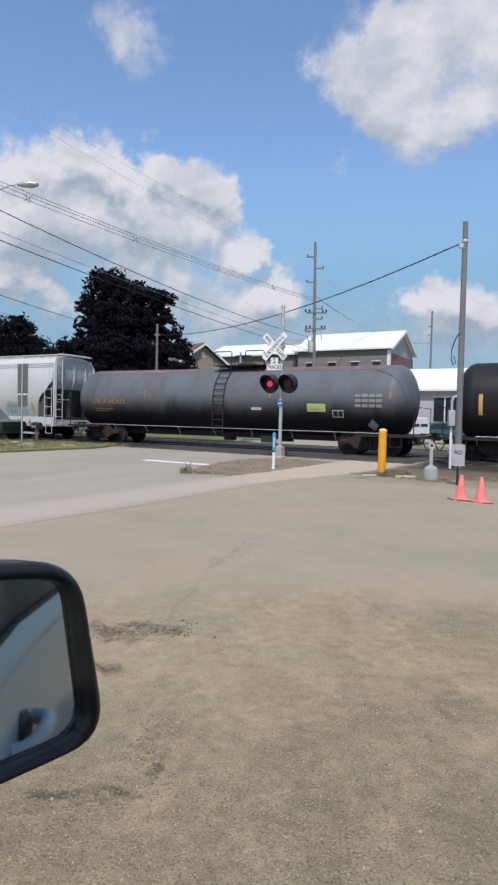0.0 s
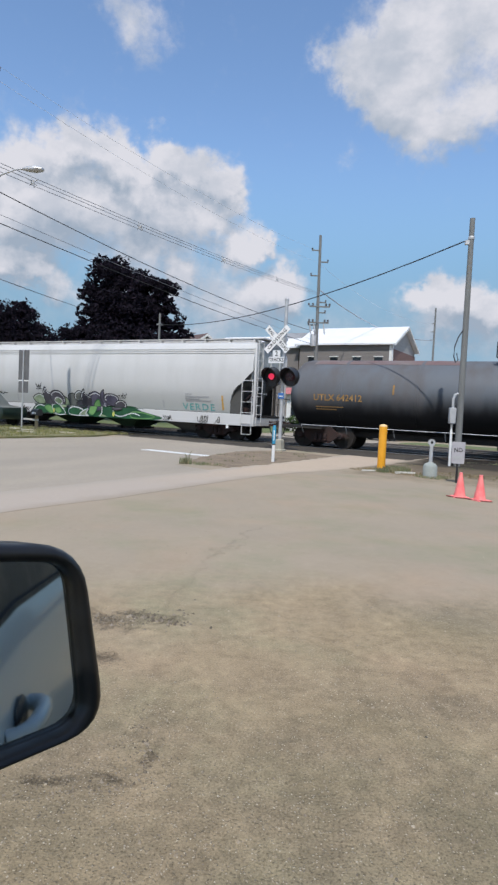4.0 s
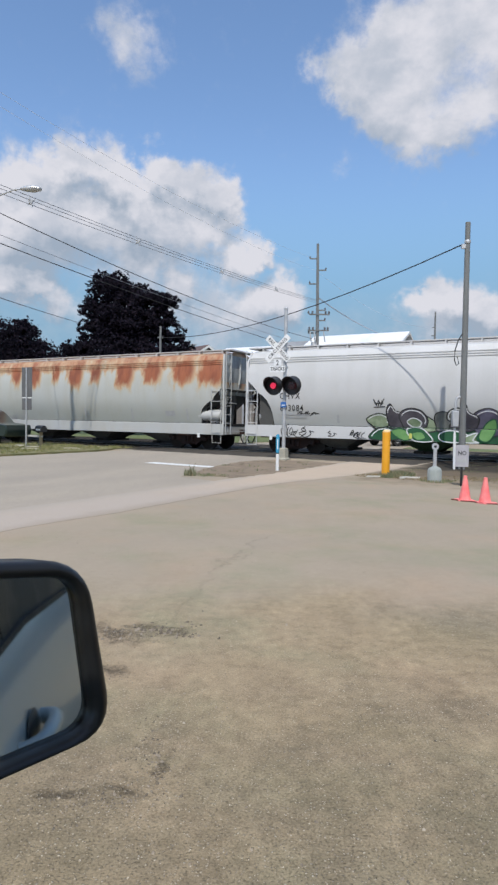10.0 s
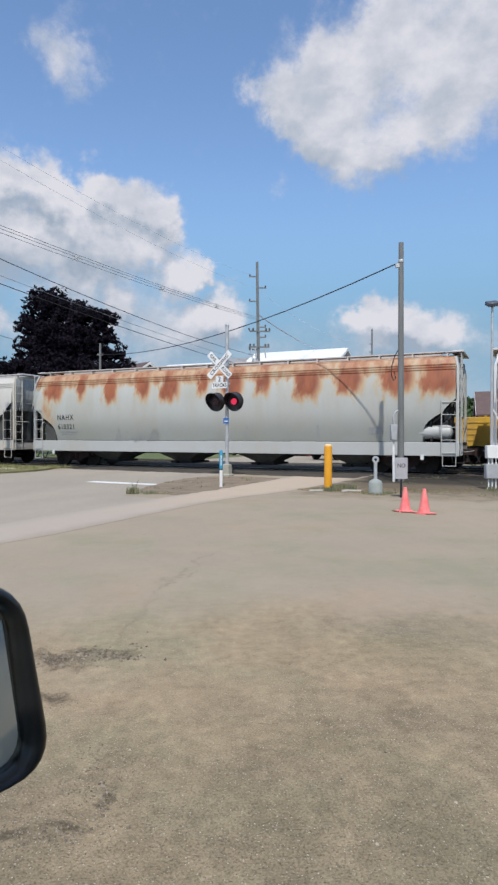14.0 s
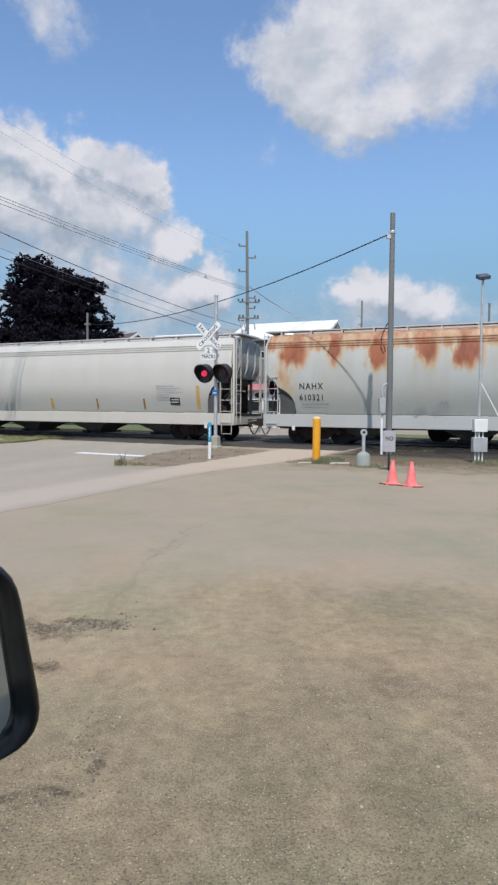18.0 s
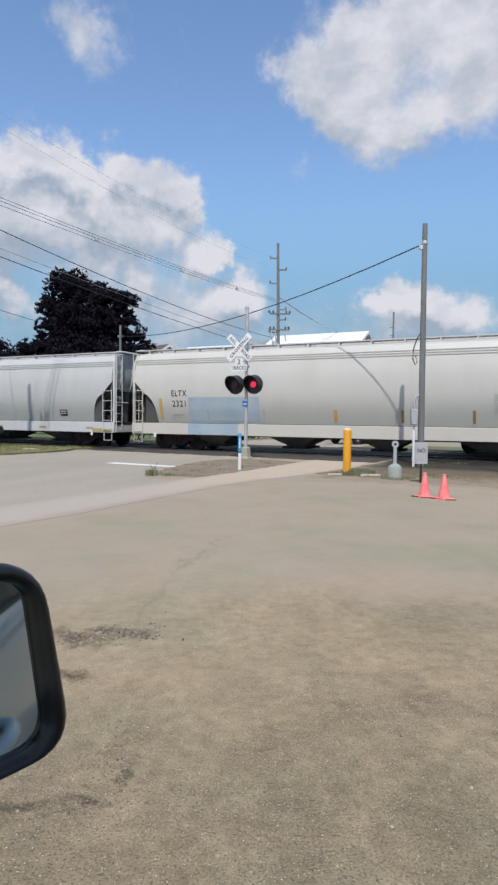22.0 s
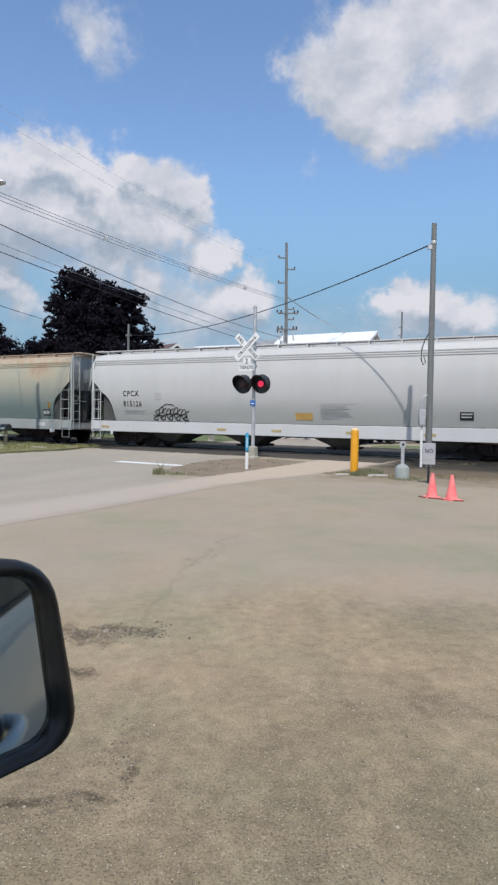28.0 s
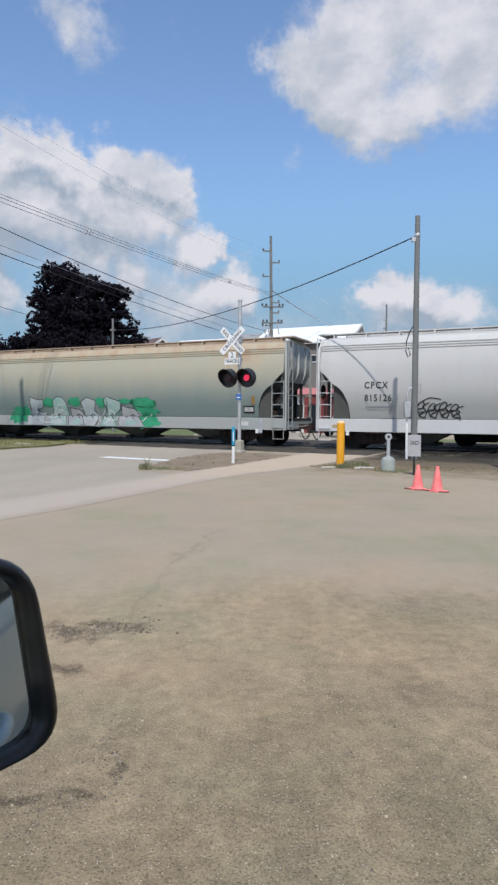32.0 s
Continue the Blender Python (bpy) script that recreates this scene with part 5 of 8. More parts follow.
def tank_car(label, L, u, shell_mat, second=False):
    """A tank car with dished ends, a dome platform, side ladders and a low handrail."""
    car = empty("tank_car", tpose(u, 24.85, 0.03), label, "railway car", "cars of the freight train")
    h, r, cz = L / 2, 1.49, 2.2
    profile = [(0.02, -h)] + [(r * math.sin(a), -h + 0.75 * (1 - math.cos(a))) for a in (0.25, 0.5, 0.75, 1.0, 1.25, 1.5)]
    profile += [(r, -h + 0.8 + (L - 1.6) * k / 10) for k in range(11)]
    profile += [(q, -z) for q, z in reversed(profile[:7])]
    bm = lathe(B(), profile, 40, pose(0, 0, cz, 0, 90, 0))
    part("barrel", bm, shell_mat, car)
    for x in [-h + 2.6 + (L - 5.2) * k / 4 for k in range(5)]:
        bm = lathe(B(), [(r + 0.001, x - 0.06), (r + 0.012, x - 0.05), (r + 0.012, x + 0.05), (r + 0.001, x + 0.06)], 40, pose(0, 0, cz, 0, 90, 0))
        part("weld_band", bm, shell_mat, car)
    part("centre_sill", box(B(), -h + 0.3, h - 0.3, -0.25, 0.25, 0.5, 0.85), UNDER, car)
    bm = lathe(B(), [(0.5, 3.6), (0.5, 3.86), (0.46, 3.9), (0.2, 3.95)], 20, pose(0.9, 0, 0))
    part("manway", bm, UNDER, car, "dark bolted manway on top")
    bm = box(B(), -0.4, 2.2, -0.95, 0.95, 3.74, 3.77)
    part("dome_platform", bm, UNDER, car)
    for q in (-1, 1):
        for a, b in ((-0.4, 0.55), (1.25, 2.2)):
            bm = chain(B(), [(a, q * 0.93, 3.75), (a, q * 0.93, 4.3), (a + 0.06, q * 0.93, 4.38), (b - 0.06, q * 0.93, 4.38), (b, q * 0.93, 4.3), (b, q * 0.93, 3.75)], 0.025)
            part("platform_rail", bm, BLACK, car, "black bent-pipe platform rail")
    for q in (-1, 1):
        bm = B()
        for x in (-0.03, 0.53):
            chain(bm, [(x, q * 0.95, 3.74)] + [(x, q * (r + 0.06) * math.sin(a), cz + (r + 0.06) * math.cos(a)) for a in (0.7, 0.95, 1.2, 1.45, 1.57)] + [(x, q * 1.57, 0.62)], 0.025)
        for k in range(11):
            z = 0.75 + 0.27 * k
            y = q * (max(1.57 if z < cz else 0, math.sqrt(max(0.0, (r + 0.06) ** 2 - (z - cz) ** 2)) if z >= cz else 0))
            rod(bm, (-0.03, y, z), (0.53, y, z), 0.018, 6)
        part("ladder", bm, BLACK, car, "dark side ladder to the dome")
        bm = rod(B(), (-h + 1.0, q * 1.53, 0.92), (h - 1.0, q * 1.53, 0.92), 0.016, 6)
        for x in [-h + 1.0 + (L - 2) * k / 8 for k in range(9)]:
            rod(bm, (x, q * 1.53, 0.92), (x, q * 1.3, 0.6), 0.02, 6)
        part("handrail", bm, GALV, car, "pale thin handrail along the side")
        part("running_gear_box", box(B(), 2.2, 2.8, q * 0.9 - 0.15, q * 0.9 + 0.15, 0.35, 0.62), UNDER, car)
    for s in (-1, 1):
        e = s * h
        part("end_platform", box(B(), min(e + s * 0.25, e - s * 1.9), max(e + s * 0.25, e - s * 1.9), -1.5, 1.5, 0.78, 0.88), UNDER, car)
        part("saddle", loft(B(), [[(e - s * 2.3, -0.8, 0.8), (e - s * 1.2, -0.8, 0.8), (e - s * 1.2, 0.8, 0.8), (e - s * 2.3, 0.8, 0.8)], [(e - s * 2.2, -1.0, 1.3), (e - s * 1.3, -1.0, 1.3), (e - s * 1.3, 1.0, 1.3), (e - s * 2.2, 1.0, 1.3)]]), UNDER, car)
        bm = B()
        for q in (-1.35, 1.35):
            chain(bm, [(e + s * 0.22, q, 0.86), (e + s * 0.22, q, 1.95), (e + s * 0.22, q * 0.2, 1.95)], 0.022)
        part("end_rail", bm, BLACK, car)
        for q in (-1, 1):
            part("stirrup_step", chain(B(), [(e - s * 0.2, q * 1.48, 0.8), (e - s * 0.2, q * 1.48, 0.4), (e - s * 0.65, q * 1.48, 0.4), (e - s * 0.65, q * 1.48, 0.8)], 0.022), UNDER, car)
        coupler(car, e + s * 0.15, s)
        truck(car, e - s * 1.7)
    part("outlet_valve", lathe(B(), [(0.3, 0.35), (0.3, 0.5), (0.18, 0.55), (0.18, 0.75)], 14), UNDER, car)
    return car


def on_tank(parent, outline, material, name="placard", label="", lift=0.014):
    """A flat patch that follows the barrel: outline in x and height."""
    bm = B()
    bm.faces.new([bm.verts.new((x, 0, z)) for x, z in outline])
    bmesh.ops.triangulate(bm, faces=bm.faces[:])
    zs = [z for _, z in outline]
    for k in range(1, 5):
        bmesh.ops.bisect_plane(bm, geom=bm.verts[:] + bm.edges[:] + bm.faces[:], plane_co=(0, 0, min(zs) + (max(zs) - min(zs)) * k / 5), plane_no=(0, 0, 1))
    for v in bm.verts:
        v.co.y = -math.sqrt(max(0.01, 1.49 ** 2 - (v.co.z - 2.2) ** 2)) - lift
    return part(name, bm, material, parent, label)


def rect(x, z, w, h):
    return [(x, z), (x + w, z), (x + w, z + h), (x, z + h)]

WHITE_HOPPER = paint("white_hopper_paint", (0.575, 0.575, 0.57), (0.47, 0.47, 0.455), 0, 0.35, low_shade_dirt=((0.30, 0.315, 0.28), 2.6, 1.3, 0.5))
RUST_HOPPER = paint("pale_rusted_hopper_paint", (0.48, 0.49, 0.465), (0.41, 0.395, 0.33), 1.0, 0.5, low_shade_dirt=((0.30, 0.315, 0.28), 2.6, 1.3, 0.5),
                    spots=((-8.8, 0.75, 3.05), (-9.1, 0.6, 1.7, 0.42), (-7.1, 0.36, 3.15), (-5.4, 0.46, 2.9), (-3.6, 0.46, 3.05), (-2.2, 0.62, 2.95), (-0.5, 0.3, 3.2), (0.85, 0.66, 2.95),
                           (2.3, 0.42, 3.15), (4.2, 0.7, 2.9), (5.9, 0.72, 3.05), (7.75, 0.8, 3.0), (9.3, 0.9, 2.9)))
CREAM_HOPPER = paint("cream_hopper_paint", (0.56, 0.54, 0.50), (0.48, 0.455, 0.41), 0, 0.3, low_shade_dirt=((0.30, 0.315, 0.28), 2.6, 1.3, 0.5))
GREY_HOPPER = paint("light_grey_hopper_paint", (0.52, 0.515, 0.505), (0.44, 0.435, 0.42), 0, 0.3, low_shade_dirt=((0.30, 0.315, 0.28), 2.6, 1.3, 0.5))
GREEN_HOPPER = paint("faded_green_hopper_paint", (0.4, 0.38, 0.3), (0.41, 0.355, 0.255), 0.3, 0.4, 3.05, low_shade_dirt=((0.17, 0.23, 0.225), 3.5, 1.6, 0.9),
                     spots=((7.9, 1.2, 3.3, 0.75), (4.5, 0.7, 3.95), (-1.5, 0.7, 3.95), (-6.5, 0.8, 3.9)))
TAN_ROOF = paint("tan_roof_paint", (0.42, 0.33, 0.25), (0.34, 0.25, 0.18), 0, 0.5)
TRIM_WHITE = paint("white_sill_paint", (0.58, 0.58, 0.575), (0.5, 0.49, 0.47), 0, 0.3)
TRIM_RUST = paint("pale_sill_paint", (0.47, 0.48, 0.47), (0.44, 0.42, 0.37), 0, 0.45)
TRIM_CREAM = paint("cream_sill_paint", (0.58, 0.54, 0.475), (0.5, 0.46, 0.4), 0, 0.3)
TRIM_GREEN = paint("greyed_sill_paint", (0.34, 0.365, 0.36), (0.36, 0.34, 0.3), 0, 0.5)
ROOF_GREY = paint("dusty_roof_paint", (0.55, 0.54, 0.53), (0.44, 0.425, 0.405), 0, 0.5)
# goes to black towards the bottom of the barrel
TANK_GREY = paint("grimy_tank_paint", (0.128, 0.142, 0.16), (0.11, 0.1, 0.097), 0, 0.6, low_shade_dirt=((0.014, 0.015, 0.017), 2.5, 1.45), rough=0.5, gloss=0.22)
TANK_BLACK = paint("black_tank_paint", (0.014, 0.014, 0.016), (0.028, 0.025, 0.024), 0, 0.5, rough=0.5, gloss=0.25)
TANK_TOP = paint("rust_red_tank_top", (0.17, 0.1, 0.09), (0.19, 0.16, 0.15), 0, 0.8)
FADED_BLUE = surf("faded_blue_paint", (0.30, 0.39, 0.46), (0.40, 0.46, 0.50), 1.2, 0.6, 0, 0.03)
AMBER = surf("amber_reflector", (0.5, 0.3, 0.08), (0.58, 0.38, 0.13), 3.0, 0.5, 0, 0.0)
DULL_AMBER = surf("dusty_amber_reflector", (0.4, 0.3, 0.12), (0.48, 0.38, 0.19), 3.0, 0.6, 0, 0.0)
OCHRE = surf("faded_yellow_lettering", (0.27, 0.155, 0.05), (0.34, 0.2, 0.065), 3.0, 0.7, 0, 0.0)
GREY_PRINT = surf("faint_grey_print", (0.34, 0.345, 0.35), (0.42, 0.42, 0.42), 5.0, 0.7, 0, 0.0)
FAINT_PRINT = surf("worn_grey_print", (0.4, 0.4, 0.39), (0.46, 0.455, 0.44), 5.0, 0.7, 0, 0.0)
PALE_PRINT = surf("pale_print", (0.5, 0.5, 0.48), (0.6, 0.6, 0.57), 5.0, 0.7, 0, 0.0)
DIM_PRINT = surf("dim_grey_print", (0.2, 0.2, 0.2), (0.27, 0.27, 0.26), 5.0, 0.7, 0, 0.0)
LIME = surf("yellow_green_placard", (0.42, 0.5, 0.12), (0.5, 0.56, 0.2), 5.0, 0.6, 0, 0.0)
SPRAY_GREEN = surf("green_spray_paint", (0.012, 0.06, 0.026), (0.022, 0.115, 0.045), 1.5, 0.6, 0, 0.0)
SPRAY_LIME = surf("lime_spray_paint", (0.1, 0.25, 0.07), (0.19, 0.37, 0.13), 2.0, 0.6, 0, 0.0)
SPRAY_DARK = surf("dark_purple_spray_paint", (0.035, 0.032, 0.042), (0.11, 0.1, 0.115), 1.6, 0.6, 0, 0.0)
SPRAY_SAGE = surf("sage_spray_paint", (0.15, 0.21, 0.115), (0.36, 0.43, 0.28), 2.5, 0.6, 0, 0.0)
SPRAY_SMOKE = surf("smoke_grey_spray_paint", (0.08, 0.085, 0.08), (0.2, 0.21, 0.19), 2.2, 0.6, 0, 0.0)
SPRAY_VIOLET = surf("violet_grey_spray_paint", (0.045, 0.042, 0.07), (0.13, 0.12, 0.17), 2.0, 0.6, 0, 0.0)
SPRAY_YELLOW = surf("yellow_spray_paint", (0.5, 0.5, 0.1), (0.6, 0.58, 0.15), 3.0, 0.6, 0, 0.0)
SPRAY_MINT = surf("mint_spray_paint", (0.25, 0.42, 0.38), (0.42, 0.5, 0.47), 1.6, 0.6, 0, 0.0)
SPRAY_ROSE = surf("rose_grey_spray_paint", (0.34, 0.34, 0.36), (0.46, 0.46, 0.47), 1.6, 0.6, 0, 0.0)
SPRAY_BLACK = surf("black_spray_paint", (0.015, 0.015, 0.017), (0.03, 0.03, 0.03), 3.0, 0.6, 0, 0.0)
SPRAY_WHITE = surf("white_spray_paint", (0.6, 0.62, 0.62), (0.74, 0.75, 0.75), 3.0, 0.6, 0, 0.0)
SPRAY_TEAL = surf("teal_spray_paint", (0.08, 0.32, 0.31), (0.16, 0.4, 0.38), 3.0, 0.6, 0, 0.0)
SPRAY_JADE = surf("jade_spray_paint", (0.02, 0.25, 0.12), (0.05, 0.36, 0.19), 2.0, 0.6, 0, 0.0)
SPRAY_PALE = surf("pale_blue_spray_paint", (0.36, 0.42, 0.42), (0.5, 0.52, 0.53), 1.5, 0.6, 0, 0.0)


def blob(x, z, rx, rz, turn=0.0, wob=0.15, seed=0, n=18):
    rnd = random.Random(seed)
    ph = [rnd.uniform(0, 6.28) for _ in range(3)]
    pts = []
    for k in range(n):
        a = 2 * math.pi * k / n
        q = 1 + wob * (math.sin(2 * a + ph[0]) * 0.5 + math.sin(3 * a + ph[1]) * 0.5)
        px, pz = rx * q * math.cos(a), rz * q * math.sin(a)
        c, s = math.cos(turn), math.sin(turn)
        pts.append((x + px * c - pz * s, z + px * s + pz * c))
    return pts


def stroke(points, width):
    """A brush stroke through the points, tapered at the ends, as an outline."""
    left, right = [], []
    for i, (x, z) in enumerate(points):
        x0, z0 = points[max(i - 1, 0)]
        x1, z1 = points[min(i + 1, len(points) - 1)]
        l = math.hypot(x1 - x0, z1 - z0) or 1
        w = width * (0.35 + 0.65 * math.sin(math.pi * (i + 0.5) / len(points)))
        nx, nz = -(z1 - z0) / l * w / 2, (x1 - x0) / l * w / 2
        left.append((x + nx, z + nz))
        right.append((x - nx, z - nz))
    return left + right[::-1]


CURLS = [
    [(0.0, 0.2), (0.25, 1.0), (0.5, 0.9), (0.35, 0.3), (0.1, 0.35), (0.45, 0.7), (0.9, 0.1)],
    [(0.1, 0.9), (0.0, 0.3), (0.35, 0.0), (0.6, 0.5), (0.4, 0.85), (0.25, 0.4), (0.8, 0.2), (1.1, 0.7)],
    [(0.0, 0.0), (0.3, 0.8), (0.55, 1.1), (0.45, 0.3), (0.6, 0.05), (0.9, 0.6), (0.7, 0.75)],
    [(0.3, 1.0), (0.0, 0.7), (0.5, 0.45), (0.15, 0.1), (0.6, 0.0), (0.95, 0.35), (0.75, 0.6), (1.2, 0.5)],
    [(0.0, 0.5), (0.3, 0.6), (0.5, 0.2), (0.25, 0.05), (0.3, 0.5), (0.7, 0.95), (1.0, 0.3)],
]


def bend(points, closed=False, n=4):
    """A rounded line through a few points."""
    out, k = [], len(points)
    for i in range(k if closed else k - 1):
        p0, p1, p2, p3 = [Vector(points[(i + d) % k] if closed else points[min(max(i + d, 0), k - 1)]) for d in (-1, 0, 1, 2)]
        for q in range(n):
            f = q / n
            v = 0.5 * (2 * p1 + (p2 - p0) * f + (2 * p0 - 5 * p1 + 4 * p2 - p3) * f * f + (3 * p1 - p0 - 3 * p2 + p3) * f ** 3)
            out.append((v.x, v.y))
    return out + ([out[0]] if closed else [tuple(points[-1])])


def scrawl(parent, x, z, w, h, seed, material=None, n=5, lift=0.014):
    """An unreadable spray-can tag of slanted, looping strokes."""
    rnd = random.Random(seed)
    for k in range(n):
        hh, lift, wide = h * rnd.uniform(0.7, 1.1), rnd.uniform(-0.06, 0.06) * h, rnd.choice((-1, 1)) * rnd.uniform(1.2, 1.7)
        pts = [(x + w * (k + 0.5 + wide * (a - 0.5)) / n + 0.25 * h * b, z + lift + hh * b) for a, b in rnd.choice(CURLS)]
        line(parent, "tag_line", bend(pts), 0.03, material or SPRAY_BLACK, lift + 0.0015 * (k % 3))


def spray(parent, points, fill, level, edge=None, gleam=None, width=0.04):
    """One rounded shape of a spray-can piece: fill, dark edge, pale gleam inside."""
    o = bend(points, True)
    decal(parent, "spray_fill", o[:-1], fill, 0.01 + 0.004 * level)
    line(parent, "spray_outline", o, width, edge or SPRAY_BLACK, 0.0125 + 0.004 * level)
    if gleam:
        cx, cz = sum(a for a, b in points) / len(points), sum(b for a, b in points) / len(points)
        k = len(o)
        line(parent, "spray_gleam", [(cx + (a - cx) * 0.82, cz + (b - cz) * 0.78) for a, b in o[: int(k * 0.6)]], 0.035, gleam, 0.0125 + 0.004 * level)


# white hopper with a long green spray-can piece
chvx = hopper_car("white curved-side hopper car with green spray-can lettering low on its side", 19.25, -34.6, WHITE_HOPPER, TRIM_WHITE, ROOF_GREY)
stencil(chvx, "CHVX", -7.95, 2.42, 0.36, INK)
stencil(chvx, "893084", -7.95, 1.92, 0.36, INK)
rows_of_bars(chvx, -7.9, 1.62, [1.3, 1.15], 0.05, 0.07, GREY_PRINT)
rows_of_bars(chvx, 5.95, 1.98, [0.35, 1.3, 0.8, 1.4], 0.045, 0.05, GREY_PRINT)
stencil(chvx, "VERDE", 5.75, 1.42, 0.42, SPRAY_TEAL, 1.25)
scrawl(chvx, -7.9, 0.84, 1.35, 0.36, 2, n=4)
scrawl(chvx, -5.7, 0.9, 0.6, 0.24, 3, n=3)
scrawl(chvx, -4.75, 0.92, 0.5, 0.2, 6, n=3)
scrawl(chvx, 4.75, 0.88, 0.5, 0.22, 4, n=3)
scrawl(chvx, 6.75, 0.82, 1.1, 0.36, 5)
scrawl(chvx, -7.2, 1.64, 0.95, 0.17, 8, n=4)
scrawl(chvx, 1.95, 1.68, 0.42, 0.26, 10, n=2)
W_ = SPRAY_WHITE
SPRAYED_OUTLET = surf("green_sprayed_outlet", (0.02, 0.05, 0.025), (0.05, 0.1, 0.05), 1.5, 0.8, 0, 0.1)
for ob in [q for q in chvx.children if q.name.startswith("outlet_hopper")][1:3]:
    ob.data.materials[0] = SPRAYED_OUTLET
decal(chvx, "spray_cloud", bend([(-1.4, 1.3), (-0.2, 1.36), (1.2, 1.3), (2.6, 1.34), (3.6, 1.14), (4.72, 0.96), (4.2, 0.83), (2.8, 0.815), (0.8, 0.815), (-1.3, 0.815), (-1.7, 1.0)], True)[:-1], SPRAY_GREEN, 0.008, "deep green spray paint")
spray(chvx, [(-4.18, 1.5), (-3.7, 1.74), (-3.3, 1.62), (-3.3, 1.3), (-3.75, 1.22)], SPRAY_SAGE, 0, gleam=W_)
spray(chvx, [(-2.2, 1.82), (-1.7, 1.6), (-1.35, 1.3), (-1.5, 1.15), (-2.1, 1.2)], SPRAY_SAGE, 1)
spray(chvx, [(-3.35, 1.8), (-3.2, 2.12), (-2.98, 1.84), (-2.6, 1.72), (-2.7, 1.26), (-3.2, 1.26)], SPRAY_DARK, 2, gleam=W_)
spray(chvx, [(-2.85, 1.68), (-2.5, 1.94), (-2.0, 1.86), (-1.75, 1.5), (-1.95, 1.2), (-2.6, 1.2)], SPRAY_DARK, 3, gleam=W_)
spray(chvx, [(-2.55, 1.42), (-2.3, 1.58), (-2.0, 1.42), (-2.2, 1.24)], SPRAY_SAGE, 4, W_)
spray(chvx, [(-1.5, 1.7), (-1.1, 1.82), (-0.8, 1.5), (-0.95, 1.2), (-1.4, 1.2)], SPRAY_SMOKE, 3)
spray(chvx, blob(-0.72, 1.7, 0.34, 0.27, 0.2, 0.1, 3, 9), SPRAY_SMOKE, 4, gleam=W_)
spray(chvx, [(-0.95, 1.38), (-0.5, 1.5), (-0.2, 1.3), (-0.5, 1.14), (-0.9, 1.16)], SPRAY_DARK, 5)
spray(chvx, [(-0.12, 1.72), (0.35, 1.96), (0.76, 1.8), (0.98, 1.4), (0.85, 1.1), (0.05, 1.12)], SPRAY_VIOLET, 5, gleam=W_)
spray(chvx, [(-0.58, 1.5), (-0.58, 1.78), (-0.38, 2.08), (-0.28, 1.82), (0.08, 1.62), (-0.05, 1.25), (-0.4, 1.2)], SPRAY_DARK, 6, gleam=W_)
spray(chvx, [(0.72, 1.76), (0.98, 2.08), (1.0, 1.84), (1.25, 1.7), (1.15, 1.3), (0.92, 1.3)], SPRAY_VIOLET, 7)
spray(chvx, blob(1.45, 1.6, 0.47, 0.3, -0.1, 0.12, 8, 10), SPRAY_VIOLET, 8, gleam=W_)
spray(chvx, [(1.65, 1.42), (2.05, 1.58), (2.36, 1.44), (2.25, 1.2), (1.7, 1.16)], SPRAY_DARK, 9, gleam=W_)
spray(chvx, [(-4.0, 0.95), (-3.6, 1.24), (-3.0, 1.2), (-2.55, 0.98), (-3.0, 0.84), (-3.7, 0.825)], SPRAY_GREEN, 4, gleam=W_)
spray(chvx, [(-3.1, 1.12), (-2.7, 1.22), (-2.2, 1.0), (-2.6, 0.84)], SPRAY_LIME, 5, SPRAY_GREEN)
spray(chvx, [(-2.5, 1.2), (-2.0, 1.26), (-1.65, 1.05), (-1.55, 0.84), (-2.2, 0.84)], SPRAY_GREEN, 6, W_)
spray(chvx, [(-2.3, 1.08), (-1.95, 1.14), (-1.8, 0.95), (-2.1, 0.87)], SPRAY_LIME, 7, SPRAY_GREEN)
spray(chvx, [(-1.3, 1.06), (-0.9, 1.2), (-0.3, 1.08), (-0.1, 0.86), (-1.1, 0.84)], SPRAY_GREEN, 6, W_)
spray(chvx, [(0.1, 1.0), (0.3, 1.4), (0.62, 1.56), (0.66, 1.2), (0.4, 0.88)], SPRAY_LIME, 8, SPRAY_GREEN)
spray(chvx, [(-0.35, 1.02), (0.05, 1.14), (-0.1, 0.92), (0.12, 0.84), (-0.5, 0.84)], SPRAY_SAGE, 9, W_)
spray(chvx, [(0.8, 0.84), (0.95, 0.98), (1.4, 0.84)], SPRAY_SAGE, 8, SPRAY_GREEN)
spray(chvx, blob(-2.35, 1.0, 0.07, 0.1, 0, 0, 1, 8), SPRAY_YELLOW, 9, SPRAY_LIME, width=0.015)
spray(chvx, blob(1.75, 0.98, 0.08, 0.11, 0, 0, 1, 8), SPRAY_YELLOW, 9, SPRAY_LIME, width=0.015)
spray(chvx, [(2.9, 1.1), (3.6, 1.1), (4.3, 0.96), (3.7, 0.87), (2.9, 0.88)], SPRAY_GREEN, 3, SPRAY_LIME)
line(chvx, "spray_outline", bend([(1.7, 1.2), (1.75, 1.0), (2.2, 0.9), (2.9, 1.06), (3.4, 0.98)]), 0.04, W_, 0.03)
line(chvx, "spray_outline", bend([(0.95, 1.4), (1.0, 1.05), (0.85, 0.85)]), 0.04, W_, 0.055)
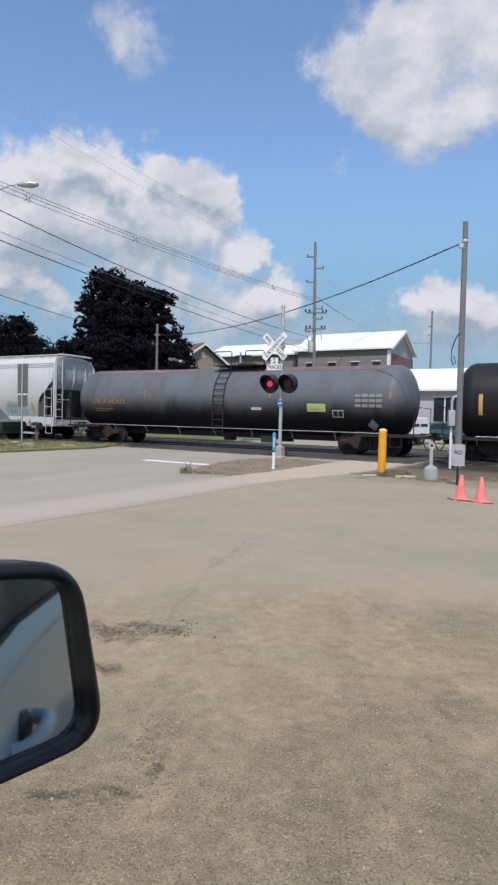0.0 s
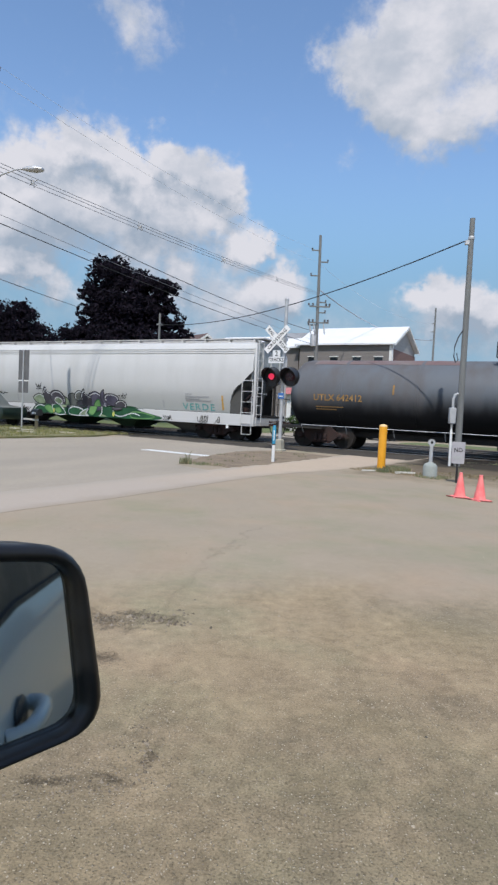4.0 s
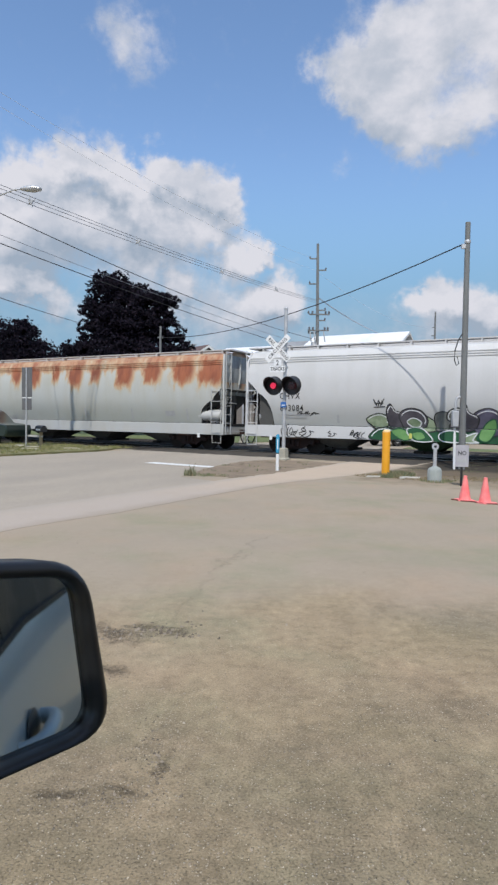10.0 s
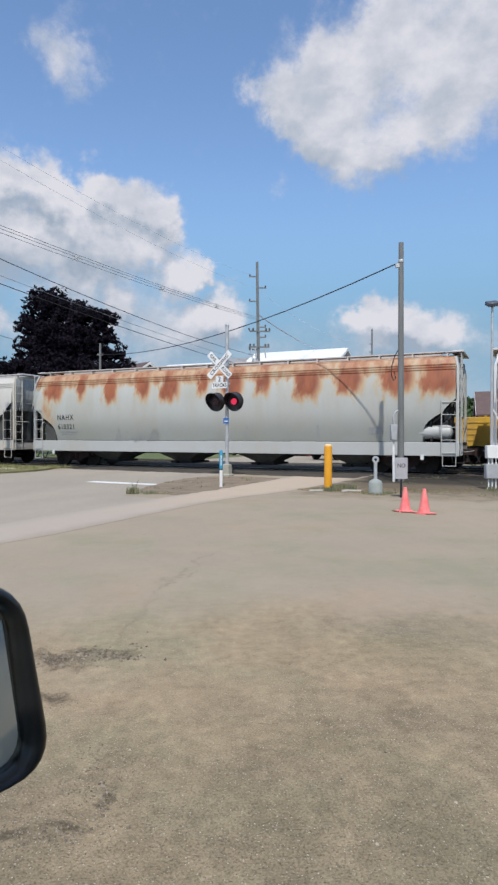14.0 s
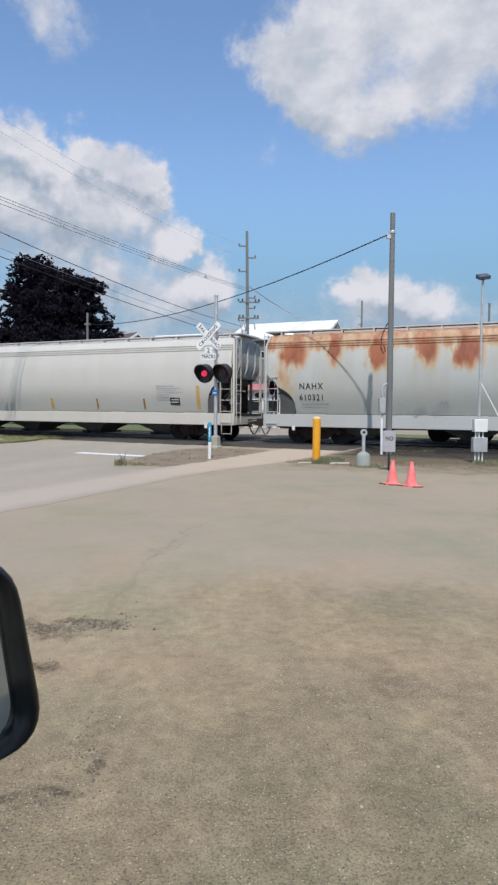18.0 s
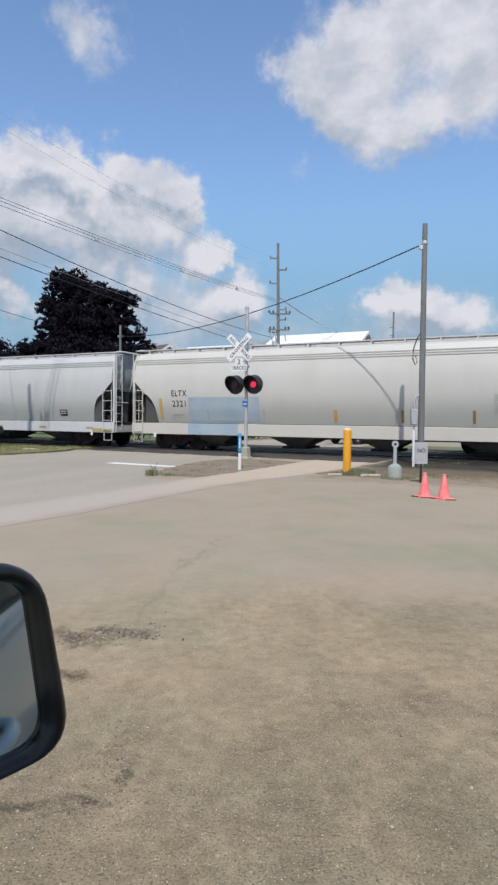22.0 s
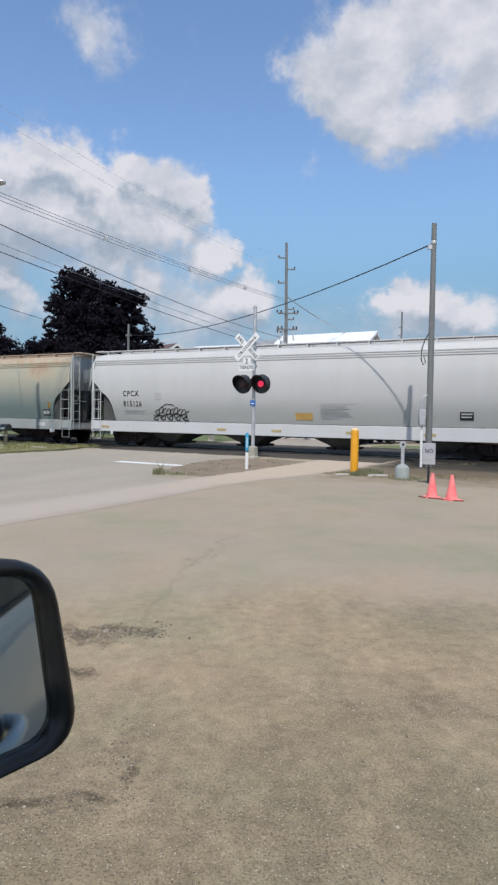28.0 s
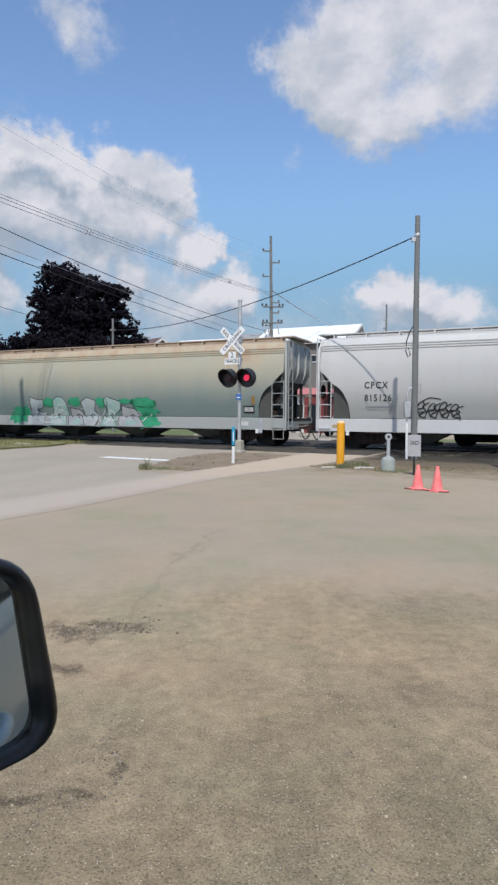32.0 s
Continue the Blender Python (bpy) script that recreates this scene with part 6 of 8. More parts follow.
for k in range(3):
    line(chvx, "spray_curl", bend([(-4.15 - 0.16 * k, 1.08), (-4.32 - 0.16 * k, 0.95), (-4.1 - 0.14 * k, 0.84)]), 0.03, SPRAY_BLACK, 0.012)
    line(chvx, "spray_curl", bend([(4.75 + 0.13 * k, 1.05), (4.9 + 0.13 * k, 0.95), (4.75 + 0.13 * k, 0.86)]), 0.03, SPRAY_BLACK, 0.012)
    line(chvx, "tag_line", [(-3.72 + 0.07 * k, 2.02), (-3.82 + 0.16 * k, 2.26)], 0.03, SPRAY_BLACK, 0.012)
line(chvx, "tag_line", [(-3.85, 1.98), (-3.38, 2.0)], 0.035, SPRAY_BLACK, 0.012)
for a in ((-3.86, 2.3, -3.74, 2.06), (-3.74, 2.06, -3.64, 2.24), (-3.64, 2.24, -3.54, 2.06), (-3.54, 2.06, -3.42, 2.32), (-3.8, 2.12, -3.46, 2.14)):
    line(chvx, "tag_line", [a[:2], a[2:]], 0.035, SPRAY_BLACK, 0.0135)
for x in (-9.0, 4.6, 7.9, -6.4 + 1.0):
    decal(chvx, "reflector", rect(x, 1.36, 0.1, 0.62 if x > 7 else 0.3), AMBER if x > 7 else GREY_PRINT, 0.01)

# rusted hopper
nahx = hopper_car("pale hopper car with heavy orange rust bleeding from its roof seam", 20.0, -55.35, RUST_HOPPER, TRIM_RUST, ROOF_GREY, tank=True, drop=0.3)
stencil(nahx, "NAHX", -8.5, 2.29, 0.36, INK)
stencil(nahx, "610321", -8.5, 1.85, 0.34, INK)
rows_of_bars(nahx, -8.4, 1.6, [1.1, 1.0], 0.05, 0.07, GREY_PRINT)
scrawl(nahx, -5.2, 1.2, 2.3, 0.4, 12, GREY_PRINT, 7)
scrawl(nahx, -3.4, 1.2, 0.5, 0.55, 13, GREY_PRINT, 3)
decal(nahx, "placard", rect(6.7, 1.52, 0.55, 0.24), GREY_PRINT, 0.01)
for x in (-5.0, 1.5, 4.6, 7.9):
    decal(nahx, "reflector", rect(x, 1.36, 0.1, 0.5), GREY_PRINT, 0.01)

# cream hopper with a pale blue patch
eltx = hopper_car("cream hopper car with a faded blue painted-over patch", 19.45, -76.4, CREAM_HOPPER, TRIM_CREAM, ROOF_GREY)
stencil(eltx, "ELTX", -7.58, 2.52, 0.36, INK)
stencil(eltx, "2321", -7.53, 2.06, 0.38, INK)
rows_of_bars(eltx, -7.58, 1.55, [0.6, 0.5], 0.05, 0.06, GREY_PRINT)
decal(eltx, "painted_patch", rect(-6.68, 1.35, 3.45, 1.0), FADED_BLUE, 0.008, "faded blue painted-over patch")
decal(eltx, "painted_patch", rect(-6.68, 0.84, 2.5, 0.47), FADED_BLUE, 0.008, "faded blue painted-over patch")
decal(eltx, "reflector", rect(-8.24, 1.4, 0.16, 0.9), AMBER)
decal(eltx, "reflector", rect(7.92, 1.4, 0.16, 0.95), AMBER)
for x, m in ((-5.6, GREY_PRINT), (-2.9, GREY_PRINT), (0.18, AMBER), (2.85, OCHRE), (5.4, OCHRE)):
    decal(eltx, "reflector", rect(x - 0.18, 1.36, 0.16 if m == AMBER else 0.1, 0.45), m)
rows_of_bars(eltx, 5.93, 2.34, [0.9, 1.25, 1.0, 1.35, 0.7, 0.9, 1.1], 0.035, 0.06, FAINT_PRINT)
decal(eltx, "placard", rect(6.62, 1.54, 0.48, 0.3), INK, 0.014, "small dark placard")
rows_of_bars(eltx, 6.67, 1.74, [0.38, 0.36], 0.05, 0.06, PALE_PRINT, 0.02)

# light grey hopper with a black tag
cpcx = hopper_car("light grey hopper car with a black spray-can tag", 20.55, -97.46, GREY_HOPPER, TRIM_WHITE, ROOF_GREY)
stencil(cpcx, "CPCX", -8.35, 2.48, 0.36, INK)
stencil(cpcx, "815126", -8.35, 2.0, 0.35, INK)
rows_of_bars(cpcx, -8.3, 1.66, [1.2, 1.1], 0.05, 0.06, GREY_PRINT)
rnd = random.Random(17)
for k in range(9):
    x, tall = -6.7 + 0.2 * k, 0.42 + 0.14 * rnd.random()
    loop = [(0.0, 0.0), (0.06, 0.95), (0.2, 1.0), (0.22, 0.62), (0.05, 0.5), (0.2, 0.06)] if k % 2 else [(0.2, 0.95), (0.02, 0.7), (0.16, 0.4), (-0.02, 0.12), (0.2, 0.0)]
    line(cpcx, "tag_line", bend([(x + a * 1.15 + 0.16 * b, 1.3 + tall * b) for a, b in loop]), 0.042, SPRAY_BLACK, 0.014 + 0.0012 * (k % 3))
line(cpcx, "tag_line", bend([(-6.2, 1.86), (-5.9, 2.0), (-5.5, 1.95)]), 0.035, SPRAY_BLACK, 0.014)
line(cpcx, "tag_line", bend([(-6.7, 1.5), (-6.2, 1.48), (-5.6, 1.54), (-5.05, 1.5)]), 0.035, SPRAY_BLACK, 0.0186)
line(cpcx, "tag_line", bend([(-5.0, 1.5), (-4.86, 1.36), (-4.82, 1.22)]), 0.035, SPRAY_BLACK, 0.014)
line(cpcx, "stencil_box", [(-6.5, 2.22), (-6.22, 2.22), (-6.22, 2.5), (-6.5, 2.5), (-6.5, 2.22)], 0.03, GREY_PRINT, 0.012)
decal(cpcx, "small_print", rect(-6.4, 2.3, 0.08, 0.12), GREY_PRINT, 0.012)
decal(cpcx, "notice_panel", rect(0.4, 1.4, 0.75, 0.28), AMBER, 0.012, "faded orange notice panel")
rows_of_bars(cpcx, 1.5, 2.02, [1.5, 1.1, 1.25, 1.0, 1.15, 1.2, 1.3, 0.9], 0.035, 0.046, GREY_PRINT)
decal(cpcx, "placard", rect(6.85, 1.48, 0.48, 0.3), INK, 0.014, "small dark placard")
rows_of_bars(cpcx, 6.9, 1.68, [0.38, 0.36], 0.05, 0.06, PALE_PRINT, 0.02)
for x in (-9.6, -3.2, -0.6, 2.6, 5.6, 8.6):
    decal(cpcx, "reflector", rect(x, 0.98, 0.45, 0.08), DULL_AMBER, 0.012)
decal(cpcx, "painted_patch", rect(9.0, 0.86, 1.2, 0.14), DULL_AMBER, 0.012)

# faded green hopper with jade and pale blue lettering
green = hopper_car("faded grey-green hopper car with jade spray-can lettering and tan roof", 20.0, -119.02, GREEN_HOPPER, TRIM_GREEN, TAN_ROOF)
for i, (x, z, rx, rz) in enumerate(((-4.5, 1.3, 0.75, 0.38), (-2.75, 1.85, 0.42, 0.22), (-1.1, 1.9, 0.36, 0.22), (0.45, 1.85, 0.34, 0.24), (1.95, 1.9, 0.5, 0.12), (2.95, 1.85, 0.72, 0.24), (3.0, 1.45, 0.7, 0.2), (3.1, 1.1, 0.75, 0.3))):
    rnd = random.Random(i + 40)
    burst = [(x + rx * q * math.cos(a), z + rz * q * math.sin(a)) for a, q in [(0.157 * k, rnd.uniform(0.7, 1.25)) for k in range(40)]]
    decal(green, "spray_cloud", burst, SPRAY_JADE, 0.008)
for k, (o, fill) in enumerate((
        ([(-4.0, 2.14), (-3.5, 2.0), (-3.1, 1.98), (-3.15, 1.6), (-3.6, 1.5), (-2.9, 1.25), (-3.0, 0.84), (-4.1, 0.84), (-3.95, 1.5)], SPRAY_PALE),
        ([(-2.45, 1.95), (-2.2, 2.14), (-1.85, 2.1), (-1.6, 1.8), (-1.5, 0.84), (-2.6, 0.84), (-2.5, 1.4)], SPRAY_MINT),
        ([(-1.4, 1.6), (-0.8, 1.5), (-0.35, 1.05), (-0.6, 0.84), (-1.4, 0.84)], SPRAY_ROSE),
        ([(-0.7, 1.88), (-0.3, 2.1), (0.2, 1.92), (0.05, 1.45), (0.5, 1.2), (0.2, 0.84), (-0.4, 0.86)], SPRAY_PALE),
        ([(0.68, 1.95), (0.88, 2.12), (1.65, 1.88), (1.62, 1.55), (1.25, 1.3), (1.5, 0.84), (0.55, 0.84), (0.85, 1.35)], SPRAY_MINT),
        ([(1.7, 1.72), (2.05, 1.6), (2.4, 1.57), (2.9, 1.1), (3.06, 0.84), (1.6, 0.84)], SPRAY_ROSE))):
    decal(green, "spray_fill", o, fill, 0.013 + 0.004 * k)
    line(green, "spray_outline", o + [o[0]], 0.035, SPRAY_BLACK, 0.0155 + 0.004 * k)
    cx = sum(a for a, b in o) / len(o)
    line(green, "spray_gleam", bend([(cx - 0.25, 1.2), (cx, 1.32), (cx + 0.22, 1.15)]), 0.035, SPRAY_BLACK, 0.0155 + 0.004 * k)
    decal(green, "spray_shade", blob(cx, 1.02, 0.3, 0.12, 0.2, 0.3, k + 70), (SPRAY_ROSE, SPRAY_PALE, SPRAY_MINT)[k % 3], 0.0147 + 0.004 * k)
scrawl(green, -3.9, 0.95, 6.8, 0.7, 52, SPRAY_WHITE, 9, 0.046)
decal(green, "placard", rect(8.0, 1.4, 0.5, 0.3), INK, 0.012)
rows_of_bars(green, 8.04, 1.46, [0.2], 0.18, 0.05, PALE_PRINT, 0.018)
rows_of_bars(green, 8.26, 1.46, [0.2], 0.18, 0.05, PALE_PRINT, 0.018)
decal(green, "tie_bracket", rect(8.75, 0.7, 0.2, 0.75), GALV, 0.02)
rows_of_bars(green, 7.8, 0.98, [0.5], 0.14, 0.05, PALE_PRINT, 0.012)
decal(green, "reflector", rect(8.4, 1.75, 0.16, 0.35), OCHRE)

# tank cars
utlx = tank_car("grimy grey tank car, black towards the bottom, worn red top", 17.46, -14.98, TANK_GREY)
bm = B()
rr, n = 1.497, 9
for x0, x1 in ((-7.6, -1.6), (1.6, 7.6)):
    loft(bm, [[(x, -rr * math.sin(a), 2.2 + rr * math.cos(a)) for a in [-0.55 + 1.1 * k / n for k in range(n + 1)]] + [(x, -(rr - 0.02) * math.sin(a), 2.2 + (rr - 0.02) * math.cos(a)) for a in [0.55 - 1.1 * k / n for k in range(n + 1)]] for x in (x0, x1)])
part("top_band", bm, TANK_TOP, utlx, "worn red-brown paint along the top")
me = letters("UTLX 642412", 0.36, "LEFT")
for v in me.vertices:
    z = 2.06 + v.co.y
    v.co = (-7.28 + v.co.x * 1.0, -math.sqrt(1.49 ** 2 - (z - 2.2) ** 2) - 0.012, z)
me.materials.append(OCHRE)
new("lettering", me).parent = utlx
for k, w in enumerate((1.2, 0.9)):
    on_tank(utlx, rect(-7.18, 1.68 - 0.1 * k, w, 0.035), OCHRE, "small_print")
on_tank(utlx, rect(4.55, 1.72, 0.82, 0.33), LIME, label="yellow-green placard")
on_tank(utlx, rect(4.65, 1.8, 0.6, 0.06), GREY_PRINT, "small_print", lift=0.02)
on_tank(utlx, rect(5.65, 1.5, 0.48, 0.3), PALE_PRINT)
on_tank(utlx, rect(5.69, 1.54, 0.19, 0.22), INK, lift=0.02)
on_tank(utlx, rect(5.91, 1.54, 0.19, 0.22), INK, lift=0.02)
for k in range(4):
    for q in range(3):
        on_tank(utlx, rect(6.62 + 0.29 * k, 1.92 + 0.2 * q, 0.24, 0.13), DIM_PRINT, "small_print", lift=0.02)
on_tank(utlx, [(7.3, 0.98), (7.53, 1.22), (7.3, 1.46), (7.07, 1.22)], GREY_PRINT, label="grey diamond placard")
for x in (-4.0, 2.8, 8.0):
    on_tank(utlx, rect(x, 2.25, 0.07, 0.38), OCHRE, "reflector")
on_tank(utlx, rect(1.9, 1.75, 0.5, 0.12), PALE_PRINT, "small_print")
black_tank = tank_car("black tank car with a yellow reflector stripe", 17.46, 4.0, TANK_BLACK)
on_tank(black_tank, rect(-7.7, 1.7, 0.14, 0.75), AMBER, "reflector")
on_tank(black_tank, rect(7.5, 1.7, 0.14, 0.75), AMBER, "reflector")
TRAIN = [chvx, nahx, eltx, cpcx, green, utlx, black_tank]


# ---- crossing signals ----
SHUTTERS = []


def crossing_signal(m, label):
    """A crossbuck mast with two hooded flashing lamps; it faces its own -y."""
    sig = empty("crossing_signal", m, label, "crossing signal", "crossing signals")
    part("pedestal", loft(B(), [[(-a, -a, z), (a, -a, z), (a, a, z), (-a, a, z)] for a, z in ((0.19, 0), (0.19, 0.05), (0.14, 0.08), (0.125, 0.4), (0.09, 0.44))]), PEDESTAL, sig, "pale pedestal base")
    part("mast", rod(B(), (0, 0, 0.4), (0, 0, 5.42), 0.065, 14, 0.06), GALV, sig, "grey tubular mast")
    part("mast_cap", lathe(B(), [(0.066, 5.4), (0.07, 5.46), (0.04, 5.5)], 12), GALV, sig)
    y = -0.13
    cx = -0.24
    for k, (ang, words) in enumerate(((-45, (("RAIL", -0.36, 0.8), ("ROAD", 0.36, 0.8))), (45, (("CROSSING", 0.0, 1.02),)))):
        bm = box(B(), -0.61, 0.61, -0.006, 0.006, -0.115, 0.115, pose(cx, y - 0.014 * k, 4.02, 0, -ang, 0))
        bl = part("crossbuck_blade", bm, SIGN_WHITE, sig, "white crossbuck blade with black letters")
        for text, dx, wide in words:
            me = letters(text, 0.18, bold=0.018, space=1.15)
            for v in me.vertices:
                v.co = pose(cx, y - 0.014 * k - 0.009, 4.02, 0, -ang, 0) @ Vector((v.co.x * wide + dx, 0, v.co.y))
            me.materials.append(INK)
            new("lettering", me).parent = bl
    bm = box(B(), cx - 0.15, cx + 0.15, y - 0.006, y + 0.006, 3.36, 3.62)
    box(bm, cx - 0.31, cx + 0.31, y - 0.006, y + 0.006, 3.17, 3.39)
    plate = part("track_count_plate", bm, SIGN_WHITE, sig, "white plate under the crossbuck")
    for text, z, size in (("2", 3.5, 0.25), ("TRACKS", 3.28, 0.18)):
        me = letters(text, size)
        for v in me.vertices:
            v.co = (cx + v.co.x * 0.88, y - 0.01, z + v.co.y)
        me.materials.append(INK)
        new("lettering", me).parent = plate
    part("sign_clamp", box(B(), cx - 0.05, 0.08, y + 0.007, 0.08, 3.97, 4.07), GALV, sig)
    part("sign_clamp", box(B(), cx - 0.05, 0.08, y + 0.007, 0.08, 3.3, 3.38), GALV, sig)
    part("lamp_arm", rod(B(), (-0.38, -0.02, 2.68), (0.38, -0.02, 2.68), 0.04, 10), BLACK, sig)
    part("junction_box", box(B(), -0.1, 0.1, -0.12, 0.1, 2.58, 2.82), GALV, sig, bevel=0.015)
    part("blue_plate", box(B(), -0.11, 0.11, -0.085, -0.07, 1.9, 2.1), BLUE_SIGN, sig, "small blue notice plate")
    part("small_print", box(B(), -0.07, 0.07, -0.089, -0.086, 1.97, 2.0), SIGN_WHITE, sig)
    for s in (-1, 1):
        x = s * 0.37
        lamp = part("flashing_lamp", lathe(B(), [(0.05, 0.2), (0.14, 0.16), (0.17, 0.05), (0.17, -0.02), (0.345, -0.02), (0.345, -0.035), (0.14, -0.035)], 28, pose(x, -0.1, 2.68, 90, 0, 0) @ pose(0, 0, 0, 180)), BLACK, sig, "black round-backed lamp")
        bm = B()
        n = 20
        ring = lambda r, d: [(x + r * math.sin(a), -0.12 - d * (0.35 + 0.65 * max(0.0, math.cos(a * 0.75))), 2.68 + r * math.cos(a)) for a in [-2.5 + 5.0 * k / n for k in range(n + 1)]]
        rows = [ring(0.33, 0.0), ring(0.3, 0.45), ring(0.285, 0.45), ring(0.315, 0.0)]
        vv = [[bm.verts.new(p) for p in row] for row in rows]
        for a, b in zip(vv, vv[1:] + vv[:1]):
            for k in range(n):
                bm.faces.new((a[k], a[k + 1], b[k + 1], b[k]))
        part("hood", bm, BLACK, lamp, "black lamp hood")
        part("lens", lathe(B(), [(0.05, -0.012), (0.112, 0.0), (0.112, 0.02), (0.02, 0.02)], 24, pose(x, -0.19, 2.68, -90, 0, 0) @ pose(0, 0, 0, 180)), LENS_RED, lamp, "red lamp lens")
        # added part: the lens always glows, this disc hides it between flashes
        sh = part("shutter", lathe(B(), [(0.15, -0.004), (0.152, 0.0), (0.15, 0.006), (0.02, 0.01)], 24, pose(0, 0, 0, 90, 0, 0)), LENS_DARK, sig, "added dark red disc that covers the lit lens")
        SHUTTERS.append((sh, s, x))
    return sig


signal = crossing_signal(tpose(-9.95, 20.0), "railroad crossing signal mast with white crossbuck and red flashing lamps")
crossing_signal(tpose(-19.4, 33.2, 0, 180), "railroad crossing signal mast beyond the tracks with red flashing lamps")

# ---- poles and small roadside things ----
def utility_pole(m, label, height, r0, r1, lean=(0, 0)):
    p = empty("utility_pole", m, label, "utility pole", "utility poles")
    part("shaft", loft(B(), [[((r0 + (r1 - r0) * f) * math.cos(a) + lean[0] * f, (r0 + (r1 - r0) * f) * math.sin(a) + lean[1] * f, height * f) for a in [2 * math.pi * k / 14 for k in range(14)]] for f in (-0.01, 0.15, 0.3, 0.45, 0.6, 0.75, 0.9, 1.0)]), WOOD, p)
    return p


def insulator(parent, p, label="", s=1.0):
    return part("insulator", lathe(B(), [(0.02 * s, 0), (0.06 * s, 0.03 * s), (0.04 * s, 0.06 * s), (0.06 * s, 0.09 * s), (0.03 * s, 0.14 * s)], 10, pose(*p)), DARK_CLAY, parent, label)


right_pole = utility_pole(pose(5.6, 19.6, 0), "grey weathered wooden utility pole beside the tracks", 7.65, 0.108, 0.078, (-0.02, 0))
part("conduit", chain(B(), [(-0.26, -0.12, 0.0), (-0.27, -0.12, 1.05), (-0.27, -0.12, 1.3)], 0.04, 8), WHITE_PLASTIC, right_pole, "white plastic conduit")
part("meter_box", box(B(), -0.38, -0.18, -0.24, -0.06, 1.32, 1.82), GREY_BOX, right_pole, "grey meter box", bevel=0.02)
part("conduit", chain(B(), [(-0.27, -0.12, 1.82), (-0.27, -0.12, 2.08), (-0.22, -0.1, 2.22), (-0.12, -0.08, 2.26)], 0.042, 8), GREY_BOX, right_pole, "grey conduit")
part("cable_loop", chain(B(), [(-0.12, -0.08, 4.2), (-0.24, -0.1, 4.0), (-0.33, -0.1, 3.7), (-0.34, -0.1, 3.4), (-0.27, -0.1, 3.22), (-0.2, -0.1, 3.3), (-0.26, -0.1, 3.5)], 0.018), WIRE, right_pole, "loop of black cable")
part("wire_clamp", box(B(), -0.2, -0.05, -0.05, 0.05, 6.85, 6.98), GALV, right_pole)
part("pole_band", lathe(B(), [(0.09, 7.0), (0.098, 7.02), (0.098, 7.08), (0.09, 7.1)], 14, pose(-0.018, 0, 0)), GALV, right_pole)

left_pole = utility_pole(pose(-11.5, 22.96, 0), "tall grey wooden utility pole with street lamp arm", 15.1, 0.19, 0.11, (-0.2, 0))
for z, s in ((13.3, 1), (13.8, -1), (12.2, -1)):
    part("crossarm", rod(B(), (-0.1, 0, z), (s * 0.55 - 0.1, -0.1, z + 0.12), 0.05, 8), WOOD, left_pole)
    insulator(left_pole, (s * 0.55 - 0.1, -0.1, z + 0.12), s=1.6)
part("lamp_arm", chain(B(), [(0.02, 0, 9.32), (0.7, -0.05, 9.72), (1.2, -0.08, 9.9), (1.6, -0.1, 9.93)], 0.03, 8), GALV, left_pole, "bent grey street lamp arm")
part("lamp_head", loft(B(), [[(1.5 + a, -0.1 + b * math.cos(q), 9.93 + c * math.sin(q)) for q in [2 * math.pi * k / 12 for k in range(12)]] for a, b, c in ((0, 0.06, 0.05), (0.2, 0.13, 0.1), (0.5, 0.17, 0.13), (0.75, 0.12, 0.08), (0.8, 0.04, 0.03))]), GALV, left_pole, "grey street lamp head")
part("bracket", rod(B(), (0, 0, 10.3), (0.55, -0.1, 10.35), 0.035, 8), GALV, left_pole)

far_pole = utility_pole(pose(2.95, 55.0, 0), "far wooden utility pole with staggered crossarms and insulators", 17.0, 0.18, 0.11, (-0.25, 0))
for z, s in ((15.7, -1), (14.7, 1), (13.5, -1), (11.2, 1), (10.3, 1), (9.2, -1)):
    part("crossarm", box(B(), min(0, s * 0.75) - 0.2, max(0, s * 0.75) - 0.2, -0.05, 0.05, z - 0.05, z + 0.05), WOOD, far_pole)
    insulator(far_pole, (s * 0.7 - 0.2, 0, z + 0.05), s=1.3)
part("crossarm", box(B(), -0.9, 0.9, -0.2, -0.1, 10.75, 10.87), WOOD, far_pole)
part("crossarm", box(B(), -1.0, 0.85, -0.2, -0.1, 9.35, 9.47), WOOD, far_pole)
for x in (-0.95, -0.6, 0.55, 0.85):
    insulator(far_pole, (x, -0.15, 10.87), s=1.7)
    insulator(far_pole, (x * 0.9, -0.15, 9.47), s=1.7)
for x in (-0.8, -0.45, 0.4):
    part("cutout_fuse", rod(B(), (x, -0.25, 9.3), (x + 0.12, -0.4, 8.4), 0.06, 8), GREY_BOX, far_pole)
part("transformer", lathe(B(), [(0.1, 7.3), (0.26, 7.35), (0.26, 8.3), (0.2, 8.4)], 16, pose(-0.42, -0.1, 0)), GREY_BOX, far_pole, "grey can transformer")
thin_pole = utility_pole(pose(18.5, 78, 0), "distant thin utility pole", 15.2, 0.17, 0.1)
for z in (13.2, 12.2, 11.2):
    part("crossarm", box(B(), -0.4, 0.0, -0.05, 0.05, z, z + 0.1), WOOD, thin_pole)
house_pole = utility_pole(pose(-9.0, 44.3, 0), "short wooden service pole beside the dark trees", 8.05, 0.1, 0.075)
part("crossarm", box(B(), -0.2, 0.2, -0.06, 0.06, 7.2, 7.32), WOOD, house_pole)
edge_pole = utility_pole(pose(33.0, 73.5, 0), "distant wooden utility pole", 14.4, 0.17, 0.12)

WIRES = []


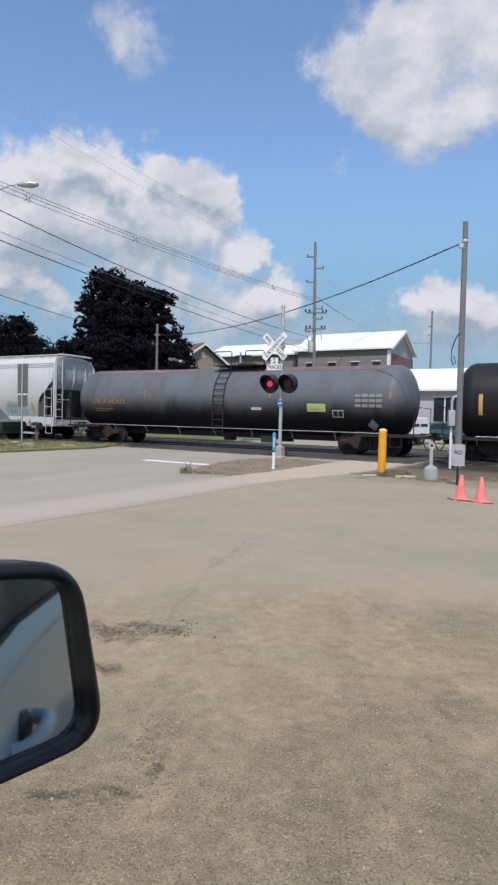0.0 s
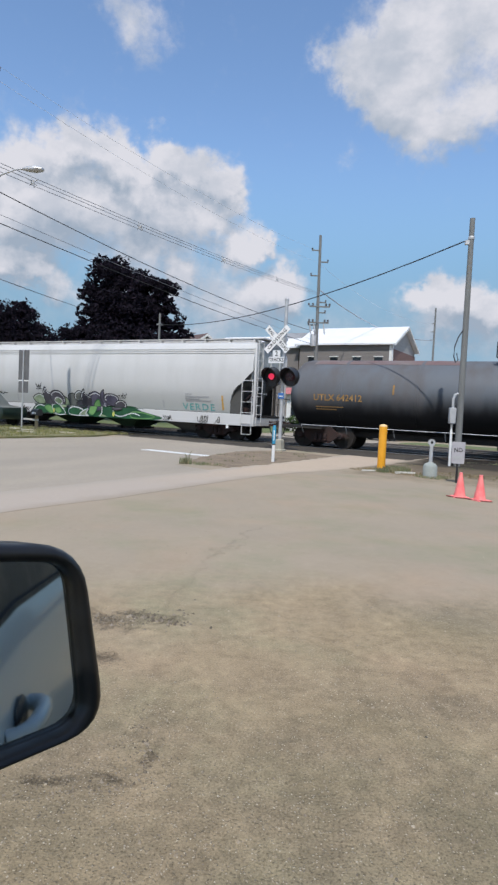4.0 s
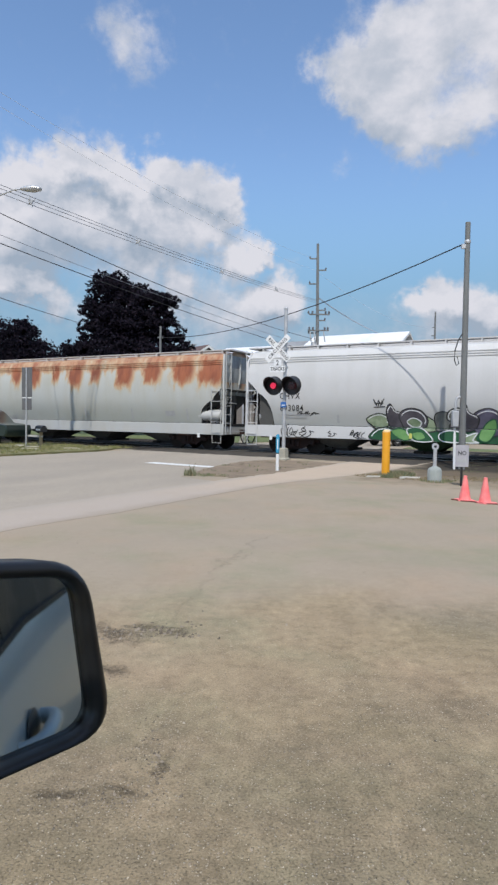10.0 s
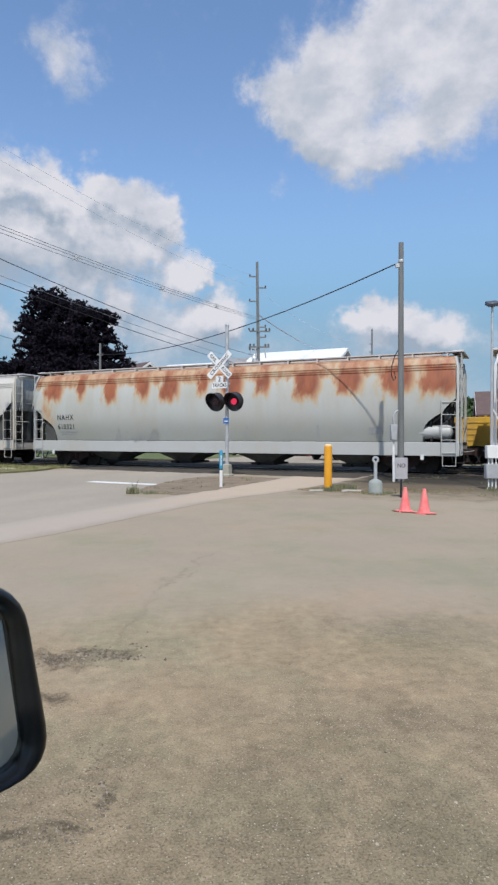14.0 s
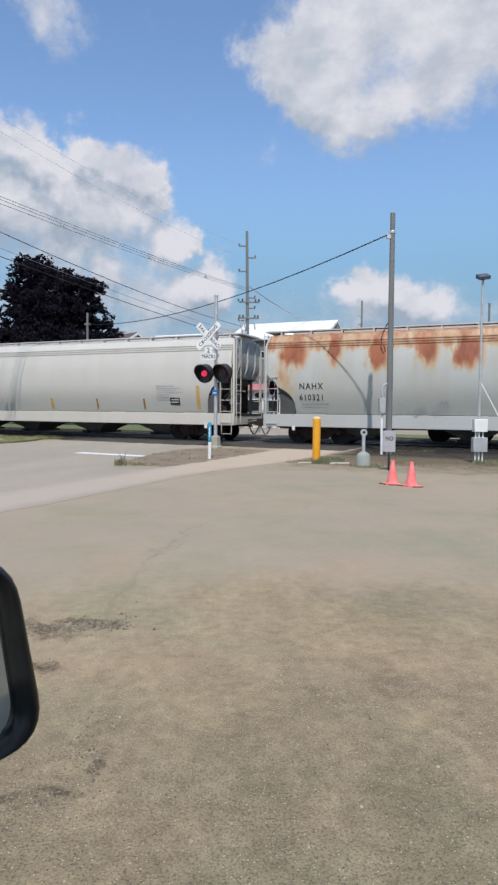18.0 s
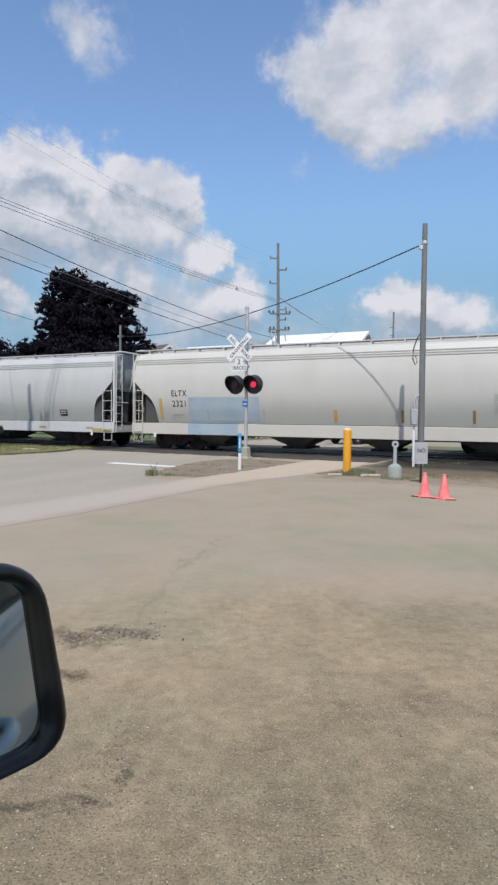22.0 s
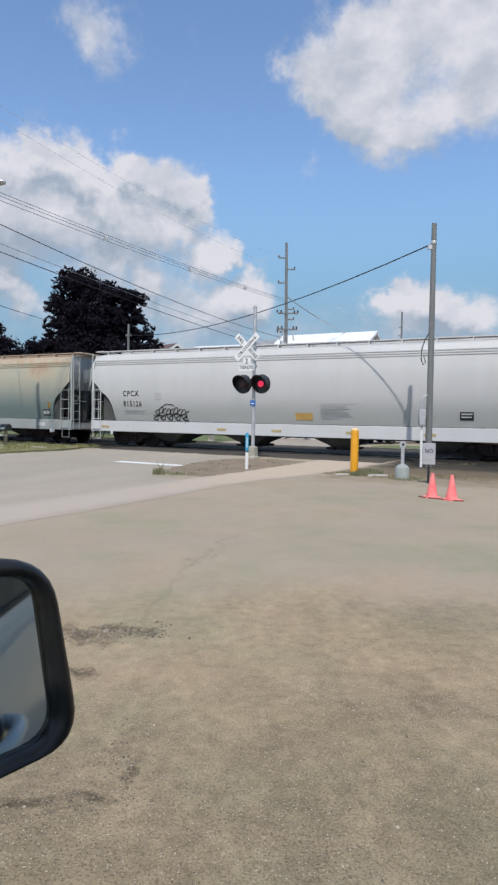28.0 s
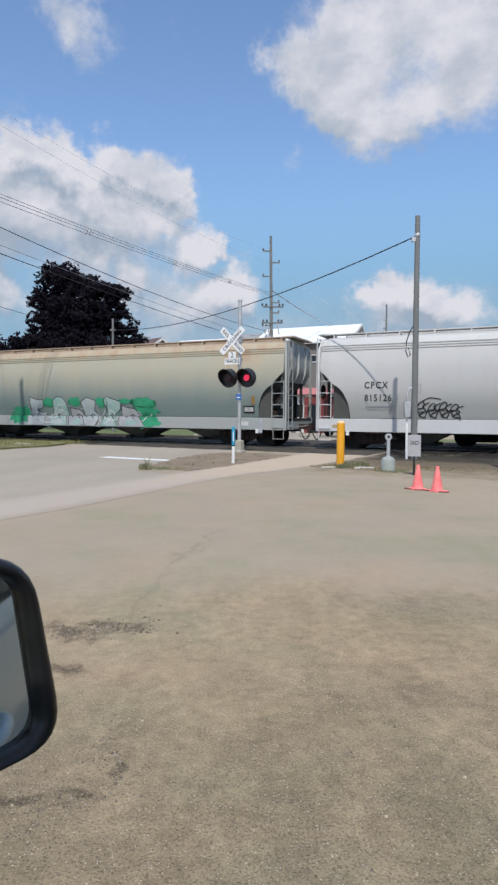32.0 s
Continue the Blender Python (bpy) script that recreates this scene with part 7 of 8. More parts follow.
def wire(p, q, drop, r, material=WIRE, label="black overhead cable"):
    WIRES.append(tagged(part("overhead_cable", chain(B(), sag(p, q, drop), r, 5), material), label, "cable", "overhead cables", "structure"))
    return WIRES[-1]


wire((5.45, 19.6, 6.98), (-8.95, 44.2, 7.25), 0.8, 0.021)
for k, dz in enumerate((0.28, 0.1, -0.12)):
    wire((-11.55 + 0.1 * k, 22.96, 10.12 + dz), (2.6, 55, 11.95 + dz * 0.6), 0.22, 0.013, BARE_WIRE, "thin grey bundled overhead wire")
for f in (0.065, 0.27, 0.52, 0.76):
    p = Vector((-11.45, 22.96, 10.17)).lerp(Vector((2.6, 55, 12.0)), f) - Vector((0, 0, 4 * 0.22 * f * (1 - f)))
    bm = chain(B(), [(-0.08, 0, 0.26), (0, 0, 0), (0.08, 0, -0.22)], 0.02)
    for a in (0.5, 2.6, 3.9, 5.6):
        chain(bm, [(0, 0, 0), (0.2 * math.cos(a), 0.05, 0.2 * math.sin(a))], 0.018)
    lathe(bm, [(0.03, -0.03), (0.09, -0.03), (0.09, 0.03), (0.03, 0.03)], 12, pose(0, 0, 0, 90))
    sp = tagged(part("wire_spacer", bm, GREY_BOX), "small grey spacer on the bundled wires", "spacer", "wire spacers")
    sp.location = p
wire((-11.53, 22.96, 9.38), (2.6, 55, 8.65), 0.5, 0.019)
wire((-11.53, 22.96, 8.2), (2.6, 55, 7.5), 0.26, 0.019)
wire((-11.53, 22.96, 8.52), (2.6, 55, 7.9), 0.22, 0.011, BARE_WIRE, "thin grey overhead wire")
wire((-11.53, 22.96, 6.12), (-14.5, 46, 8.25), 0.05, 0.016)
wire((-11.53, 22.96, 13.42), (2.5, 55, 14.7), 0.6, 0.007, PALE_WIRE, "thin grey overhead wire")
wire((-11.53, 22.96, 13.95), (2.5, 55, 15.7), 0.6, 0.007, PALE_WIRE, "thin grey overhead wire")
wire((-11.53, 22.96, 9.38), (-30, -5, 10.0), 0.6, 0.019)
wire((-11.53, 22.96, 10.17), (-30, -5, 11.4), 0.6, 0.025, BARE_WIRE, "thin grey bundled overhead wire")
wire((-11.53, 22.96, 8.2), (-30, -5, 8.8), 0.6, 0.019)
# drawn wide and pale to read as a faint bundle from the camera
wire((2.7, 55, 12.4), (18.4, 78, 11.2), 1.2, 0.05, HAZED_WIRE, "thin grey overhead wire")
wire((2.7, 55, 14.6), (18.4, 78, 13.2), 1.2, 0.01, PALE_WIRE, "thin grey overhead wire")

bollard = empty("bollard", pose(2.72, 16.39, 0), "yellow steel bollard with a bleached domed cap", "bollard")
part("post", rod(B(), (0, 0, -0.05), (0, 0, 1.17), 0.105, 24), BOLLARD, bollard)
part("cap", lathe(B(), [(0.105, 1.17), (0.1, 1.2), (0.07, 1.225), (0.02, 1.235)], 24), surf("bleached_yellow_cap", (0.76, 0.5, 0.2), (0.8, 0.58, 0.3), 4.0, 0.6, 0, 0.02), bollard, "bleached yellow domed cap")

SCRAP = surf("bleached_board", (0.5, 0.49, 0.44), (0.62, 0.6, 0.54), 8.0, 0.8, 0, 0.2)
for x, y, l, turn_ in ((2.36, 16.05, 0.42, 12), (3.28, 16.0, 0.5, -10), (3.05, 15.8, 0.2, 25)):
    o = [(-l / 2, -0.03), (l / 2 - 0.05, -0.035), (l / 2, 0.0), (l / 2 - 0.02, 0.04), (-l / 2 + 0.04, 0.035)]
    b = tagged(part("scrap_board", slab(B(), o, 0, 0.035), SCRAP), "short bleached board lying in sparse grass", "board", "scrap boards by the bollard")
    b.matrix_basis = pose(x, y, 0.008, 0, 0, turn_)

marker = empty("utility_marker", pose(-0.15, 17.32, 0), "thin marker post, white below and bright blue above", "marker post")
part("post", rod(B(), (0, 0, 0), (0, 0, 0.5), 0.045, 14), WHITE_PLASTIC, marker, "white plastic post")
part("ring", rod(B(), (0, 0, 0.49), (0, 0, 0.53), 0.047, 14), INK, marker)
part("blue_sleeve", lathe(B(), [(0.05, 0.52), (0.05, 1.0), (0.03, 1.04)], 14), BLUE, marker, "bright blue sleeve")
part("small_print", box(B(), -0.012, 0.012, -0.054, -0.05, 0.62, 0.9), WHITE_PLASTIC, marker)

pipe = empty("vent_pipe", pose(3.72, 15.24, 0), "grey steel pipe with an eye plate on a round cement base", "pipe")
part("base", lathe(B(), [(0.17, -0.02), (0.17, 0.27), (0.14, 0.33), (0.05, 0.38)], 24), CEMENT, pipe, "round pale cement base")
part("tube", rod(B(), (0, 0, 0.38), (0, 0, 0.8), 0.045, 14), GALV, pipe)
bm = lathe(B(), [(0.045, -0.02), (0.085, -0.02), (0.085, 0.02), (0.045, 0.02), (0.045, -0.02)][:4], 18, pose(0, 0, 0.86, 90))
part("eye_plate", bm, GALV, pipe, "grey ring plate")
# solid black plug drawn for the dark of the hole
part("eye_hole", lathe(B(), [(0.035, -0.024), (0.035, 0.024)], 12, pose(0, 0, 0.86, 90)), INK, pipe)

sign = empty("notice_sign", pose(4.1, 14.3, 0, 0, 0, -8), "small weathered white no-entry notice on a dark stake", "sign")
part("panel", box(B(), -0.145, 0.145, -0.012, 0.0, 0.44, 0.94), surf("weathered_notice", (0.34, 0.33, 0.36), (0.42, 0.41, 0.43), 5.0, 0.6, 0, 0.02), sign, bevel=0.004)
part("stake", box(B(), -0.025, 0.025, 0.002, 0.03, 0.0, 0.9), BLACK, sign, "dark stake")
me = letters("NO", 0.14)
for v in me.vertices:
    v.co = (v.co.x * 0.85, -0.016, 0.75 + v.co.y)
me.materials.append(INK)
new("lettering", me).parent = sign
for k, w in enumerate((0.22,)):
    part("small_print", box(B(), -w / 2, w / 2, -0.016, -0.013, 0.54, 0.62), GREY_PRINT, sign)

cone_a = empty("traffic_cone", pose(3.41, 11.62, 0), "faded orange-red traffic cone on the dirt", "traffic cone", "traffic cones")
part("shell", lathe(B(), [(0.108, 0.02), (0.103, 0.05), (0.033, 0.43), (0.034, 0.46), (0.02, 0.465)], 24), CONE, cone_a)
part("foot", loft(B(), [[(-a, -a, z), (a, -a, z), (a, a, z), (-a, a, z)] for a, z in ((0.15, 0), (0.15, 0.016), (0.115, 0.026))]), CONE, cone_a)
copy_thing(cone_a, pose(3.68, 11.31, 0, 0, 0, 25))
tagged(part("plastic_chain", chain(B(), [(3.18, 11.68, 0.012), (3.32, 11.44, 0.013), (3.45, 11.42, 0.013), (3.53, 11.3, 0.012), (3.62, 11.14, 0.013), (3.84, 11.12, 0.012)], 0.013), surf("faded_red_cord", (0.22, 0.06, 0.05), (0.3, 0.09, 0.08), 20, 0.8)), "dark red cord lying before two cones", "cord")

flood = empty("floodlight_pole", pose(7.25, 16.6, 0), "slim metal floodlight pole with electrical boxes and a brace", "light pole")
part("shaft", rod(B(), (0, 0, 0), (0, 0, 5.0), 0.04, 12, 0.03), GALV, flood)
part("floodlight", box(B(), -0.17, 0.15, -0.16, 0.1, -0.05, 0.06, pose(0, 0, 5.07, 24, -6, 0)), surf("dark_blue_grey_metal", (0.07, 0.085, 0.11), (0.1, 0.115, 0.145), 5.0, 0.5, 0.2, 0.0), flood, "dark grey floodlight head", bevel=0.015)
part("head_bracket", box(B(), -0.03, 0.03, -0.03, 0.03, 4.96, 5.06), GALV, flood)
part("upper_box", box(B(), -0.2, 0.17, -0.2, -0.03, 0.85, 1.2), WHITE_PLASTIC, flood, "white electrical box", bevel=0.01)
part("lower_box", box(B(), -0.22, 0.18, -0.2, -0.03, 0.3, 0.7), GREY_BOX, flood, "grey electrical box", bevel=0.01)
for x in (-0.12, -0.02, 0.08):
    part("conduit", rod(B(), (x, -0.1, 0), (x, -0.1, 0.95), 0.022, 8), WHITE_PLASTIC, flood)
part("brace", rod(B(), (0.02, 0, 2.2), (0.9, -0.1, 0.6), 0.02, 8), WHITE_PLASTIC, flood, "white diagonal brace")

SIGN_BACK = surf("dull_aluminium", (0.105, 0.105, 0.11), (0.145, 0.145, 0.15), 3.0, 0.7, 0.1, 0.02)
sign_post = empty("road_sign", tpose(-23.5, 20.0, 0, 10), "road sign seen from its grey back on a steel post", "sign")
part("post", box(B(), -0.03, 0.03, -0.02, 0.02, 0, 3.7), GALV, sign_post)
for z in (2.29,):
    part("brace_strip", box(B(), -0.27, 0.27, 0.02, 0.03, z - 0.02, z + 0.02), SIGN_WHITE, sign_post)
part("panel", box(B(), -0.3, 0.3, 0.03, 0.04, 2.32, 3.72), SIGN_BACK, sign_post, "grey back of the sign panel", bevel=0.004)
part("plate", box(B(), -0.28, 0.28, 0.03, 0.04, 1.72, 2.26), SIGN_BACK, sign_post, "grey back of the lower plate", bevel=0.004)

mailbox = empty("mailbox", tpose(-22.4, 19.9, 0, -14), "black mailbox on a pale wooden post", "mailbox")
part("post", box(B(), -0.06, 0.06, -0.06, 0.06, 0, 0.7), surf("weathered_post_wood", (0.3, 0.235, 0.13), (0.38, 0.3, 0.18), 4.0, 0.9, 0, 0.2, 30, (4, 4, 0.6)), mailbox, bevel=0.01)
part("arm", box(B(), -1.2, 0.1, -0.05, 0.05, 0.46, 0.54), SCRAP, mailbox)
part("box", loft(B(), [[(-0.3, y, z) for y, z in ((-0.14, 0.71), (0.14, 0.71), (0.14, 0.89), (0.1, 0.97), (0, 1.01), (-0.1, 0.97), (-0.14, 0.89))], [(0.3, y, z) for y, z in ((-0.14, 0.71), (0.14, 0.71), (0.14, 0.89), (0.1, 0.97), (0, 1.01), (-0.1, 0.97), (-0.14, 0.89))]]), BLACK, mailbox, "black arched box")
for x in (-0.18, -0.05, 0.08):
    part("small_print", box(B(), x, x + 0.1, -0.146, -0.141, 0.77, 0.85), SIGN_WHITE, mailbox)
rnd = random.Random(31)
SLABSTONE = surf("pale_kerb_stone", (0.42, 0.39, 0.3), (0.52, 0.48, 0.37), 4.0, 0.9, 0, 0.3)
for u, w, a in ((-21.4, 18.6, 0), (-20.2, 17.4, 8), (-22.6, 19.0, -5), (-19.4, 18.9, 4)):
    bm = slab(B(), [(0.45 * math.cos(k * 0.63) * rnd.uniform(0.8, 1.1), 0.22 * math.sin(k * 0.63) * rnd.uniform(0.8, 1.1)) for k in range(10)], 0.0, 0.06)
    st = tagged(part("flat_stone", bm, SLABSTONE), "flat pale stone lying on the grass verge", "stone", "flat stones")
    st.matrix_basis = tpose(u, w, 0.06, a)


# ---- parked vehicles beyond and beside the tracks ----
TYRE = RUBBER
GLASS_DARK, gt, gp = blank("dark_window_glass")
gp.inputs["Base Color"].default_value = (0.02, 0.025, 0.03, 1)
gp.inputs["Roughness"].default_value = 0.08
HUB = surf("silver_hub", (0.4, 0.4, 0.41), (0.52, 0.52, 0.53), 6, 0.35, 0.7, 0)
LAMP_GLASS = surf("headlamp_glass", (0.6, 0.6, 0.6), (0.7, 0.7, 0.7), 5, 0.2, 0, 0)


def car_paint(name, c):
    m, t, p = blank(name)
    n = node(t, "ShaderNodeTexNoise", Scale=3.0, Detail=4.0)
    t.links.new(mix_color(t, n.outputs["Fac"], tuple(v * 0.92 for v in c), tuple(min(1, v * 1.06) for v in c)), p.inputs["Base Color"])
    p.inputs["Roughness"].default_value = 0.3
    p.inputs["Coat Weight"].default_value = 0.5
    return m


def vehicle(name, m, label, category, mat, length, width, side, windows, wheels, r):
    """A car: its side outline swept across its width, windows, lamps and wheels. x ahead."""
    v = empty(name, m, label, category)
    n = len(side)
    rings = []
    for y, q in ((-width / 2, 0.93), (-width / 2 + 0.06, 0.99), (-width / 2 + 0.16, 1.0), (width / 2 - 0.16, 1.0), (width / 2 - 0.06, 0.99), (width / 2, 0.93)):
        zc = 0.8
        rings.append([(x * (q * 0.5 + 0.5), y, zc + (z - zc) * q) for x, z in side])
    part("body", loft(B(), rings), mat, v)
    for s in (-1, 1):
        for pts in windows:
            bm = loft(B(), [[(x, s * (width / 2 - 0.03), z) for x, z in pts], [(x, s * (width / 2 + 0.008 - max(0, z - 1.2) * 0.05), z) for x, z in pts]])
            part("side_window", bm, GLASS_DARK, v)
        for x in wheels:
            wh = part("wheel", lathe(B(), [(r * 0.6, -0.1), (r * 0.97, -0.1), (r, -0.06), (r, 0.06), (r * 0.97, 0.1), (r * 0.6, 0.1)], 24, pose(x, s * (width / 2 - 0.1), r, 90)), TYRE, v)
            part("rim", lathe(B(), [(0.04, -0.09), (r * 0.3, -0.1), (r * 0.6, -0.085), (r * 0.6, 0.085), (r * 0.3, 0.1), (0.04, 0.09)], 20, pose(x, s * (width / 2 - 0.09), r, 90)), HUB, wh)
    return v


CAR_SIDE = [(-2.2, 0.35), (2.15, 0.35), (2.25, 0.6), (2.15, 0.82), (1.1, 0.95), (0.4, 1.4), (-0.9, 1.46), (-1.7, 1.02), (-2.2, 0.95)]
SUV_SIDE = [(-2.25, 0.42), (2.15, 0.42), (2.25, 0.7), (2.18, 0.98), (1.15, 1.1), (0.55, 1.62), (0.3, 1.7), (-2.0, 1.72), (-2.22, 1.3)]
white_car = vehicle("car", pose(7.2, 38.6, 0, 0, 0, 222), "white sport utility car parked beyond the tracks", "car", car_paint("white_car_paint", (0.66, 0.67, 0.68)), 4.5, 1.85, SUV_SIDE,
                    [[(-0.2, 1.12), (0.85, 1.12), (0.42, 1.56), (-0.2, 1.58)], [(-1.1, 1.12), (-0.28, 1.12), (-0.28, 1.58), (-1.1, 1.6)], [(-1.98, 1.14), (-1.2, 1.12), (-1.2, 1.6), (-1.9, 1.58)]], (-1.35, 1.4), 0.37)
part("windscreen", loft(B(), [[(1.12, -0.76, 1.13), (1.12, 0.76, 1.13), (0.58, 0.68, 1.6), (0.58, -0.68, 1.6)], [(1.17, -0.76, 1.15), (1.17, 0.76, 1.15), (0.63, 0.68, 1.62), (0.63, -0.68, 1.62)]]), GLASS_DARK, white_car)
for s in (-1, 1):
    part("headlamp", box(B(), 2.1, 2.23, s * 0.68 - 0.16, s * 0.68 + 0.16, 0.8, 0.95), LAMP_GLASS, white_car)
part("grille", box(B(), 2.15, 2.26, -0.45, 0.45, 0.62, 0.86), BLACK, white_car)
part("bumper", box(B(), 2.1, 2.3, -0.8, 0.8, 0.42, 0.56), BLACK, white_car, bevel=0.03)
teal = vehicle("car", pose(10.2, 41.5, 0, 0, 0, 190), "dark teal saloon car parked beyond the tracks", "car", car_paint("teal_car_paint", (0.02, 0.10, 0.10)), 4.4, 1.75, CAR_SIDE,
               [[(-0.2, 0.98), (0.85, 0.98), (0.35, 1.34), (-0.2, 1.36)], [(-1.35, 1.0), (-0.28, 0.98), (-0.28, 1.36), (-0.85, 1.36)]], (-1.35, 1.4), 0.32)
vehicle("car", tpose(-26.9, 20.3, 0.0, 8), "dark green station wagon parked on the verge by the pole", "car", car_paint("dark_green_car_paint", (0.012, 0.026, 0.022)), 4.4, 1.75, SUV_SIDE,
              [[(-0.2, 1.12), (0.85, 1.12), (0.42, 1.56), (-0.2, 1.58)], [(-1.1, 1.12), (-0.28, 1.12), (-0.28, 1.58), (-1.1, 1.6)], [(-1.98, 1.14), (-1.2, 1.12), (-1.2, 1.6), (-1.9, 1.58)]], (-1.35, 1.4), 0.35)

# yellow work wagon standing on the second track
YELLOW = paint("yellow_wagon_paint", (0.66, 0.40, 0.05), (0.45, 0.28, 0.08), 0, 0.4)
wagon = empty("work_wagon", tpose(-0.2 + 1.0, 29.15, 0.03), "yellow ribbed work wagon standing on the far track", "railway wagon")
part("frame", box(B(), -4.5, 4.5, -1.35, 1.35, 0.7, 0.98), UNDER, wagon)
part("box", box(B(), -4.5, 4.5, -1.4, 1.4, 1.0, 2.25), YELLOW, wagon, bevel=0.02)
for k in range(10):
    x = -4.4 + 0.977 * k
    part("rib", box(B(), x - 0.05, x + 0.05, -1.46, -1.4, 0.98, 2.3), YELLOW, wagon)
for z in (1.25, 1.5, 1.75, 2.0):
    part("plank_seam", box(B(), -4.5, 4.5, -1.425, -1.4, z, z + 0.03), YELLOW, wagon)
ladder(wagon, -4.3, -3.9, -1.5, 0.7, 2.3, 5, YELLOW, label="yellow ladder")
truck(wagon, -3.0)
truck(wagon, 3.0)
WHEELSETS = WHEELSETS[:-4]


# ---- buildings ----
GABLE = surf("grey_gable_boards", (0.33, 0.33, 0.32), (0.4, 0.395, 0.38), 1.0, 0.85, 0, 0.2, 30, (0.3, 0.3, 8))
BRICK_RED = surf("dull_red_wall", (0.17, 0.1, 0.085), (0.23, 0.14, 0.12), 2.0, 0.85, 0, 0.2, 30)
BROWN_WALL = surf("grey_brown_siding", (0.17, 0.155, 0.145), (0.23, 0.21, 0.195), 1.0, 0.85, 0, 0.2, 30, (0.3, 0.3, 8))
WHITE_ROOF = surf("white_metal_roof", (0.74, 0.75, 0.76), (0.82, 0.82, 0.82), 0.8, 0.45, 0.0, 0.05)
GREY_ROOF = surf("grey_metal_roof", (0.3, 0.31, 0.33), (0.38, 0.39, 0.41), 0.8, 0.6, 0.0, 0.05)
PALE_WALL = surf("pale_grey_wall", (0.38, 0.385, 0.4), (0.46, 0.465, 0.48), 0.8, 0.85, 0, 0.15, 20)
TRIM = surf("white_house_trim", (0.66, 0.66, 0.64), (0.74, 0.74, 0.72), 2.0, 0.7, 0, 0.05)
TAN_WALL = surf("tan_house_wall", (0.27, 0.235, 0.18), (0.33, 0.29, 0.22), 1.5, 0.85, 0, 0.2, 20, (0.3, 0.3, 6))
SHINGLE = surf("brown_shingles", (0.1, 0.066, 0.06), (0.155, 0.105, 0.097), 2.0, 0.9, 0, 0.5, 14, (1, 1, 3))
RED_WALL = surf("dark_red_siding", (0.16, 0.03, 0.028), (0.22, 0.05, 0.045), 1.5, 0.85, 0, 0.2, 20, (6, 6, 0.3))


def gabled(name, m, label, length, depth, eave, ridge, wall_mat, roof_mat, over=0.4, trim=TRIM, category="building", gable_mat=None):
    """A gabled block: ridge along its own x, walls, two roof planes, fascias."""
    b = empty(name, m, label, category)
    t = 0.25
    part("wall", box(B(), 0, length, 0, t, 0, eave), wall_mat, b)
    part("wall", box(B(), 0, length, depth - t, depth, 0, eave), wall_mat, b)
    for x in (0.0, length - t):
        o = [(t, 0), (depth - t, 0), (depth - t, eave), (depth / 2, ridge - 0.12), (t, eave)]
        part("gable_wall", loft(B(), [[(x + 0.003, y, z) for y, z in o], [(x + t - 0.003, y, z) for y, z in o]]), gable_mat or wall_mat, b)
    k = (ridge - eave) / (depth / 2)
    for s in (0, 1):
        y0, z0 = -over, eave - over * k
        y1, z1 = depth / 2, ridge
        ring = lambda x: [(x, y if not s else depth - y, z) for y, z in ((y0, z0), (y1, z1), (y1, z1 + 0.16), (y0, z0 + 0.16))]
        r = part("roof", loft(B(), [ring(-over), ring(length + over)]), roof_mat, b)
        for x in (-over - 0.04, length + over):
            ring2 = lambda xx: [(xx, y if not s else depth - y, z) for y, z in ((y0, z0 - 0.12), (y1, z1 - 0.12), (y1, z1 + 0.13), (y0, z0 + 0.13))]
            part("fascia", loft(B(), [ring2(x), ring2(x + 0.04)]), trim, r)
    return b


hall = gabled("hall", tpose(-27.2, 58.3), "long brown hall with a white metal roof", 9.7, 8.2, 8.55, 10.5, BROWN_WALL, WHITE_ROOF, gable_mat=GABLE)
part("brick_base", box(B(), 9.7, 9.78, 0.3, 8.2, 0.0, 8.0), BRICK_RED, hall, "dull red wall below the gable")
part("corner_board", box(B(), 9.45, 9.75, -0.06, 0.3, 0, 8.3), TRIM, hall)
for x in (1.0, 3.4, 5.8, 8.0):
    w = part("window", box(B(), x, x + 0.8, -0.03, 0.02, 6.6, 7.2), GLASS_DARK, hall)
    bm = box(B(), x - 0.08, x + 0.88, -0.06, -0.02, 7.2, 7.28)
    box(bm, x - 0.08, x + 0.88, -0.06, -0.02, 6.5, 6.6)
    part("frame", bm, TRIM, w)
hall_b = gabled("hall", tpose(-38.6, 58.9), "long brown hall with a lower white metal roof", 11.0, 7.6, 8.3, 9.75, BROWN_WALL, WHITE_ROOF)
for x in (1.0, 4.0, 7.0):
    part("window", box(B(), x, x + 0.8, -0.03, 0.02, 6.5, 7.1), GLASS_DARK, hall_b)
part("roof_monitor", box(B(), 6.0, 10.9, 2.9, 4.6, 9.5, 10.15), GREY_ROOF, hall_b, "grey roof monitor")

# low red-fronted store seen between the cars
store = empty("store", tpose(-20.9, 42.9), "low white store with a faded red roof edge and red porch", "building")
FADED_RED = surf("faded_red_sheet", (0.42, 0.14, 0.15), (0.52, 0.2, 0.2), 1.5, 0.7, 0, 0.1, 20, (6, 6, 0.4))
STORE_WHITE = surf("white_store_boards", (0.7, 0.7, 0.7), (0.78, 0.78, 0.77), 1.5, 0.75, 0, 0.1, 20, (0.3, 0.3, 8))
part("wall", box(B(), 0, 5.0, 0, 6.0, 0, 2.9), STORE_WHITE, store)
part("roof_edge", loft(B(), [[(-0.3, -0.45, 2.82), (6.6, -0.45, 2.82), (6.6, 6.3, 2.82), (-0.3, 6.3, 2.82)], [(-0.1, -0.2, 3.3), (6.4, -0.2, 3.3), (6.4, 6.1, 3.3), (-0.1, 6.1, 3.3)]]), FADED_RED, store, "faded red sloping roof edge")
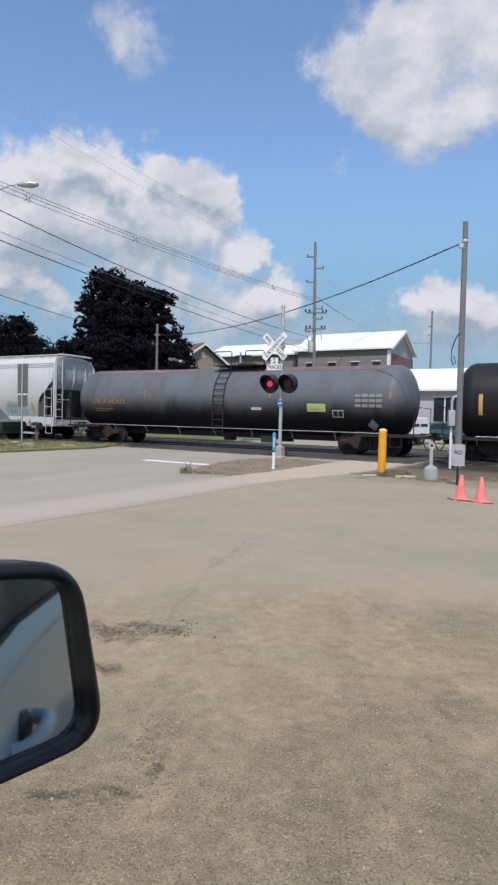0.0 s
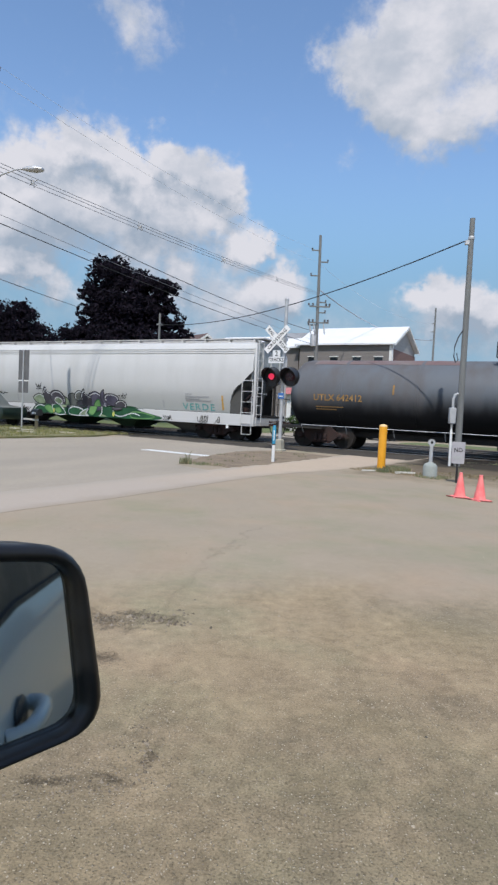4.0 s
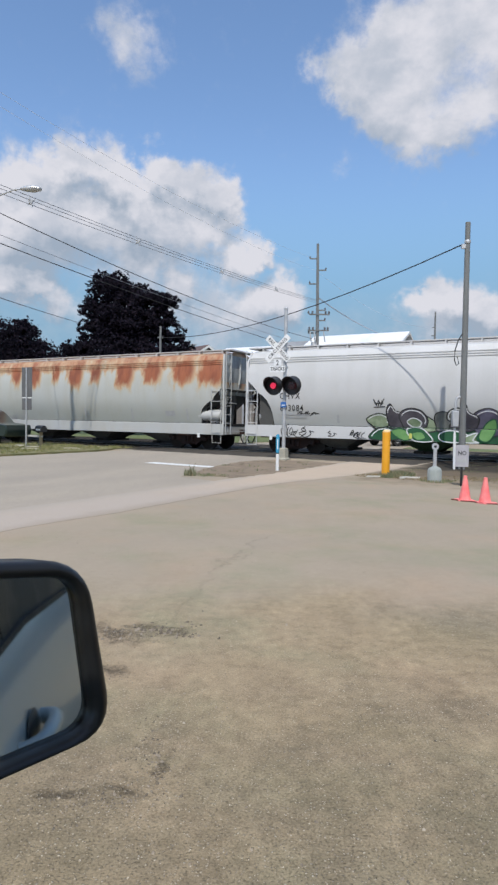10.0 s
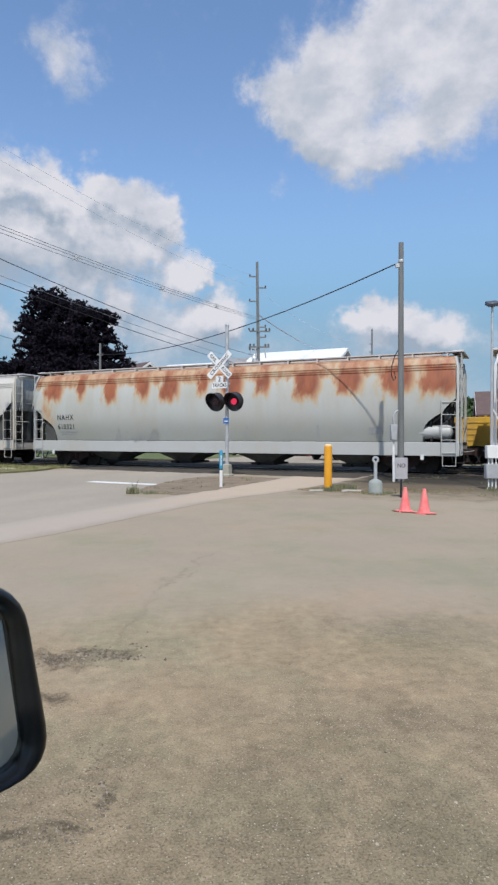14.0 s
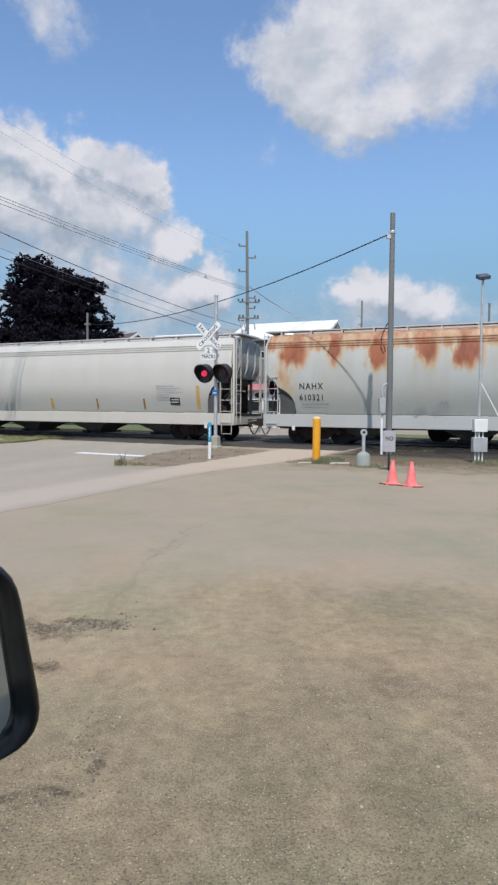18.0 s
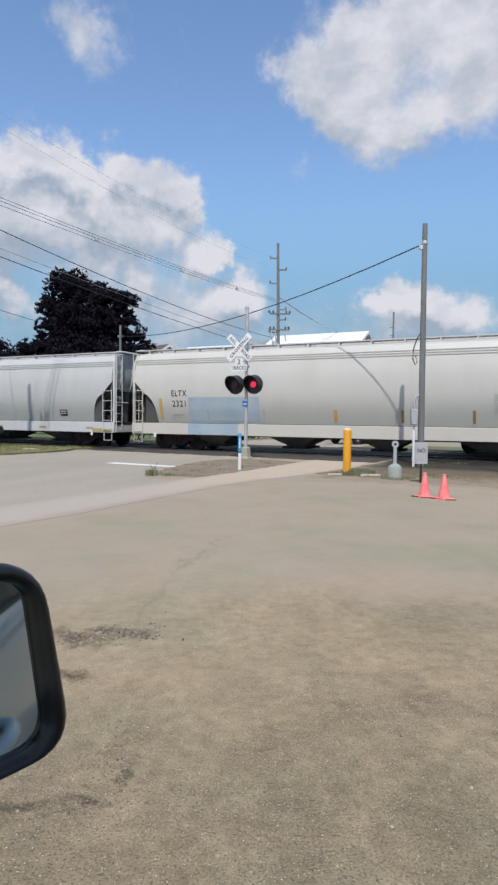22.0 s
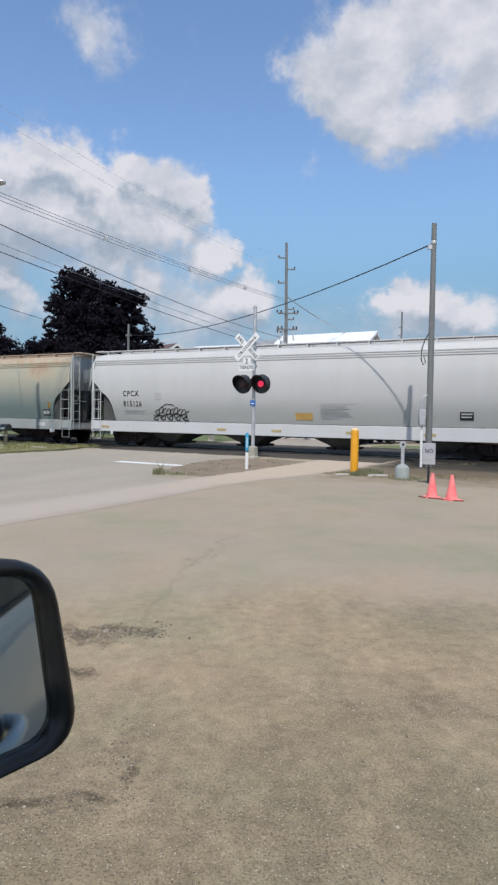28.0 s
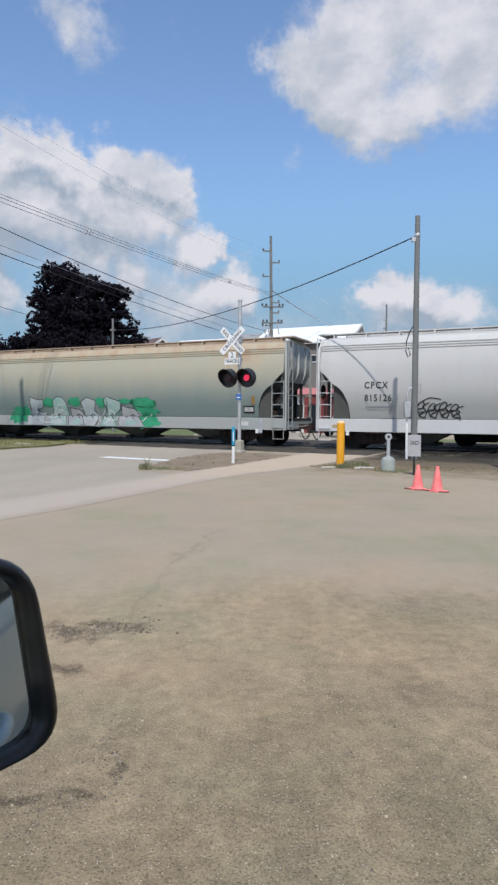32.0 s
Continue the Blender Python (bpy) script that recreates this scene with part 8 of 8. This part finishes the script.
part("porch", box(B(), 5.003, 6.4, -0.3, 5.9, 0, 2.81), RED_WALL, store, "dark red porch")
part("porch_door", box(B(), 5.3, 6.1, -0.34, -0.29, 0.05, 2.1), GLASS_DARK, store)
for x in (0.4, 2.2, 3.6):
    w = part("window", box(B(), x, x + 1.2, -0.04, 0.02, 1.15, 2.1), GLASS_DARK, store)
    bm = box(B(), x - 0.06, x + 1.26, -0.07, -0.035, 2.1, 2.16)
    box(bm, x - 0.06, x + 1.26, -0.07, -0.035, 1.08, 1.15)
    part("frame", bm, TRIM, w)
part("oval_sign", lathe(B(), [(0.02, -0.05), (0.38, -0.05), (0.42, 0), (0.38, 0.02)], 28, pose(3.3, -0.1, 2.46, 90) @ Matrix.Diagonal((1.0, 0.5, 1.0, 1.0))), INK, store, "dark oval sign")

shop = gabled("shop", tpose(-14.8, 50.0), "low pale grey shop with a white metal roof and dark windows", 7.7, 9.0, 4.1, 5.9, PALE_WALL, WHITE_ROOF, 0.5)
for x in (0.5, 3.5, 5.5):
    w = part("window", box(B(), x, x + 1.7, -0.03, 0.02, 1.5, 3.4), GLASS_DARK, shop)
    bm = box(B(), x + 0.8, x + 0.9, -0.05, -0.03, 1.5, 3.4)
    box(bm, x - 0.08, x + 1.78, -0.05, -0.02, 3.4, 3.5)
    part("frame", bm, TRIM, w)
house = gabled("house", pose(-15.3, 64.9, -0.3, 0, 0, -50), "tan house with a brown shingle gable roof and white trim", 9.0, 5.0, 7.1, 8.75, TAN_WALL, SHINGLE, 0.4, category="house")
part("chimney", box(B(), 5.9, 6.2, 2.6, 2.9, 8.2, 9.15), GREY_ROOF, house, "grey chimney")
part("chimney_cap", box(B(), 5.75, 6.35, 2.45, 3.05, 9.15, 9.25), GREY_ROOF, house)
part("gable_vent", box(B(), 9.0, 9.03, 2.3, 2.7, 7.5, 7.95), TRIM, house, "white gable vent")
annex = gabled("annex", tpose(-42.5, 66.0), "pale annex with a white metal roof behind the house", 6.0, 8.0, 8.6, 10.2, PALE_WALL, WHITE_ROOF)
barn = gabled("barn", pose(27.5, 66, 0, 0, 0, -20), "dark red barn with a pale sign", 12.0, 8.0, 4.0, 6.5, RED_WALL, SHINGLE, category="barn")
part("sign_board", box(B(), 2.5, 4.5, -0.08, -0.02, 2.2, 3.4), SIGN_WHITE, barn, "pale sign board")
part("small_print", box(B(), 2.7, 4.3, -0.1, -0.08, 2.7, 2.95), INK, barn)


# ---- trees ----
def leaf_mass(name, lumps, n, size, material, parent=None, seed=1, label="", holes=0):
    """Many small leaves in clumps round the given lumps: centre, radii."""
    rnd = np.random.RandomState(seed)

    def ways(k):
        q = rnd.normal(size=(k, 3))
        return q / np.linalg.norm(q, axis=1)[:, None]

    # every lump carries many small sprays of leaves, the outer ones standing proud of it
    base = np.array(lumps, float)
    vol = (base[:, 3] * base[:, 4] * base[:, 5]) ** 0.67
    m = max(40, n // 55)
    own = rnd.choice(len(base), m, p=vol / vol.sum())
    out = (0.55 + 0.5 * rnd.rand(m) ** 0.6)[:, None]
    tufts = base[own, :3] + ways(m) * base[own, 3:] * out
    girth = (0.2 + 0.2 * rnd.rand(m)) * base[own, 3:].min(axis=1)
    pick = rnd.randint(0, m, n)
    c = tufts[pick] + ways(n) * (girth[pick] * rnd.rand(n) ** 0.5)[:, None] * np.array([1.15, 1.15, 0.75])
    inner = rnd.rand(n) < 0.4
    deep = rnd.choice(len(base), n, p=vol / vol.sum())
    c[inner] = (base[deep, :3] + ways(n) * base[deep, 3:] * (0.88 * rnd.rand(n) ** 0.45)[:, None])[inner]
    # gaps in the leaves, most of them near the outline
    for _ in range(holes):
        l = lumps[rnd.randint(len(lumps))]
        q = rnd.uniform(0, 6.28)
        f = rnd.uniform(0.2, 0.95)
        h0 = (l[0] + f * l[3] * math.cos(q), l[2] + f * l[5] * math.sin(q))
        c = c[(np.hypot(c[:, 0] - h0[0], (c[:, 2] - h0[1]) * 1.3) > rnd.uniform(0.12, 0.34))]
    n = len(c)
    a = rnd.normal(size=(n, 3))
    a /= np.linalg.norm(a, axis=1)[:, None]
    b = np.cross(a, rnd.normal(size=(n, 3)))
    b /= np.linalg.norm(b, axis=1)[:, None]
    s = size * (0.6 + 0.8 * rnd.rand(n))[:, None]
    fold = np.cross(a, b) * s * 0.25
    verts = np.stack([c - a * s, c + b * s * 0.55 + fold, c + a * s, c - b * s * 0.55 + fold], 1).reshape(-1, 3)
    faces = np.arange(4 * n).reshape(-1, 4)
    me = bpy.data.meshes.new(name)
    me.from_pydata(verts.tolist(), [], faces.tolist())
    me.materials.append(material)
    ob = new(name, me)
    ob.parent = parent
    return tagged(ob, label)


PURPLE = island_tint("dark_purple_leaves", [(0.005, 0.005, 0.009), (0.008, 0.007, 0.013), (0.013, 0.010, 0.018), (0.022, 0.015, 0.024)], 0.85)
LEAF = island_tint("green_leaves", [(0.03, 0.055, 0.02), (0.05, 0.085, 0.03), (0.08, 0.12, 0.045)], 0.7)
BARK = surf("dark_bark", (0.03, 0.024, 0.02), (0.06, 0.05, 0.042), 3, 0.95, 0, 0.6, 20, (3, 3, 0.5))


def tree(m, label, height, lumps, n, size, material, seed):
    t = empty("tree", m, label, "tree", "trees")
    bm = chain(B(), [(0, 0, -0.1), (0.05, 0, height * 0.2), (-0.05, 0.05, height * 0.45)], 0.34, 10)
    rnd = random.Random(seed)
    for l in lumps:
        x, y, z = l[:3]
        chain(bm, [(0, 0, height * 0.22 + rnd.uniform(0, 1.2)), (x * 0.45, y * 0.45, height * 0.2 + z * 0.42), (x * 0.9, y * 0.9, z)], 0.1, 6)
    part("trunk", bm, BARK, t, "dark trunk with spreading limbs")
    leaf_mass("crown", lumps, n, size, material, t, seed, holes=80)
    return t


hedge = empty("hedge", tpose(-20.9, 41.9), "clipped dark green hedge before the low store", "hedge")
leaf_mass("leaves", [(0.6 + 0.75 * k, 0, 0.55 + 0.12 * (k % 3), 0.6, 0.4, 0.6) for k in range(6)], 5000, 0.07, LEAF, hedge, 21)

tree(pose(-12.9, 50.0, 0), "large dark purple-leaved maple beyond the tracks", 13.6,
     [(-1.4, 0, 11.9, 1.7, 1.7, 1.35), (0.7, 0, 11.0, 1.8, 1.8, 1.2), (2.6, 0, 10.7, 1.6, 1.6, 0.9), (2.4, 0, 9.9, 1.5, 1.6, 1.0), (-2.5, 0, 10.2, 1.4, 1.5, 1.0), (0, 0, 9.0, 3.2, 2.8, 1.7), (3.2, 0, 8.5, 1.5, 1.8, 1.0), (-2.9, 0.2, 8.5, 1.3, 1.5, 0.9),
      (0, 0, 6.8, 4.3, 3.0, 1.6), (4.1, 0, 6.7, 1.5, 1.8, 1.1), (-4.1, 0, 6.7, 1.4, 1.7, 1.0), (-4.6, 0, 5.0, 1.5, 1.8, 1.4), (4.7, 0, 5.0, 1.5, 1.8, 1.4), (0, 0, 4.5, 4.6, 3.0, 1.9)], 90000, 0.125, PURPLE, 3)
tree(pose(-27.5, 62.0, 0), "dark purple-leaved maple further along the street", 11.6,
     [(0, 0, 8.6, 2.8, 2.8, 2.5), (-2.4, 0, 7.6, 2.3, 2.3, 2.1), (2.3, 0, 7.0, 2.3, 2.3, 2.1), (0, 0, 5.6, 3.8, 3, 2.2), (3.9, 0.3, 5.0, 1.9, 2.0, 1.8), (-3.9, 0.3, 5.2, 1.9, 2, 1.8), (0.8, 0, 10.2, 1.5, 1.5, 1.0)], 34000, 0.15, PURPLE, 5)
rnd = random.Random(77)
lumps = []
for k in range(150):
    az = rnd.uniform(-32, 34)
    d = rnd.uniform(150, 230)
    hgt = rnd.uniform(8, 13.5) * (0.75 if az < 14 else 1.0)
    lumps.append((d * math.sin(radians(az)), d * math.cos(radians(az)), hgt * 0.5, rnd.uniform(4, 7), rnd.uniform(4, 7), hgt * 0.55))
tagged(leaf_mass("far_woods", lumps, 26000, 1.0, LEAF, None, 8), "far line of green trees on the horizon", "woods", kind="stuff")
lumps = []
for k in range(26):
    az = rnd.uniform(18.5, 33)
    d = rnd.uniform(84, 110)
    hgt = rnd.uniform(6, 8.2)
    lumps.append((d * math.sin(radians(az)), d * math.cos(radians(az)), hgt * 0.5, rnd.uniform(2.5, 4), rnd.uniform(2.5, 4), hgt * 0.5))
tagged(leaf_mass("green_trees", lumps, 12000, 0.5, LEAF, None, 9), "dense green trees behind the yard", "woods", kind="stuff")

# ---- the vehicle's side and its door mirror ----
MIRROR, mt, mp = blank("mirror_glass")
mp.inputs["Base Color"].default_value = (0.72, 0.78, 0.77, 1)
mp.inputs["Metallic"].default_value, mp.inputs["Roughness"].default_value = 1.0, 0.03
SHELL = surf("black_mirror_plastic", (0.006, 0.006, 0.006), (0.011, 0.011, 0.011), 30.0, 0.4, 0, 0.015, 300)
SILVER_BLUE = car_paint("silver_blue_paint", (0.31, 0.35, 0.355))
# the dim cabin behind the glass is painted as near-black window and pillar
CABIN = surf("dark_cabin", (0.006, 0.007, 0.008), (0.012, 0.013, 0.014), 4.0, 0.5)

truck_side = empty("pickup_truck", pose(0, 0, 0), "silver-blue pickup truck side with door handle and dark windows", "pickup truck")
door_out = [(0.0, 0.4), (0.33, 0.41), (0.36, 0.52), (0.37, 0.7), (0.355, 0.88), (0.31, 0.97), (0.2, 0.97), (0.2, 0.4)]
rake = lambda x: float(np.interp(x, [0.3, 0.8, 2.2, 3.4], [0.0, 0.04, 0.0, -0.02]))  # waist line bent so that its mirror image fits the camera's view
for spots, nm in (((-1.0, 0.3, 0.8, 1.75), "door"), ((1.76, 2.2, 3.4), "rear_quarter")):
    ring = lambda x: [(x, y, z + (rake(x) if z > 0.8 else 0)) for y, z in door_out[1:]]
    part(nm, loft(B(), [ring(x) for x in spots]), SILVER_BLUE, truck_side)
for x in (0.6, 1.62):
    hd = part("door_handle", chain(B(), [(x - 0.11, 0.36, 0.8), (x - 0.1, 0.385, 0.802), (x - 0.075, 0.402, 0.804), (x - 0.03, 0.41, 0.805), (x + 0.03, 0.41, 0.805), (x + 0.075, 0.402, 0.804), (x + 0.1, 0.385, 0.802), (x + 0.11, 0.36, 0.8)], 0.02, 12), SILVER_BLUE, truck_side, "curved door handle")
    # raised black disc in place of a hollow, its shade put into the colour
    part("handle_recess", lathe(B(), [(0.055, 0.0), (0.05, 0.004), (0.02, 0.006)], 16, pose(x, 0.366, 0.8, -90)), BLACK, truck_side)
part("window_glass", loft(B(), [[(0.62, 0.30, 0.98), (1.5, 0.30, 0.98), (1.5, 0.2, 1.6), (0.62, 0.2, 1.6)], [(0.62, 0.31, 0.98), (1.5, 0.31, 0.98), (1.5, 0.21, 1.6), (0.62, 0.21, 1.6)]]), CABIN, truck_side, "dark rear window")
part("pillar", loft(B(), [[(0.5, 0.31, 0.98), (0.61, 0.31, 0.98), (0.61, 0.2, 1.68), (0.5, 0.2, 1.68)], [(0.5, 0.25, 0.98), (0.61, 0.25, 0.98), (0.61, 0.14, 1.68), (0.5, 0.14, 1.68)]]), CABIN, truck_side)
part("roof", box(B(), -0.3, 1.7, -1.5, 0.2, 1.7, 1.76), SILVER_BLUE, truck_side, bevel=0.02)
part("tail_pillar", box(B(), 1.5, 1.7, 0.1, 0.3, 0.98, 1.72), SILVER_BLUE, truck_side)
for spots, y0, y1, nm in (((1.71, 2.2, 3.4), 0.15, 0.31, "bed_rail"), ((-1.0, 0.3, 0.8, 1.7), 0.27, 0.315, "belt_trim")):
    part(nm, loft(B(), [[(x, y, z + rake(x)) for y, z in ((y0, 0.973), (y1, 0.973), (y1, 0.99), (y0, 0.99))] for x in spots]), RUBBER, truck_side)
part("rocker", box(B(), -1.0, 3.4, 0.1, 0.34, 0.32, 0.45), BLACK, truck_side)
wh = part("rear_wheel", lathe(B(), [(0.22, -0.12), (0.37, -0.12), (0.39, -0.08), (0.39, 0.08), (0.37, 0.12), (0.22, 0.12)], 24, pose(2.6, 0.27, 0.39, 90)), RUBBER, truck_side)
part("rim", lathe(B(), [(0.04, -0.1), (0.22, -0.1), (0.22, 0.1), (0.04, 0.1)], 20, pose(2.6, 0.27, 0.39, 90)), HUB, wh)

part("bonnet", loft(B(), [[(x, y, z) for y, z in ((-1.5, 0.5), (0.33, 0.5), (0.33, t_), (-1.5, t_))] for x, t_ in ((-2.35, 0.86), (-2.2, 0.95), (-1.01, 1.0))]), SILVER_BLUE, truck_side, bevel=0.03)
part("far_side", loft(B(), [[(x, -1.5, 0.45), (x, -1.44, 0.45), (x, -1.44, 0.95), (x, -1.5, 0.95)] for x in (-1.0, 3.4)]), SILVER_BLUE, truck_side)
part("cargo_bed", box(B(), 1.77, 3.38, -1.43, 0.19, 0.55, 0.6), BLACK, truck_side)
part("tailgate", box(B(), 3.38, 3.43, -1.5, 0.33, 0.5, 0.97), SILVER_BLUE, truck_side)
part("far_pillar", box(B(), 1.5, 1.7, -1.5, -1.4, 0.95, 1.7), SILVER_BLUE, truck_side)
for x, y in ((-1.6, 0.2), (-1.6, -1.38), (2.6, -1.38)):
    tyre = part("wheel", lathe(B(), [(0.22, -0.12), (0.37, -0.12), (0.39, -0.08), (0.39, 0.08), (0.37, 0.12), (0.22, 0.12)], 24, pose(x, y, 0.39, 90)), RUBBER, truck_side)
    part("rim", lathe(B(), [(0.04, -0.1), (0.22, -0.1), (0.22, 0.1), (0.04, 0.1)], 20, pose(x, y, 0.39, 90)), HUB, tyre)

MX, MY, MN = Vector((0.644, 0.765, 0)), Vector((-0.054, 0.045, 0.9975)), Vector((0.763, -0.642, 0.07))
M0 = Vector((-0.195, 0.632, 1.181))


def rounded(corners, radius, n=6):
    """A closed outline with rounded corners."""
    outline, k = [], len(corners)
    for i, c in enumerate(corners):
        c, a, b = Vector(c), Vector(corners[i - 1]), Vector(corners[(i + 1) % k])
        r = radius[i]
        p, q = c + (a - c).normalized() * r, c + (b - c).normalized() * r
        for j in range(n + 1):
            f = j / n
            outline.append(p * (1 - f) ** 2 + c * 2 * f * (1 - f) + q * f * f)
    return outline


def mirror_ring(outline, lift, grow=1.0, tilt=0.0):
    mid = sum(outline, Vector((0, 0))) / len(outline)
    return [M0 + MX * (mid.x + (o.x - mid.x) * grow) + MY * (mid.y + (o.y - mid.y) * grow) + MN * (lift + tilt * o.y) for o in outline]


OUTER = rounded([(-0.235, 0.122), (-0.012, 0.093), (0.018, -0.105), (-0.235, -0.112)], [0.03, 0.05, 0.05, 0.03])
INNER = rounded([(-0.222, 0.104), (-0.026, 0.076), (-0.008, -0.094), (-0.222, -0.098)], [0.02, 0.03, 0.035, 0.02])
mirror = empty("door_mirror", pose(0, 0, 0), "black plastic door mirror of the pickup", "door mirror")
rings = [mirror_ring(INNER, -0.016), mirror_ring(INNER, -0.006)]
for k in range(9):
    f = 0.5 - 0.5 * math.cos(math.pi * k / 8)
    rings.append(mirror_ring([a * (1 - f) + b * f for a, b in zip(INNER, OUTER)], -0.006 + 0.014 * math.sin(math.pi * k / 8)))
rings += [mirror_ring(OUTER, -0.05, 0.98), mirror_ring(OUTER, -0.08, 0.85), mirror_ring(OUTER, -0.1, 0.55)]
part("housing", loft(B(), rings), SHELL, mirror, "black textured mirror housing")
part("glass", loft(B(), [mirror_ring(INNER, -0.015, 0.995), mirror_ring(INNER, -0.01, 0.995)]), MIRROR, mirror, "silvered mirror glass")
part("arm", loft(B(), [[M0 + MX * x + MY * y + MN * z for y, z in ((-0.07, -0.02), (-0.07, -0.07), (0.0, -0.07), (0.0, -0.02))] for x in (-0.23, -0.36)]), SHELL, mirror, "black mirror arm")


# ---- what moves ----
S = [
    0, 1.497, 2.995, 4.494, 5.995, 7.499, 9.022, 10.552, 12.074, 13.593, 15.114, 16.641, 18.179,
    19.732, 21.285, 22.832, 24.384, 25.945, 27.526, 29.129, 30.729, 32.299, 33.847, 35.38, 36.906, 38.433,
    39.968, 41.52, 43.087, 44.669, 46.262, 47.864, 49.47, 51.08, 52.694, 54.314, 55.937, 57.535, 59.098,
    60.655, 62.189, 63.795, 65.434, 67.052, 68.631, 70.202, 71.813, 73.423, 75.02, 76.569, 78.123, 79.675,
    81.225, 82.774, 84.321, 85.807, 87.331, 88.873, 90.408, 91.95, 93.52, 95.023, 96.53, 98.042, 99.555,
]


def motions():
    for thing in TRAIN:
        p0 = thing.matrix_basis.translation.copy()
        turn = thing.matrix_basis.to_3x3().to_4x4()
        walk(thing, [(0.5 * k, Matrix.Translation(p0 + Vector((DX, DY, 0)) * s) @ turn) for k, s in enumerate(S)])
    times = [0.2 * k for k in range(161)]
    run = np.interp(times, [0.5 * k for k in range(len(S))], S)
    for ws in WHEELSETS:
        p = ws.location.copy()
        walk(ws, [(t, Matrix.Translation(p) @ Matrix.Rotation(s / 0.455, 4, "Y")) for t, s in zip(times, run)])
    # the lamps blink in turn: an added dark disc slides before each ever-lit lens
    beat = 0.596
    for sh, side, x in SHUTTERS:
        rows, k = [], 0
        place = lambda lit: Matrix.Translation((x, -0.15 if lit else -0.225, 2.68))
        state = side < 0
        rows.append((0.0, place(state)))
        t = beat - 0.1
        while t < 32.0:
            rows.append((t - 0.034, place(state)))
            state = not state
            rows.append((t, place(state)))
            t += beat
        rows.append((32.0, place(state)))
        walk(sh, rows)


motions()
